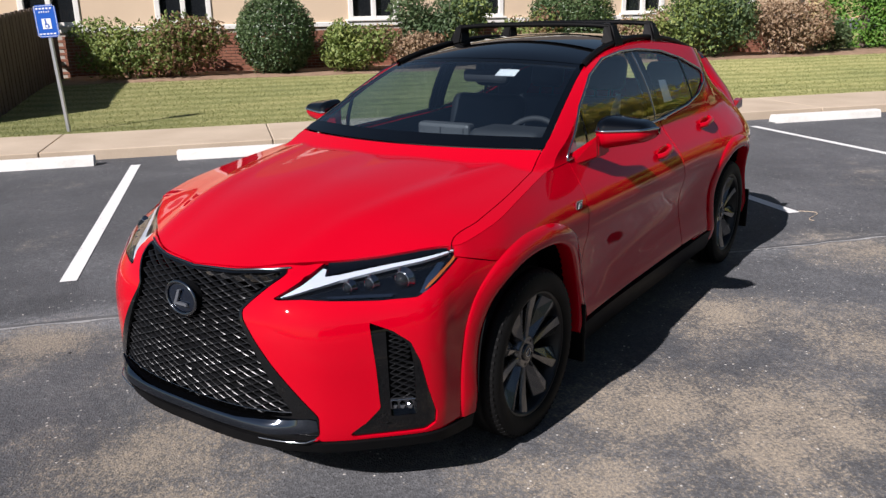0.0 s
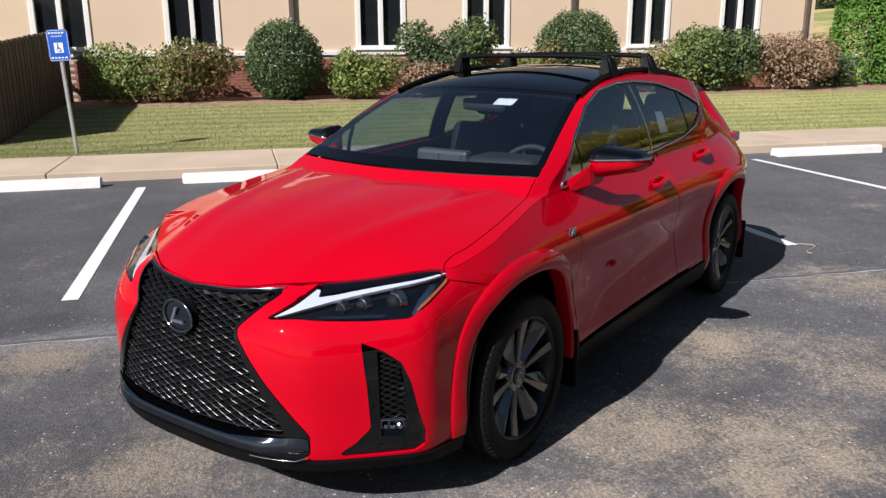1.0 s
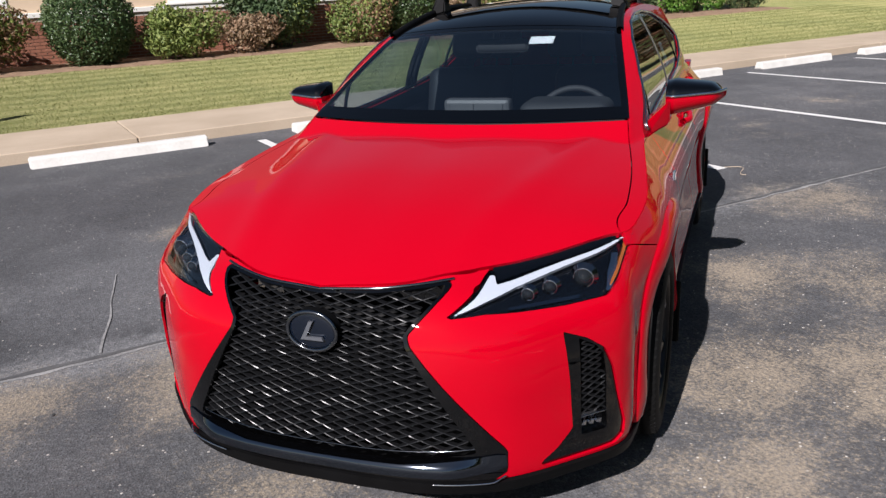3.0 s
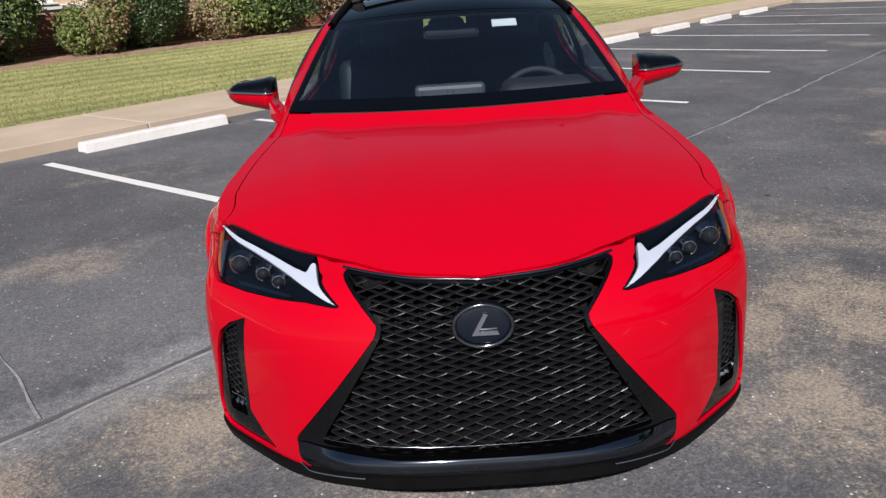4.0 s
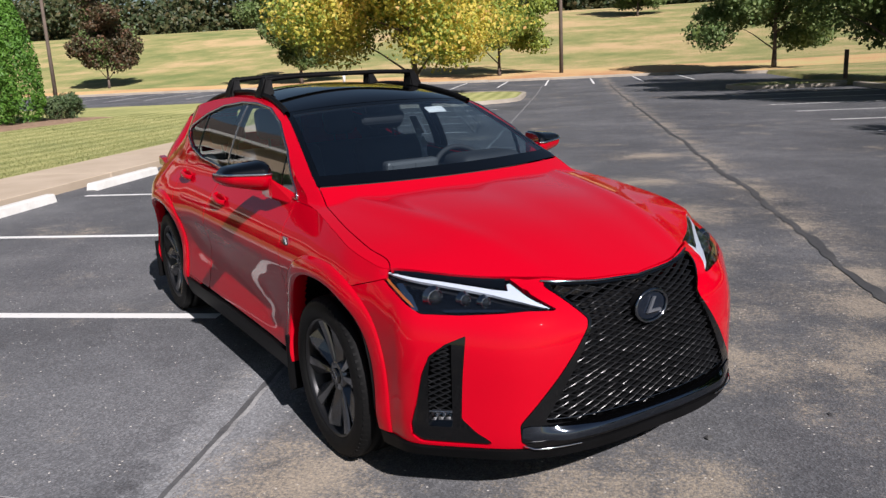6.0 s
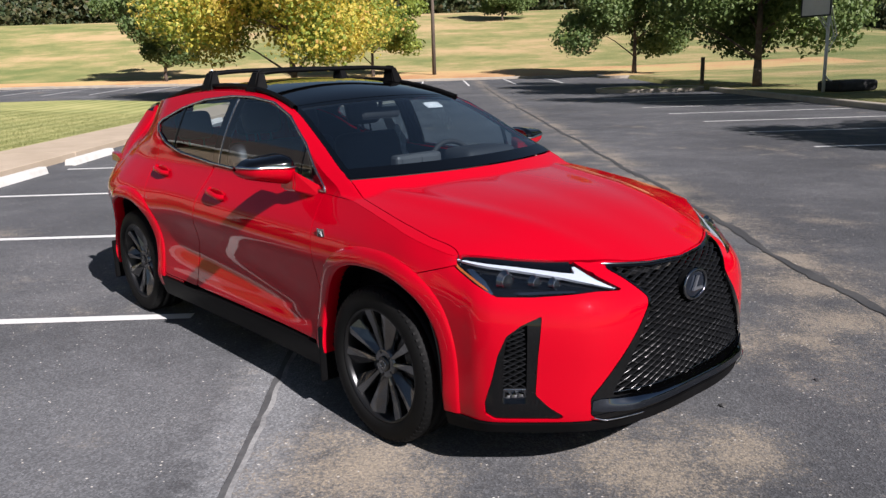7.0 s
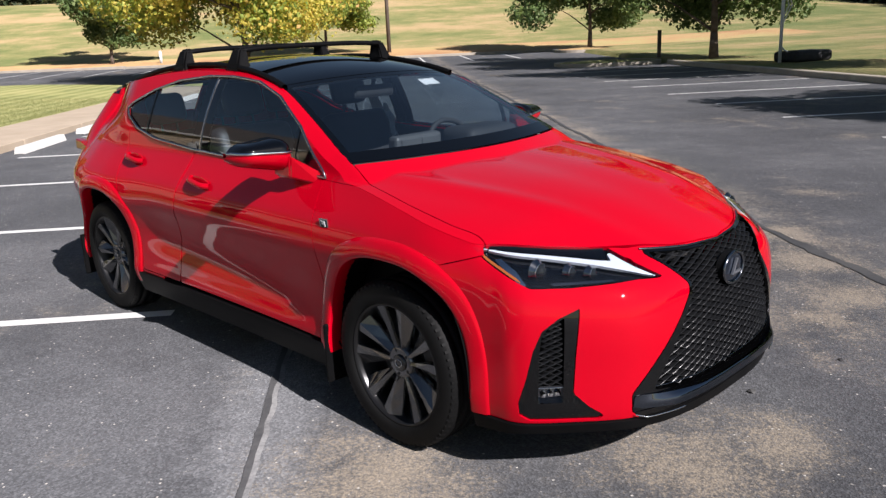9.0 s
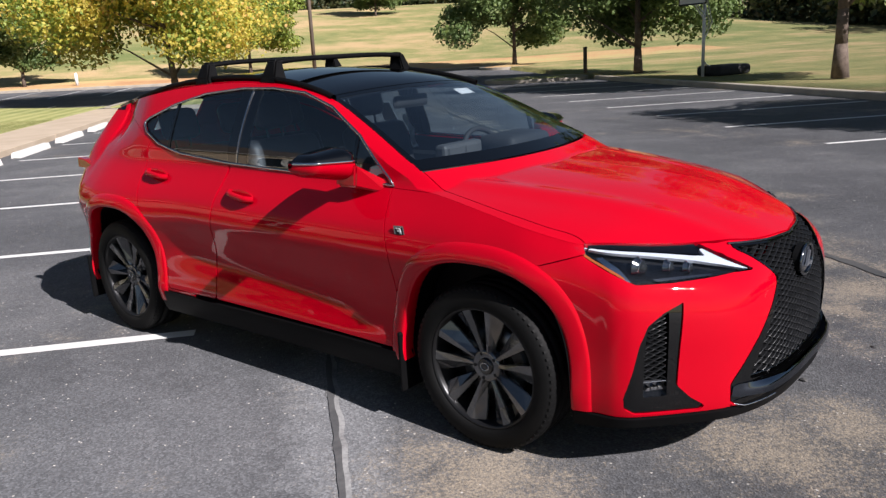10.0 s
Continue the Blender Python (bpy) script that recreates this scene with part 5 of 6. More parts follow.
DLO = [(-0.80, 1.006), (-0.55, 1.018), (0.0, 1.032), (0.40, 1.046), (0.80, 1.078), (1.02, 1.125), (1.16, 1.19), (1.20, 1.235), (1.15, 1.265), (0.95, 1.335), (0.70, 1.388), (0.40, 1.412), (0.15, 1.41), (-0.10, 1.388), (-0.32, 1.325), (-0.55, 1.205)]

car = thing("car", None, "glossy red crossover car with black roof parked on asphalt", "car")
HALF_T = float(np.interp(-1.62, PY[:400], TT[:400]))
T_FRONT = float(np.interp(-1.45, PY[100:500], TT[100:500]))
T_BACK = float(np.interp(1.86, PY[200:], TT[200:]))

# nose: one bumper skin with openings for grille, lamps and side vents
nose = skin_sheet(-T_FRONT, T_FRONT, 0.2, 0.95, 0.0105)
chin_fine = skin_sheet(-0.75, 0.75, 0.25, 0.37, 0.006)
SHUT = lambda v: 0.838 - 0.30 * (v[:, 1] + 1.76) - v[:, 2]
bumper = cut(nose, under_top(0.003), lambda v: v[:, 2] - 0.262, xz(GRILLE_OUT, -1), tz(LAMP, -1, 0.003), tz(VENT, -1), outside_arch(-WHEEL_Y),
             lambda v: np.where(v[:, 1] < -1.80, 1.0, SHUT(v)))
panel("front_bumper", bumper, RED, car, rim=0.03, label="glossy red bumper skin")
lip = cut(nose, lambda v: 0.258 - v[:, 2], lambda v: v[:, 2] - 0.222 + 0.02 * sstep(-1.95, -1.7, v[:, 1]), outside_arch(-WHEEL_Y))
panel("front_lip", lip, MATT_BLACK, car, 0.010, 0.05, "matt black lower lip")
frame_sheet = cut(nose, under_top(0.004), xz(GRILLE_OUT, 1, 0.002), xz(GRILLE, -1))
panel("grille_surround", frame_sheet, GLOSS_BLACK, car, 0.002, 0.06, "gloss black spindle frame")
bar_poly = [(-0.2, 0.291), (-0.2, 0.318), (0.25, 0.322), (0.44, 0.337), (0.50, 0.346), (0.526, 0.342), (0.529, 0.305), (0.50, 0.296), (0.40, 0.292)]
chin = cut(chin_fine, xz(bar_poly))
chin[0][:, 1] -= np.clip(0.344 - chin[0][:, 2], 0, 0.028) * (1 - sstep(0.36, 0.53, np.abs(chin[0][:, 0])))
panel("chin_bar", chin, CHIN, car, 0.006, 0.05, "gloss black chin bar")
panel("grille_backing", cut(nose, under_top(0.02), xz(GRILLE_OUT, 1, 0.006)), MATT_BLACK, car, -0.055, 0.0)


def nose_at(x, z, off=0.0):
    """The nose skin's place at a given x and height."""
    ts = np.linspace(0, HALF_T + 0.4, 260)
    q = skin(ts, np.full_like(ts, z), off)
    t = np.interp(abs(x), q[:, 0], ts)
    return Vector(skin(np.array([t if x >= 0 else -t]), np.array([z]), off)[0]) if x != 0 else Vector(skin(np.array([1e-6]), np.array([z]), off)[0])


class NoseMap:
    """Quick look-up of nose places by x and z."""

    def __init__(self):
        self.zs = np.linspace(0.24, 0.90, 34)
        self.xs = np.linspace(0, 0.86, 87)
        ts = np.linspace(0, HALF_T + 0.5, 500)
        self.y = np.array([[np.interp(x, q[:, 0], q[:, 1]) for x in self.xs] for q in (skin(ts, np.full_like(ts, z)) for z in self.zs)])

    def at(self, x, z, off=0.0):
        i = np.clip((z - self.zs[0]) / (self.zs[1] - self.zs[0]), 0, len(self.zs) - 1.001)
        j = np.clip(abs(x) / (self.xs[1] - self.xs[0]), 0, len(self.xs) - 1.001)
        a, b, k, l = int(i), int(j), i - int(i), j - int(j)
        y = (self.y[a, b] * (1 - k) + self.y[a + 1, b] * k) * (1 - l) + (self.y[a, b + 1] * (1 - k) + self.y[a + 1, b + 1] * k) * l
        return Vector((x, y - off, z))


NOSE = NoseMap()


def bar(vs, fs, a, b, w, depth):
    """A small bowed bar between two places of the nose, appended to lists."""
    d = (b - a).normalized()
    side = d.cross(Vector((0, -1, 0))).normalized() * w / 2
    back = Vector((0, depth, 0))
    n = len(vs)
    tilt = 0.6 * math.sin(n * 12.9898) * math.cos(n * 0.71)
    steps = 4
    for i in range(steps + 1):
        k = i / steps
        p = a.lerp(b, k) + Vector((0, -0.0018 * (4 * k * (1 - k)) + 0.001, 0))
        ridge = Vector((0, -0.6 * w, 0)) + side * tilt
        vs += [p - side, p + ridge, p + side, p + side * 0.5 + back, p - side * 0.5 + back]
    for j in range(steps):
        o = n + 5 * j
        fs += [(o + i, o + (i + 1) % 5, o + 5 + (i + 1) % 5, o + 5 + i) for i in (0, 1, 2, 4)]
    e = n + 5 * steps
    fs += [(n + 4, n + 3, n + 2, n + 1, n), (e, e + 1, e + 2, e + 3, e + 4)]


def lattice(poly, x0, x1, z0, z1, cw, chz, w, depth, off, both=True):
    """Crossing slanted bars that fill a polygon of the nose; lower cells stand taller."""
    vs, fs = [], []
    rows = []
    z = z1
    k = 0
    while z > z0:
        h = chz * (1.0 + 0.7 * (z1 - z) / (z1 - z0))
        rows.append((z, z - h))
        z -= h
        k += 1
    nodes = []
    for r, (za, zb) in enumerate(rows):
        n = int((x1 - x0) / cw) + 2
        for i in range(-n, n + 1):
            xa = (i + 0.5 * (r % 2)) * cw
            for sgn in (-1, 1):
                xb = xa + sgn * cw / 2
                nodes.append(((xa, za), (xb, zb)))
    mids = np.array([((abs(a[0] + b[0]) / 2), (a[1] + b[1]) / 2) for a, b in nodes])
    ok = in_poly(mids, poly) > 0.004
    for (a, b), good in zip(nodes, ok):
        if good and (both or (a[0] + b[0]) > 0):
            bar(vs, fs, NOSE.at(a[0], a[1], off), NOSE.at(b[0], b[1], off), w, depth)
    return vs, fs


vs, fs = lattice(GRILLE, 0.0, 0.52, 0.31, 0.82, 0.066, 0.0088, 0.0025, 0.016, -0.010)
tagged(link_mesh("grille_mesh", mesh_np("grille_mesh", vs, [list(f) for f in fs], True), MESH_BLACK, car, "gloss black woven mesh"), kind="stuff")


def ribbon(name, pts, w, h, mat, parent, label="", closed=False):
    """A bead of small section along places."""
    cu = bpy.data.curves.new(name, "CURVE")
    cu.dimensions = "3D"
    cu.bevel_depth, cu.bevel_resolution = w / 2, 2
    sp = cu.splines.new("POLY")
    sp.points.add(len(pts) - 1)
    for q, p in zip(sp.points, pts):
        q.co = (*p, 1)
    sp.use_cyclic_u = closed
    tmp = bpy.data.objects.new(name, cu)
    me = bpy.data.meshes.new_from_object(tmp)
    me.name = name
    bpy.data.objects.remove(tmp)
    for f in me.polygons:
        f.use_smooth = True
    return link_mesh(name, me, mat, parent, label)


top_edge = [NOSE.at(x, float(np.interp(abs(x), [0, 0.18, 0.38], [0.798, 0.804, 0.819])), 0.004) for x in np.linspace(-0.365, 0.365, 41)]
ribbon("grille_trim", top_edge, 0.009, 0.009, DARK_CHROME, car, "dark chrome strip above the grille")

# emblem: oval ring with a dark dish, tinted blue for reflected sky, and an angled stroke
ec = NOSE.at(0, 0.697, 0.012)
emb = [ec + Vector((0.076 * math.cos(a), -0.004, 0.058 * math.sin(a))) for a in np.linspace(0, 2 * math.pi, 40, endpoint=False)]
emblem = ribbon("emblem", emb, 0.012, 0.012, DARK_CHROME, car, "dark chrome oval badge with a glassy dark dish", True)
bm = bmesh.new()
bmesh.ops.create_uvsphere(bm, u_segments=32, v_segments=12, radius=1, matrix=Matrix.Translation(ec) @ Matrix.Diagonal((0.072, 0.006, 0.054, 1)))
part("dish", bm, EMBLEM_DISH, emblem, "dark dish tinted blue for the sky it reflects", True)
bm = bmesh.new()
prism(bm, [(-0.030, -0.022), (0.040, -0.022), (0.036, -0.012), (-0.012, -0.012), (0.012, 0.034), (0.0, 0.034)], 0.008, Matrix.Translation(ec + Vector((0, -0.012, 0))))
part("stroke", bm, SILVER, emblem, "silver angled stroke")
bm = bmesh.new()
bmesh.ops.create_cone(bm, cap_ends=True, segments=32, radius1=0.078, radius2=0.074, depth=0.03, matrix=Matrix.Translation(ec + Vector((0, 0.014, 0))) @ pose(0, 0, 0, 90) @ Matrix.Diagonal((1, 0.77, 1, 1)))
part("mount", bm, MATT_BLACK, emblem)


# head lamps and side vents, either side
def nose_half(sign):
    return lambda v: sign * v[:, 0]


for sign in (1, -1):
    half = cut(skin_sheet(0.36, 1.16, 0.72, 0.89, 0.0045) if sign > 0 else skin_sheet(-1.16, -0.36, 0.72, 0.89, 0.0045), under_top(-0.006))
    low = skin_sheet(0.60, 1.0, 0.25, 0.69, 0.007) if sign > 0 else skin_sheet(-1.0, -0.60, 0.25, 0.69, 0.007)
    cover = cut(half, tz(LAMP))
    lamp = panel("head_lamp", cut(half, tz(LAMP, 1, -0.012)), MATT_BLACK, car, -0.030, 0.0, "black head lamp with white light guide under a clear cover")
    panel("housing", (cover[0], cover[1]), GLOSS_BLACK, lamp, -0.026, -0.012)
    cg = panel("lamp_cover", cover, LENS_GLASS, lamp, 0.0, 0.0)
    cg.visible_shadow = False
    guide_poly = [(0.402, 0.742), (0.48, 0.777), (0.550, 0.816), (0.566, 0.815), (0.562, 0.798), (0.62, 0.803), (0.80, 0.8265), (1.0, 0.851), (1.06, 0.857), (1.06, 0.8545), (1.0, 0.8455), (0.80, 0.8175), (0.62, 0.790), (0.52, 0.770), (0.44, 0.751)]
    panel("light_guide", cut(half, tz(guide_poly)), LAMP_WHITE, lamp, -0.006, 0.012, "white light guide strip")
    panel("shelf", cut(half, tz([(0.575, 0.806), (0.80, 0.832), (1.02, 0.858), (1.02, 0.880), (0.56, 0.860)])), GLOSS_BLACK, lamp, -0.010, 0.008)
    for t, z, r in ((0.66, 0.764, 0.017), (0.735, 0.772, 0.019), (0.845, 0.780, 0.027)):
        c = Vector(skin(np.array([sign * t]), np.array([z]), -0.028)[0])
        bm = bmesh.new()
        bmesh.ops.create_uvsphere(bm, u_segments=18, v_segments=10, radius=r, matrix=Matrix.Translation(c))
        part("projector_lens", bm, DARK_GLASS, lamp, smooth_faces=True)
        bm = bmesh.new()
        bmesh.ops.create_cone(bm, cap_ends=False, segments=20, radius1=r * 1.5, radius2=r * 0.9, depth=0.018, matrix=Matrix.Translation(c + Vector((0, 0.004, 0))) @ pose(0, 0, 0, 90))
        part("lens_bowl", bm, DARK_CHROME, lamp, smooth_faces=True)
        ribbon("lens_ring", [c + Vector((1.05 * r * math.cos(a), -0.008, 1.05 * r * math.sin(a))) for a in np.linspace(0, 6.283, 24, endpoint=False)], 0.004, 0, CHROME, lamp, "", True)
    panel("reflector", cut(half, tz([(0.893, 0.752), (0.918, 0.754), (0.952, 0.785), (1.005, 0.830), (0.972, 0.832), (0.925, 0.797)])), CHROME, lamp, -0.016, 0.006, "chrome reflector")
    panel("step", cut(half, tz([(0.58, 0.748), (0.80, 0.748), (0.815, 0.757), (0.70, 0.756), (0.58, 0.754)])), DARK_CHROME, lamp, -0.015, 0.006)
    panel("side_marker", cut(half, tz([(0.905, 0.757), (1.00, 0.803), (1.10, 0.852), (1.07, 0.848), (0.98, 0.805), (0.93, 0.778)])), AMBER, lamp, -0.014, 0.008, "amber side marker")

    vent = panel("side_vent", cut(low, tz(VENT, 1, 0.001), tz(VENT_HOLE, -1)), GLOSS_BLACK, car, -0.008, 0.05, "gloss black vent blade with mesh and a small lamp")
    panel("backing", cut(low, tz(VENT, 1, 0.004)), MATT_BLACK, vent, -0.055, 0.0)
    hole_xz = [(float(skin(np.array([t]), np.array([z]), -0.012)[0][0]), max(z, 0.392)) for t, z in VENT_HOLE]
    vv, vf = lattice(hole_xz, 0.0, 0.86, 0.385, 0.65, 0.032, 0.0075, 0.003, 0.012, -0.020, False)
    vv = [Vector((sign * q.x, q.y, q.z)) for q in vv]
    tagged(link_mesh("mesh", mesh_np("mesh", vv, [list(f) for f in vf], True), MESH_BLACK, vent), kind="stuff")
    fog = panel("fog_lamp", cut(low, tz([(0.784, 0.388), (0.868, 0.388), (0.874, 0.334), (0.784, 0.334)])), DARK_CHROME, vent, -0.034, 0.0, "small clear fog lamp")
    for t, z in ((0.800, 0.364), (0.826, 0.362), (0.852, 0.360)):
        bm = bmesh.new()
        bmesh.ops.create_icosphere(bm, subdivisions=1, radius=0.0125, matrix=Matrix.Translation(skin(np.array([sign * t]), np.array([z]), -0.026)[0]))
        part("bulb", bm, CHROME, fog)
    ribbon("fog_bezel", [skin(np.array([sign * t]), np.array([z]), -0.014)[0] for t, z in ((0.786, 0.390), (0.868, 0.390))], 0.004, 0, CHROME, vent)
    # chrome bead that draws the highlight on the lip's polished edge
    ribbon("lip_line", [NOSE.at(sign * x, 0.268 + 0.010 * max(0, (x - 0.5) / 0.03), 0.028 - 0.018 * max(0, (x - 0.5) / 0.03)) for x in np.linspace(0.34, 0.527, 16)], 0.005, 0, CHROME, car, "thin bright bead for the highlight on the lip's corner edge")

ribbon("mesh_foot", [NOSE.at(x, 0.343 + 0.02 * (x / 0.45) ** 2, -0.006) for x in np.linspace(-0.447, 0.447, 40)], 0.004, 0, DARK_CHROME, car, "thin strip below the mesh")

# hood, with its shut line
SHUT_X = curve((-2.4, 0.9), (-1.80, 0.83), (-1.72, 0.765), (-1.55, 0.765), (-1.35, 0.752), (-1.1, 0.715), (-0.93, 0.684), (-0.7, 0.66))
COWL = lambda v: -1.055 + 0.30 * v[:, 0] ** 2 - v[:, 1]
deck = top_sheet(-0.92, 0.92, -2.32, -0.72, 0.0135)
deck = cut(deck, inside_nose(0.002))
hood = cut(deck, lambda v: SHUT_X(v[:, 1]) - np.abs(v[:, 0]) - GAP, COWL)
panel("hood", hood, RED, car, 0.0, 0.02, "glossy red bonnet")
for sign in (1, -1):
    panel("fender_top", cut(deck, nose_half(sign), lambda v: np.abs(v[:, 0]) - SHUT_X(v[:, 1]) - GAP, lambda v: -0.80 - v[:, 1]), RED, car, 0.0, 0.012)
    panel("cowl_lining", cut(deck, nose_half(sign), lambda v: np.abs(v[:, 0]) - SHUT_X(v[:, 1]) + 0.01, lambda v: -0.78 - v[:, 1], lambda v: v[:, 1] + 1.06), CABIN, car, -0.015, 0.0, "dark lining beside the dashboard")

# upper body sheet: screen, roof, pillars, tail glass
upper = top_sheet(-0.80, 0.80, -1.16, 2.25, 0.0135)
upper = cut(upper, inside_skin(0.0))
SCREEN_TOP = lambda v: -0.325 + 0.28 * v[:, 0] ** 2 - v[:, 1]
screen_sheet = cut(upper, lambda v: GLASS_X(v[:, 1]) - np.abs(v[:, 0]), lambda v: v[:, 1] + 1.055 - 0.30 * v[:, 0] ** 2 - 0.012)
glass_only = cut(screen_sheet, SCREEN_TOP)
windscreen = panel("windscreen", cut(glass_only, lambda v: GLASS_X(v[:, 1]) - np.abs(v[:, 0]) - 0.028, lambda v: v[:, 1] + 1.055 - 0.30 * v[:, 0] ** 2 - 0.085, lambda v: SCREEN_TOP(v) - 0.035), SCREEN_GLASS, car, 0.0, 0.0, "clear curved windscreen")
windscreen.visible_shadow = False
fr1 = cut(glass_only, lambda v: np.abs(v[:, 0]) - GLASS_X(v[:, 1]) + 0.030)
fr2 = cut(glass_only, lambda v: 0.087 - (v[:, 1] + 1.055 - 0.30 * v[:, 0] ** 2), lambda v: GLASS_X(v[:, 1]) - np.abs(v[:, 0]) - 0.030)
fr3 = cut(glass_only, lambda v: 0.037 - SCREEN_TOP(v), lambda v: GLASS_X(v[:, 1]) - np.abs(v[:, 0]) - 0.030)
for sign in (1, -1):
    panel("screen_side_border", cut(fr1, nose_half(sign)), GLOSS_BLACK, car, 0.0005, 0.004, "black windscreen border")
panel("cowl_border", fr2, GLOSS_BLACK, car, 0.0005, 0.004, "black windscreen border")
panel("header_border", fr3, GLOSS_BLACK, car, 0.0005, 0.004, "black windscreen border")
roof_sheet = cut(upper, lambda v: GLASS_X(v[:, 1]) - np.abs(v[:, 0]), lambda v: -SCREEN_TOP(v) - 0.004, lambda v: 1.76 - v[:, 1])
roof = panel("roof", roof_sheet, GLOSS_BLACK, car, 0.002, 0.03, "gloss black roof")
panel("roof_lining", cut(roof_sheet, lambda v: 1.7 - v[:, 1]), CABIN, car, -0.03, 0.0, "dark roof lining")
panel("tail_glass", cut(upper, lambda v: GLASS_X(v[:, 1]) - np.abs(v[:, 0]), lambda v: v[:, 1] - 1.765), REAR_GLASS, car, 0.0, 0.0, "dark tail glass")
panel("tailgate_spoiler", cut(upper, lambda v: v[:, 1] - 1.56, lambda v: 1.93 - v[:, 1], lambda v: GLASS_X(v[:, 1]) + 0.03 - np.abs(v[:, 0])), GLOSS_BLACK, car, 0.016, 0.03, "gloss black roof spoiler")
for sign in (1, -1):
    edge = cut(upper, nose_half(sign), lambda v: np.abs(v[:, 0]) - GLASS_X(v[:, 1]) - 0.002, lambda v: v[:, 1] + 1.02)
    panel("pillar_trim", edge, RED, car, 0.0, 0.02, "red roof side")
    panel("edge_lining", edge, CABIN, car, -0.022, 0.0, "dark roof edge lining")

# flanks
BELT = curve((-1.0, 0.992), (-0.8, 0.997), (0.0, 1.022), (0.4, 1.036), (0.8, 1.066), (1.05, 1.12), (1.3, 1.22), (2.3, 1.3))
DOOR_F = [(-0.892, 0.335), (0.405, 0.345), (0.415, 0.55), (0.375, 0.80), (0.352, 1.10), (-0.775, 1.10), (-0.80, 0.95), (-0.865, 0.75), (-0.89, 0.55)]
DOOR_R = [(0.409, 0.345), (0.84, 0.345), (0.86, 0.50), (0.93, 0.64), (1.03, 0.78), (1.11, 0.95), (1.12, 1.10), (1.06, 1.20), (0.356, 1.20), (0.379, 0.80), (0.419, 0.55)]
for sign in (1, -1):
    mir = sign < 0
    side = skin_sheet(T_FRONT - 0.34, T_BACK + 0.75, 0.2, 1.53, 0.0135)
    side = cut(side, under_top(0.0), outside_arch(-WHEEL_Y), outside_arch(WHEEL_Y))
    low = cut(side, lambda v: BELT(v[:, 1]) - v[:, 2])
    body = cut(low, lambda v: v[:, 2] - 0.33)
    door = panel("front_door", cut(body, yz(DOOR_F, 1, GAP)), RED, car, 0, 0.02, mirror=mir)
    door_r = panel("rear_door", cut(body, yz(DOOR_R, 1, GAP)), RED, car, 0, 0.02, mirror=mir)
    panel("front_fender", cut(body, yz(DOOR_F, -1, GAP), lambda v: -0.6 - v[:, 1], lambda v: np.where(v[:, 1] < -1.80, -1.0, -SHUT(v) - 0.004)), RED, car, 0, 0.015, mirror=mir)
    panel("rear_quarter", cut(body, yz(DOOR_R, -1, GAP), lambda v: v[:, 1] - 0.6), RED, car, 0, 0.015, mirror=mir)
    panel("sill", cut(low, lambda v: 0.326 - v[:, 2], lambda v: v[:, 1] + WHEEL_Y, lambda v: WHEEL_Y - v[:, 1]), MATT_BLACK, car, 0.012, 0.06, "matt black sill cladding", mirror=mir)
    panel("rear_lip", cut(low, lambda v: 0.326 - v[:, 2], lambda v: v[:, 1] - WHEEL_Y), MATT_BLACK, car, 0.006, 0.03, mirror=mir)
    upper_side = cut(side, lambda v: v[:, 2] - BELT(v[:, 1]) - 0.002, lambda v: v[:, 1] + 1.0)
    panel("roof_side", cut(upper_side, yz(DLO, -1), lambda v: np.maximum(1.70 - v[:, 1], 1.10 - v[:, 2])), RED, car, 0, 0.006, "red pillars and roof edge", mirror=mir)
    panel("spoiler_side", cut(upper_side, lambda v: v[:, 1] - 1.702, lambda v: v[:, 2] - 1.102), GLOSS_BLACK, car, 0, 0.006, "gloss black spoiler side", mirror=mir)
    panel("pillar_lining", cut(upper_side, yz(DLO, -1, 0.001)), CABIN, car, -0.0075, 0.0, "dark pillar lining", mirror=mir)
    panel("door_card", cut(low, lambda v: v[:, 1] + 0.95, lambda v: 1.5 - v[:, 1], lambda v: v[:, 2] - 0.8), CABIN, car, -0.024, 0.0, "dark inner door skin", mirror=mir)
    for nm, y0, y1, mat, lab in (("quarter_pane", -1, -0.545, SIDE_GLASS, "small fixed pane"), ("front_window", -0.525, 0.235, SIDE_GLASS, "side window"), ("b_pillar", 0.235, 0.395, GLOSS_BLACK, "gloss black pillar"), ("rear_window", 0.395, 0.915, REAR_GLASS, "dark side window"), ("rear_quarter_pane", 0.935, 1.3, REAR_GLASS, "small dark pane")):
        sh = cut(upper_side, yz(DLO, 1, -0.004), lambda v: v[:, 1] - y0, lambda v: y1 - v[:, 1])
        g = panel(nm, sh, mat, car, -0.006, 0.0 if "pillar" not in nm else 0.01, lab, mirror=mir)
        if "pillar" not in nm:
            g.visible_shadow = True
    for y0, y1 in ((-0.545, -0.525), (0.915, 0.935), (0.309, 0.317)):
        panel("window_divider", cut(upper_side, yz(DLO, 1), lambda v: v[:, 1] - y0, lambda v: y1 - v[:, 1]), SATIN_CHROME if 0 < y0 < 0.5 else GLOSS_BLACK, car, -0.002, 0.01, mirror=mir)
    # bright line round the windows
    line = []
    for (ya, za), (yb, zb) in zip(DLO, DLO[1:] + DLO[:1]):
        for k in np.linspace(0, 1, 8, endpoint=False):
            y, z = ya + (yb - ya) * k, za + (zb - za) * k
            t = float(np.interp(y, PY[100:650], TT[100:650]))
            for _ in range(3):
                q = skin(np.array([t]), np.array([z]), 0.002)[0]
                t += y - q[1]
            line.append((sign * q[0], q[1], q[2]))
    ribbon("window_trim", line, 0.013, 0, SATIN_CHROME, car, "dark chrome line round the side windows", True)


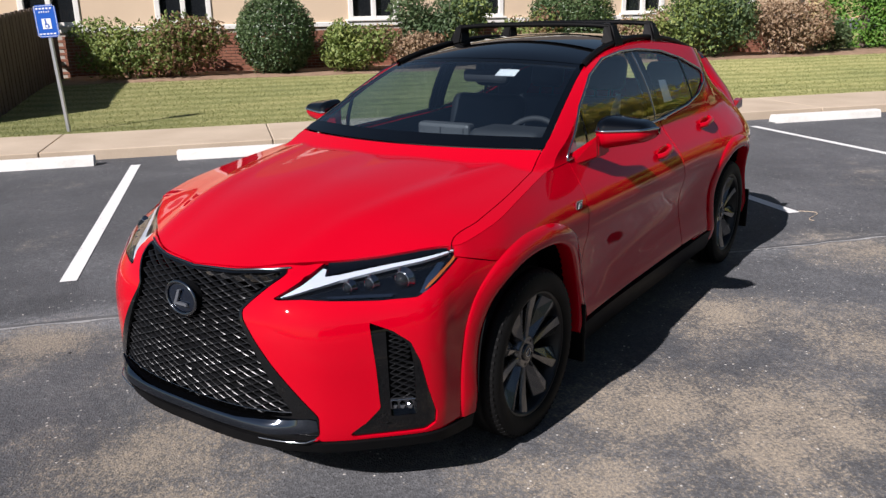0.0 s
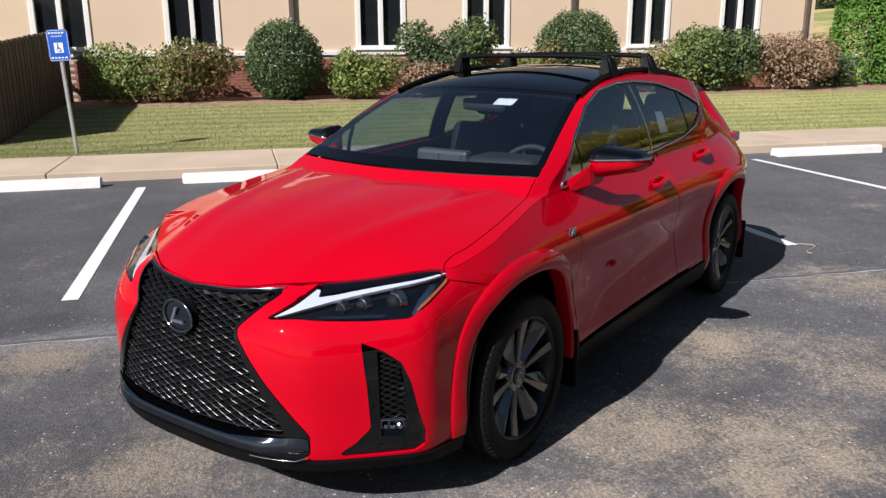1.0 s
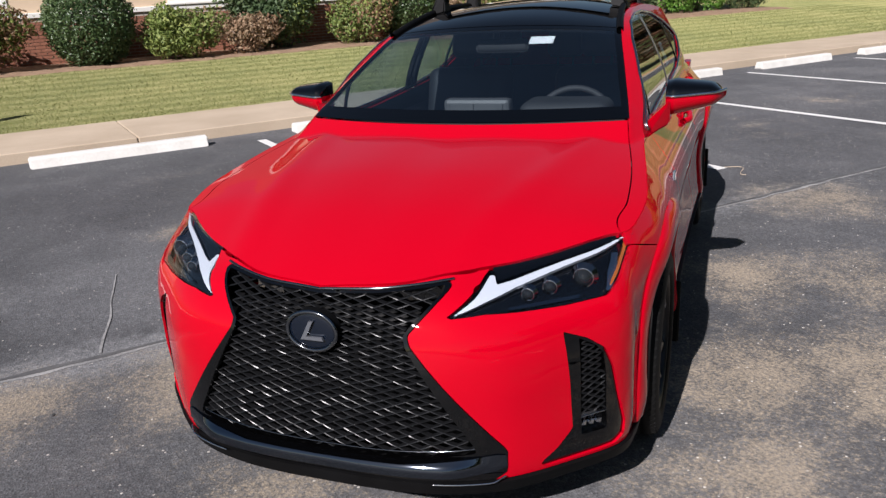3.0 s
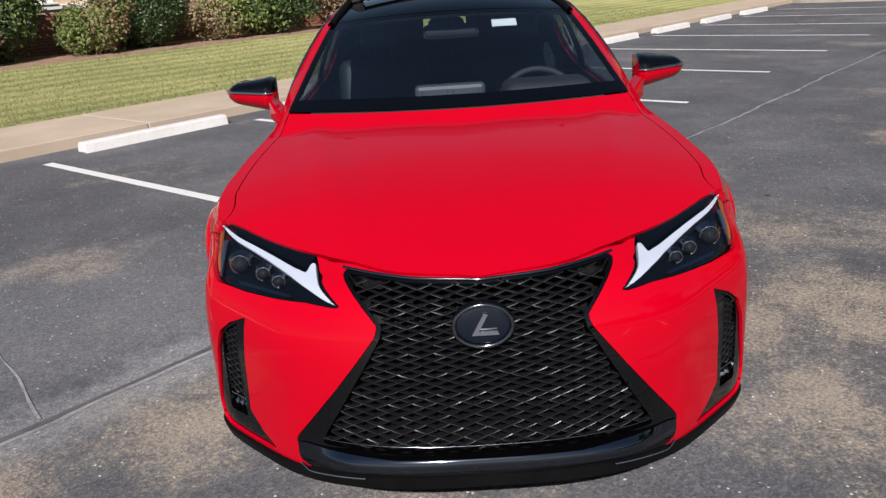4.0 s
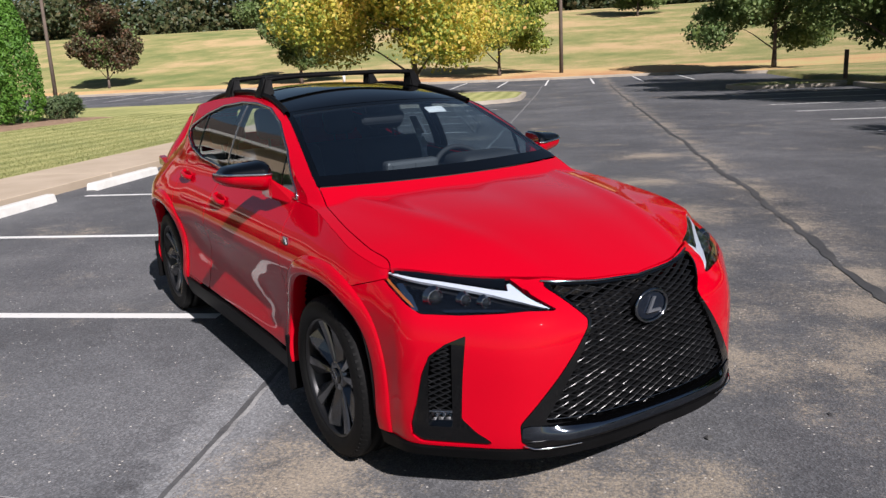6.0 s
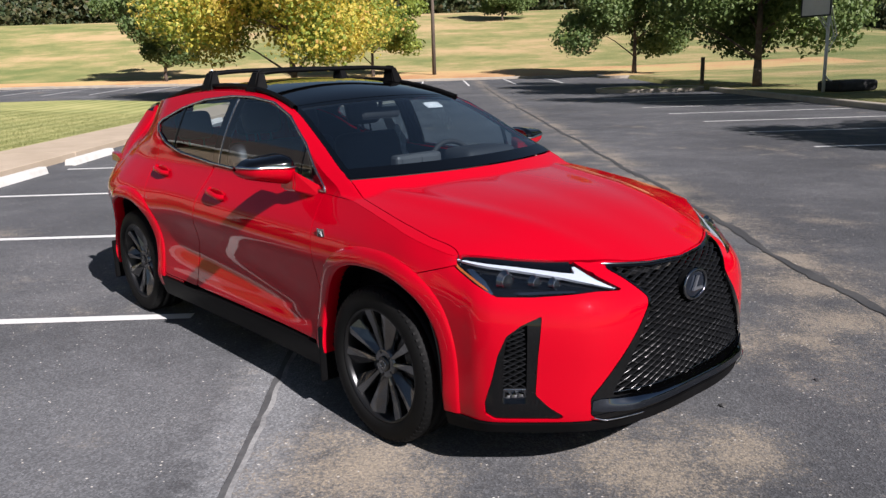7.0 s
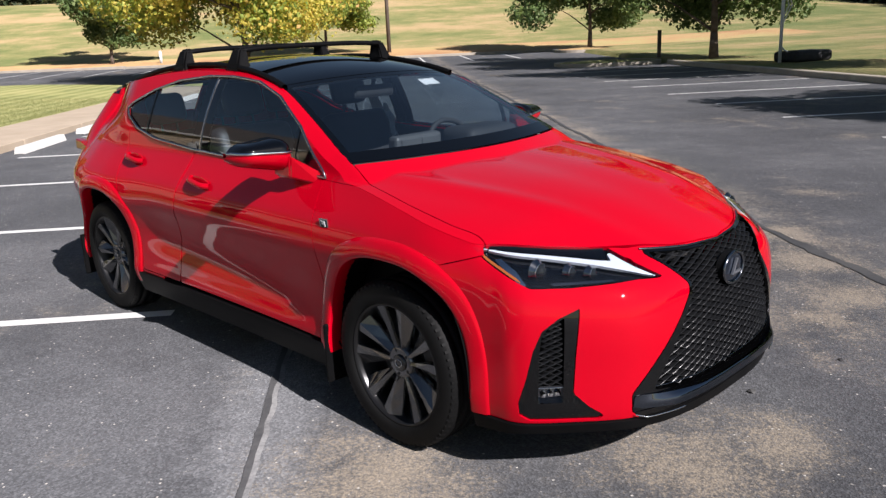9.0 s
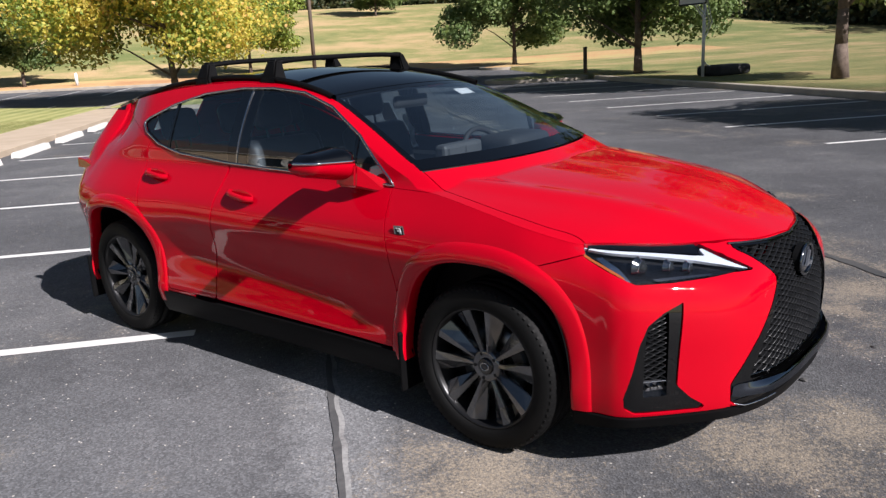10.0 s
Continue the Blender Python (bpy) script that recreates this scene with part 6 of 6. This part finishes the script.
def flank(y, z, off=0.0, sign=1):
    t = float(np.interp(y, PY[100:650], TT[100:650]))
    for _ in range(4):
        q = skin(np.array([t]), np.array([z]), off)[0]
        t += y - q[1]
    return Vector((sign * q[0], q[1], q[2]))


# wheel arch flares
def arch_place(y0, a, grow):
    """A place on the wheel opening's outline at an angle, widened by grow."""
    c, n = math.cos(a), math.sin(a)
    k = (abs(c) ** 2.5 + abs(n) ** 2.5) ** -0.4
    return y0 + (0.392 + grow) * k * c, WHEEL_Z + (0.432 + grow) * k * n


def flare(y0, sign, a0, a1, name="arch_flare"):
    prof = [(0.0, -0.055), (-0.003, 0.008), (0.002, 0.015), (0.012, 0.017), (0.060, 0.010), (0.072, 0.003), (0.078, -0.02)]
    vs, fs = [], []
    angs = np.linspace(radians(a0), radians(a1), 80)
    for a in angs:
        for g, o in prof:
            y, z = arch_place(y0, a, g)
            z = max(0.262, z)
            base = flank(y, min(z, 0.74), 0, 1).x
            top = flank(y, z, 0, 1).x
            base = base if g < 0.04 else 0.5 * base + 0.5 * top if g < 0.07 else top
            vs.append((sign * (max(base, 0.80) + o), y, z))
    m = len(prof)
    for i in range(len(angs) - 1):
        for j in range(m - 1):
            q = [i * m + j, i * m + j + 1, (i + 1) * m + j + 1, (i + 1) * m + j]
            fs.append(q if sign < 0 else q[::-1])
    return link_mesh(name, mesh_np(name, vs, fs), RED, car, "red wheel arch flare")


for sign in (1, -1):
    flare(-WHEEL_Y, sign, -6, 190)
    flare(WHEEL_Y, sign, -10, 190)
    for y0 in (-WHEEL_Y, WHEEL_Y):
        vs, fs = [], []
        angs = np.linspace(radians(0), radians(180), 40)
        for a in angs:
            for x in (0.865, 0.56):
                vs.append((sign * x, *arch_place(y0, a, 0.0)))
        fs = [[2 * i, 2 * i + 2, 2 * i + 3, 2 * i + 1] for i in range(len(angs) - 1)]
        link_mesh("wheel_housing", mesh_np("wheel_housing", vs, fs), MATT_BLACK, car, "black wheel housing")
    for y0, y1, z0 in ((-WHEEL_Y + 0.392, -WHEEL_Y + 0.425, 0.155), (WHEEL_Y + 0.392, WHEEL_Y + 0.425, 0.155)):
        bm = bmesh.new()
        box(bm, sign * 0.70 if sign > 0 else -0.905, 0.905 if sign > 0 else -0.70, y0, y1 - 0.012, z0, 0.42, 0.006)
        part("mud_flap", bm, MATT_BLACK, car, "black mud flap")


# wheels
def lathe(prof, n=64):
    """A ring body about the x axis from (x, r) places."""
    m = len(prof)
    vs = [(x, r * math.cos(a), r * math.sin(a)) for a in np.linspace(0, 2 * math.pi, n, endpoint=False) for x, r in prof]
    fs = [[i * m + j, i * m + j + 1, ((i + 1) % n) * m + j + 1, ((i + 1) % n) * m + j] for i in range(n) for j in range(m - 1)]
    return vs, fs


def build_wheel(name, m, label):
    """A wheel about x, its face towards +x."""
    w = thing(name, None, "", "")
    w.parent = car
    w["label"] = label
    w.matrix_basis = m
    R = WHEEL_R
    prof = [(-0.095, 0.246), (-0.112, 0.268), (-0.110, 0.305), (-0.098, R - 0.010), (-0.078, R - 0.002)]
    for gx in (-0.052, 0.0, 0.052):
        prof += [(gx - 0.006, R), (gx - 0.005, R - 0.007), (gx + 0.005, R - 0.007), (gx + 0.006, R)]
    prof += [(0.078, R - 0.002), (0.098, R - 0.010), (0.110, 0.305), (0.1125, 0.285), (0.112, 0.268), (0.106, 0.254), (0.095, 0.246)]
    vs, fs = lathe(prof, 96)
    tyre = link_mesh("tyre", mesh_np("tyre", vs, fs), RUBBER, w, "black rubber tyre")
    vs, fs = [], []
    for i in range(72):
        a = 2 * math.pi * i / 72
        for s in (-1, 1):
            n0 = len(vs)
            for x, r in ((s * 0.082, R - 0.0015), (s * 0.1035, R - 0.0125)):
                for da in (-0.016, 0.016):
                    vs.append((x, r * math.cos(a + da), r * math.sin(a + da)))
                    vs.append((x, (r - 0.012) * math.cos(a + da), (r - 0.012) * math.sin(a + da)))
            fs += [[n0, n0 + 2, n0 + 6, n0 + 4], [n0, n0 + 4, n0 + 5, n0 + 1], [n0 + 2, n0 + 3, n0 + 7, n0 + 6], [n0 + 4, n0 + 6, n0 + 7, n0 + 5]]
    tagged(link_mesh("tread", mesh_np("tread", vs, fs, True), RUBBER, tyre), kind="stuff")
    vs, fs = lathe([(0.094, 0.250), (0.100, 0.248), (0.099, 0.242), (0.086, 0.236), (0.02, 0.222), (-0.09, 0.222), (-0.098, 0.248)], 72)
    rim = link_mesh("rim", mesh_np("rim", vs, fs), RIM_DARK, w, "black alloy rim")
    bm = bmesh.new()
    rows = []
    for r, l, k, q, x in ((0.048, -0.018, -0.002, 0.012, 0.058), (0.095, -0.023, -0.002, 0.015, 0.063), (0.17, -0.046, -0.004, 0.024, 0.072), (0.244, -0.066, -0.008, 0.031, 0.086)):
        rows.append([bm.verts.new(c) for c in ((x - 0.044, l * 0.8, r), (x - 0.026, l, r), (x - 0.018, l + 0.003, r), (x + 0.006, k, r), (x + 0.001, q - 0.003, r), (x - 0.008, q, r), (x - 0.044, q * 0.8, r))])
    for c, d in zip(rows, rows[1:]):
        for j in range(6):
            bm.faces.new((c[j], c[j + 1], d[j + 1], d[j]))
    bm.faces.new(rows[0])
    bm.faces.new(rows[-1][::-1])
    bmesh.ops.recalc_face_normals(bm, faces=bm.faces)
    spoke_me = bpy.data.meshes.new("spoke")
    bm.to_mesh(spoke_me)
    flip = bm.copy()
    bmesh.ops.transform(flip, matrix=Matrix.Diagonal((1, -1, 1, 1)), verts=flip.verts)
    bmesh.ops.reverse_faces(flip, faces=flip.faces)
    spoke_b = bpy.data.meshes.new("spoke")
    flip.to_mesh(spoke_b)
    bm.free()
    flip.free()
    spoke_me.materials.append(RIM)
    spoke_b.materials.append(RIM)
    for i in range(5):
        for da, me in ((15, spoke_me), (-15, spoke_b)):
            s = new("spoke", me)
            s.parent = w
            s.matrix_basis = pose(0, 0, 0, 72 * i + da)
    vs, fs = lathe([(0.030, 0.070), (0.060, 0.066), (0.066, 0.058), (0.062, 0.034), (0.060, 0.0005)], 40)
    hub = link_mesh("hub", mesh_np("hub", vs, fs), RIM, w)
    vs, fs = lathe([(0.060, 0.034), (0.069, 0.033), (0.071, 0.028), (0.071, 0.0005)], 32)
    link_mesh("centre_cap", mesh_np("centre_cap", vs, fs), GLOSS_BLACK, hub, "black centre cap")
    ribbon("cap_badge", [(0.0725, 0.019 * math.cos(q), 0.015 * math.sin(q)) for q in np.linspace(0, 6.283, 24, endpoint=False)], 0.003, 0, CHROME, hub, "", True)
    for i in range(5):
        bm = bmesh.new()
        q = radians(72 * i + 36)
        rod(bm, (0.045, 0.052 * math.cos(q), 0.052 * math.sin(q)), (0.066, 0.052 * math.cos(q), 0.052 * math.sin(q)), 0.009, 0.008, 6)
        part("lug_nut", bm, RIM_DARK, hub)
    vs, fs = lathe([(-0.004, 0.07), (0.012, 0.072), (0.012, 0.158), (-0.012, 0.158), (-0.012, 0.07)], 48)
    link_mesh("brake_disc", mesh_np("brake_disc", vs, fs), STEEL, w, "steel brake disc")
    bm = bmesh.new()
    box(bm, -0.03, 0.035, -0.055, 0.055, 0.105, 0.175, 0.012, m=pose(0, 0, 0, -70))
    part("brake_caliper", bm, RIM_DARK, w)
    vs, fs = lathe([(-0.05, 0.0005), (-0.05, 0.20)], 32)
    link_mesh("back_plate", mesh_np("back_plate", vs, fs), MATT_BLACK, w)
    return w


WHEEL_LABEL = "dark grey twin-spoke alloy wheel with black tyre"
wheel = build_wheel("wheel", pose(0.776, -WHEEL_Y, WHEEL_Z, 0, 0, 0) @ pose(0, 0, 0, 10), WHEEL_LABEL)


def wheel_copy(m):
    made = copy_thing(wheel, m)
    made.parent = car
    return made


wheel_copy(pose(0.776, WHEEL_Y, WHEEL_Z, 24))
wheel_copy(pose(-0.776, -WHEEL_Y, WHEEL_Z, 0, 0, 180) @ pose(0, 0, 0, 4))
wheel_copy(pose(-0.776, WHEEL_Y, WHEEL_Z, 0, 0, 180) @ pose(0, 0, 0, 31))


# door mirrors, handles, badges
def mirror(sign):
    """A wedge-shaped housing: black cap over a chrome line and a red lower shell on a stalk."""
    body = thing("door_mirror", None)
    body.parent = car
    body["label"] = "door mirror with gloss black top, chrome line and red underside"

    def section(k):
        x = 0.795 + 0.232 * k
        end = max(0.0, (k - 0.72) / 0.28)
        start = max(0.0, (0.12 - k) / 0.12)
        top = 1.176 - 0.028 * k - 0.045 * end ** 2.2 - 0.012 * start
        mid = 1.112 + 0.012 * k
        low = 1.018 + 0.052 * k + 0.025 * end ** 2
        back = -0.500 + 0.035 * k
        front = back - (0.150 - 0.045 * k) * (1 - 0.72 * end ** 2.4) * (1 - 0.15 * start)
        return x, top, mid, low, front, back

    def shell(name, up, mat, label):
        vs, fs, rows, cols = [], [], 20, 12
        for i in range(rows + 1):
            x, top, mid, low, front, back = section(i / rows)
            for j in range(cols + 1):
                a = math.pi / 2 * j / cols
                y = back + (front - back) * math.sin(a) ** 0.72
                z = mid + ((top - mid) if up else (low - mid)) * math.cos(a) ** 0.8
                vs.append((sign * x, y, z))
        m = cols + 1
        for i in range(rows):
            for j in range(cols):
                q = [i * m + j, i * m + j + 1, (i + 1) * m + j + 1, (i + 1) * m + j]
                fs.append(q if (sign > 0) == up else q[::-1])
        for i in (0, rows):
            c = len(vs)
            x, top, mid, low, front, back = section(i / rows)
            vs.append((sign * x, back, mid))
            fs += [[c, i * m + j, i * m + j + 1] for j in range(cols)]
        return link_mesh(name, mesh_np(name, vs, fs), mat, body, label)

    shell("cap", True, GLOSS_BLACK, "gloss black cap")
    shell("lower_shell", False, RED, "red lower shell")
    line = []
    for k in np.linspace(0, 1, 24):
        x, top, mid, low, front, back = section(k)
        line.append((sign * x, front - 0.002, mid))
    ribbon("chrome_line", line, 0.012, 0, CHROME, body, "thin chrome line")
    bm = bmesh.new()
    q = [section(0.04), section(0.35), section(0.7), section(0.96)]
    bm.faces.new([bm.verts.new((sign * c[0], c[5] + 0.001, c[1] - 0.006)) for c in q] + [bm.verts.new((sign * c[0], c[5] + 0.001, c[3] + 0.006)) for c in q[::-1]])
    part("mirror_glass", bm, CHROME, body)
    bm = bmesh.new()
    a = [bm.verts.new((sign * x, y, z)) for x, y, z in ((0.815, -0.515, 1.100), (0.815, -0.648, 1.100), (0.815, -0.635, 1.000), (0.815, -0.515, 1.000))]
    b = [bm.verts.new((sign * x, y, z)) for x, y, z in ((0.722, -0.62, 1.025), (0.722, -0.765, 1.015), (0.738, -0.76, 0.965), (0.738, -0.62, 0.970))]
    bm.faces.new(a)
    bm.faces.new(b[::-1])
    for i in range(4):
        bm.faces.new((a[i], b[i], b[(i + 1) % 4], a[(i + 1) % 4]))
    bmesh.ops.bevel(bm, geom=bm.edges[:], offset=0.008, segments=2, affect="EDGES")
    part("stalk", bm, RED, body, "red stalk")
    return body


for sign in (1, -1):
    mirror(sign)
    for y, z in ((0.17, 0.905), (0.96, 0.965)):
        pts = []
        for k in np.linspace(-1, 1, 13):
            q = flank(y + 0.105 * k, z + 0.012 * k, 0.032 * (1 - k ** 4) + 0.002, sign)
            pts.append(q)
        h = ribbon("door_handle", pts, 0.032, 0, RED, car, "red door handle")
        c = flank(y, z - 0.006, -0.002, sign)
        bm = bmesh.new()
        bmesh.ops.create_uvsphere(bm, u_segments=20, v_segments=10, radius=1, matrix=Matrix.Translation(c) @ Matrix.Diagonal((0.007, 0.095, 0.040, 1)))
        part("cup", bm, RED, h, "", True)
    c = flank(-0.925, 0.848, 0.003, sign)
    bm = bmesh.new()
    prism(bm, [(-0.030, -0.020), (0.026, -0.022), (0.032, 0.020), (-0.022, 0.022)], 0.006, Matrix.Translation(c) @ pose(0, 0, 0, 0, 0, 90) @ pose(0, 0, 0))
    badge = part("fender_badge", bm, CHROME, car, "small chrome and black fender badge")
    bm = bmesh.new()
    prism(bm, [(-0.022, -0.014), (0.018, -0.016), (0.024, 0.014), (-0.016, 0.016)], 0.008, Matrix.Translation(c + Vector((sign * 0.001, 0, 0))) @ pose(0, 0, 0, 0, 0, 90))
    part("badge_field", bm, GLOSS_BLACK, badge)
    bm = bmesh.new()
    prism(bm, [(-0.014, -0.010), (-0.006, -0.010), (-0.004, -0.002), (0.008, -0.002), (0.010, 0.004), (-0.002, 0.004), (0.0, 0.008), (0.016, 0.008), (0.017, 0.012), (-0.008, 0.012)], 0.010, Matrix.Translation(c + Vector((sign * 0.0015, 0, 0))) @ pose(0, 0, 0, 0, 0, 90))
    part("badge_mark", bm, SIGN_WHITE, badge)

# roof rails and cross bars
for sign in (1, -1):
    pts = [(sign * float(GLASS_X(y) - 0.004), y, float(top_z(GLASS_X(y), y)) + 0.012 * math.sin(math.pi * (y + 0.3) / 2.0) + 0.006) for y in np.linspace(-0.27, 1.65, 40)]
    ribbon("roof_rail", pts, 0.031, 0, MATT_BLACK, car, "black roof rail")
for y in (0.25, 0.83):
    bm = bmesh.new()
    zt = float(top_z(0.48, y))
    n = 25
    ring = []
    for i in range(n):
        x = -0.475 + 0.95 * i / (n - 1)
        z = zt + 0.104 - 0.014 * (abs(x) / 0.48) ** 4
        ring.append([bm.verts.new((x, y + dy, z + dz)) for dy, dz in ((-0.040, 0), (-0.022, 0.013), (0.012, 0.014), (0.042, 0.002), (0.012, -0.013), (-0.022, -0.013))])
    for a, b in zip(ring, ring[1:]):
        for j in range(6):
            bm.faces.new((a[j], a[(j + 1) % 6], b[(j + 1) % 6], b[j]))
    bm.faces.new(ring[0])
    bm.faces.new(ring[-1][::-1])
    bar_ob = part("roof_bar", bm, MATT_BLACK, car, "black roof cross bar", True)
    for sign in (1, -1):
        bm = bmesh.new()
        prism(bm, [(0.440, 0.004), (0.530, -0.016), (0.522, 0.020), (0.488, 0.106), (0.440, 0.113), (0.441, 0.096), (0.462, 0.078)], 0.13)
        for v in bm.verts:
            v.co.y *= 1 - 0.56 * max(0, v.co.z) / 0.12
            v.co += Vector((0, y, zt))
        bmesh.ops.bevel(bm, geom=bm.edges[:], offset=0.010, segments=2, affect="EDGES")
        if sign < 0:
            bmesh.ops.transform(bm, matrix=Matrix.Diagonal((-1, 1, 1, 1)), verts=bm.verts)
        part("bar_foot", bm, MATT_BLACK, bar_ob, "black clamp foot")
# tail fins and rear panel
for sign in (1, -1):
    bm = bmesh.new()
    prism(bm, [(1.70, 0.93), (1.97, 0.945), (1.96, 1.01), (1.87, 1.0), (1.77, 0.965)], 0.05, pose(sign * 0.725, 0, 0, 0, 0, 90) @ Matrix.Diagonal((1, 1, 1, 1)))
    bmesh.ops.bevel(bm, geom=bm.edges[:], offset=0.006, segments=1, affect="EDGES")
    part("tail_lamp", bm, TAIL_RED, car, "red tail lamp fin")
for s0 in (1, -1):
    sh = skin_sheet(T_BACK + 0.10, ROUND - 0.001, 0.22, 1.12, 0.03)
    panel("tailgate", cut(sh, under_top(0.0), lambda v: v[:, 1] - 1.8), RED, car, 0.0, 0.01, mirror=s0 < 0)

# cabin
bm = bmesh.new()
box(bm, -0.72, 0.72, -1.0, 1.75, 0.30, 0.36)
part("cabin_floor", bm, CABIN, car)
bm = bmesh.new()
box(bm, -0.70, 0.70, -1.75, -0.95, 0.30, 0.86)
part("bulkhead", bm, MATT_BLACK, car)
for x0, x1 in ((-0.735, -0.69), (0.69, 0.735)):
    bm = bmesh.new()
    box(bm, x0, x1, -0.75, 1.1, 0.36, 0.93, 0.02)
    part("door_lining", bm, CABIN, car)
bm = bmesh.new()
vs = box(bm, -0.66, 0.66, -1.00, -0.56, 0.62, 1.03, 0.05, seg=3)
part("dashboard", bm, CABIN, car, "dark dashboard", True)
bm = bmesh.new()
box(bm, 0.20, 0.58, -0.76, -0.52, 0.97, 1.105, 0.045, seg=3)
part("instrument_hood", bm, CABIN, car, "", True)
bm = bmesh.new()
box(bm, -0.18, 0.13, -0.62, -0.55, 0.99, 1.10, 0.018, seg=2)
scr = part("display", bm, CABIN_GREY, car, "grey back of the centre display")
for a, b in ((-0.15, -0.035), (-0.015, 0.10)):
    bm = bmesh.new()
    box(bm, a, b, -0.626, -0.619, 1.035, 1.082, 0.003)
    part("vent_panel", bm, CABIN_GREY, scr)
sw = [Vector((0.38 + 0.185 * math.cos(a), -0.46 + 0.07 * math.sin(a), 0.945 + 0.172 * math.sin(a))) for a in np.linspace(0, 6.283, 40, endpoint=False)]
swheel = ribbon("steering_wheel", sw, 0.03, 0, CABIN, car, "black steering wheel", True)
bm = bmesh.new()
bmesh.ops.create_uvsphere(bm, u_segments=20, v_segments=10, radius=1, matrix=Matrix.Translation((0.38, -0.475, 0.945)) @ Matrix.Diagonal((0.09, 0.035, 0.065, 1)))
rod(bm, (0.21, -0.462, 0.95), (0.55, -0.462, 0.95), 0.016)
rod(bm, (0.38, -0.51, 0.78), (0.38, -0.475, 0.93), 0.02)
part("wheel_boss", bm, CABIN, swheel, "", True)


def seat(name, x, y, w, top):
    st = thing(name, None)
    st.parent = car
    st["label"] = "black leather seat"
    bm = bmesh.new()
    box(bm, x - w, x + w, y - 0.27, y + 0.25, 0.42, 0.62, 0.06, seg=3)
    part("cushion", bm, SEAT, st, "", True)
    bm = bmesh.new()
    box(bm, x - w, x + w, -0.07, 0.07, 0.0, top, 0.06, seg=3, m=Matrix.Translation((0, y + 0.24, 0.56)) @ pose(0, 0, 0, -16))
    part("backrest", bm, SEAT, st, "", True)
    n = 1 if w < 0.4 else 3
    for i in range(n):
        xx = x if n == 1 else x + (i - 1) * 0.42
        bm = bmesh.new()
        box(bm, xx - 0.12, xx + 0.12, -0.05, 0.05, top + 0.05, top + 0.24, 0.045, seg=3, m=Matrix.Translation((0, y + 0.24, 0.56)) @ pose(0, 0, 0, -16))
        for dx in (-0.05, 0.05):
            rod(bm, (xx + dx, y + 0.25 + 0.286 * (top - 0.02), 0.56 + top - 0.06), (xx + dx, y + 0.26 + 0.286 * (top + 0.05), 0.56 + top + 0.08), 0.007)
        part("headrest", bm, SEAT, st, "", True)


seat("front_seat", 0.37, 0.0, 0.25, 0.60)
seat("front_seat", -0.37, 0.0, 0.25, 0.60)
seat("rear_seat", 0.0, 0.85, 0.63, 0.52)
bm = bmesh.new()
box(bm, -0.13, 0.13, -0.27, -0.24, 1.27, 1.335, 0.02, seg=2)
rod(bm, (0, -0.25, 1.33), (0, -0.27, 1.40), 0.012)
part("inner_mirror", bm, CABIN, car, "inner rear-view mirror", True)
sc = Vector((0.235, -0.43, 0))
sc.z = float(top_z(sc.x, sc.y)) - 0.008
bm = bmesh.new()
box(bm, -0.055, 0.055, -0.03, 0.03, -0.001, 0.001, m=Matrix.Translation(sc) @ pose(0, 0, 0, 26))
part("windscreen_sticker", bm, PAPER, car, "white paper sticker behind the windscreen")
p0, p1 = flank(0.50, 1.12, -0.014, 1), flank(0.62, 1.12, -0.014, 1)
q0, q1 = flank(0.52, 1.24, -0.014, 1), flank(0.62, 1.235, -0.014, 1)
me = mesh_np("window_sticker", [p0, p1, q1, q0], [[0, 1, 2, 3]], True)
link_mesh("window_sticker", me, PAPER, car, "white printed sheet behind the side window")

# crumpled white wrap left at the driver's seat
bm = bmesh.new()
rows = []
for i in range(9):
    k = i / 8
    rows.append([bm.verts.new((0.505 + 0.028 * j * (1 - 0.4 * k) + 0.006 * math.sin(7 * k + 2 * j), 0.20 + 0.07 * k + 0.012 * math.sin(9 * k + 3 * j), 0.98 + 0.20 * k)) for j in range(3)])
for a, b in zip(rows, rows[1:]):
    for j in range(2):
        bm.faces.new((a[j], a[j + 1], b[j + 1], b[j]))
bmesh.ops.solidify(bm, geom=bm.faces[:], thickness=0.004)
part("seat_wrap", bm, PAPER, car, "crumpled white plastic wrap on a seat")
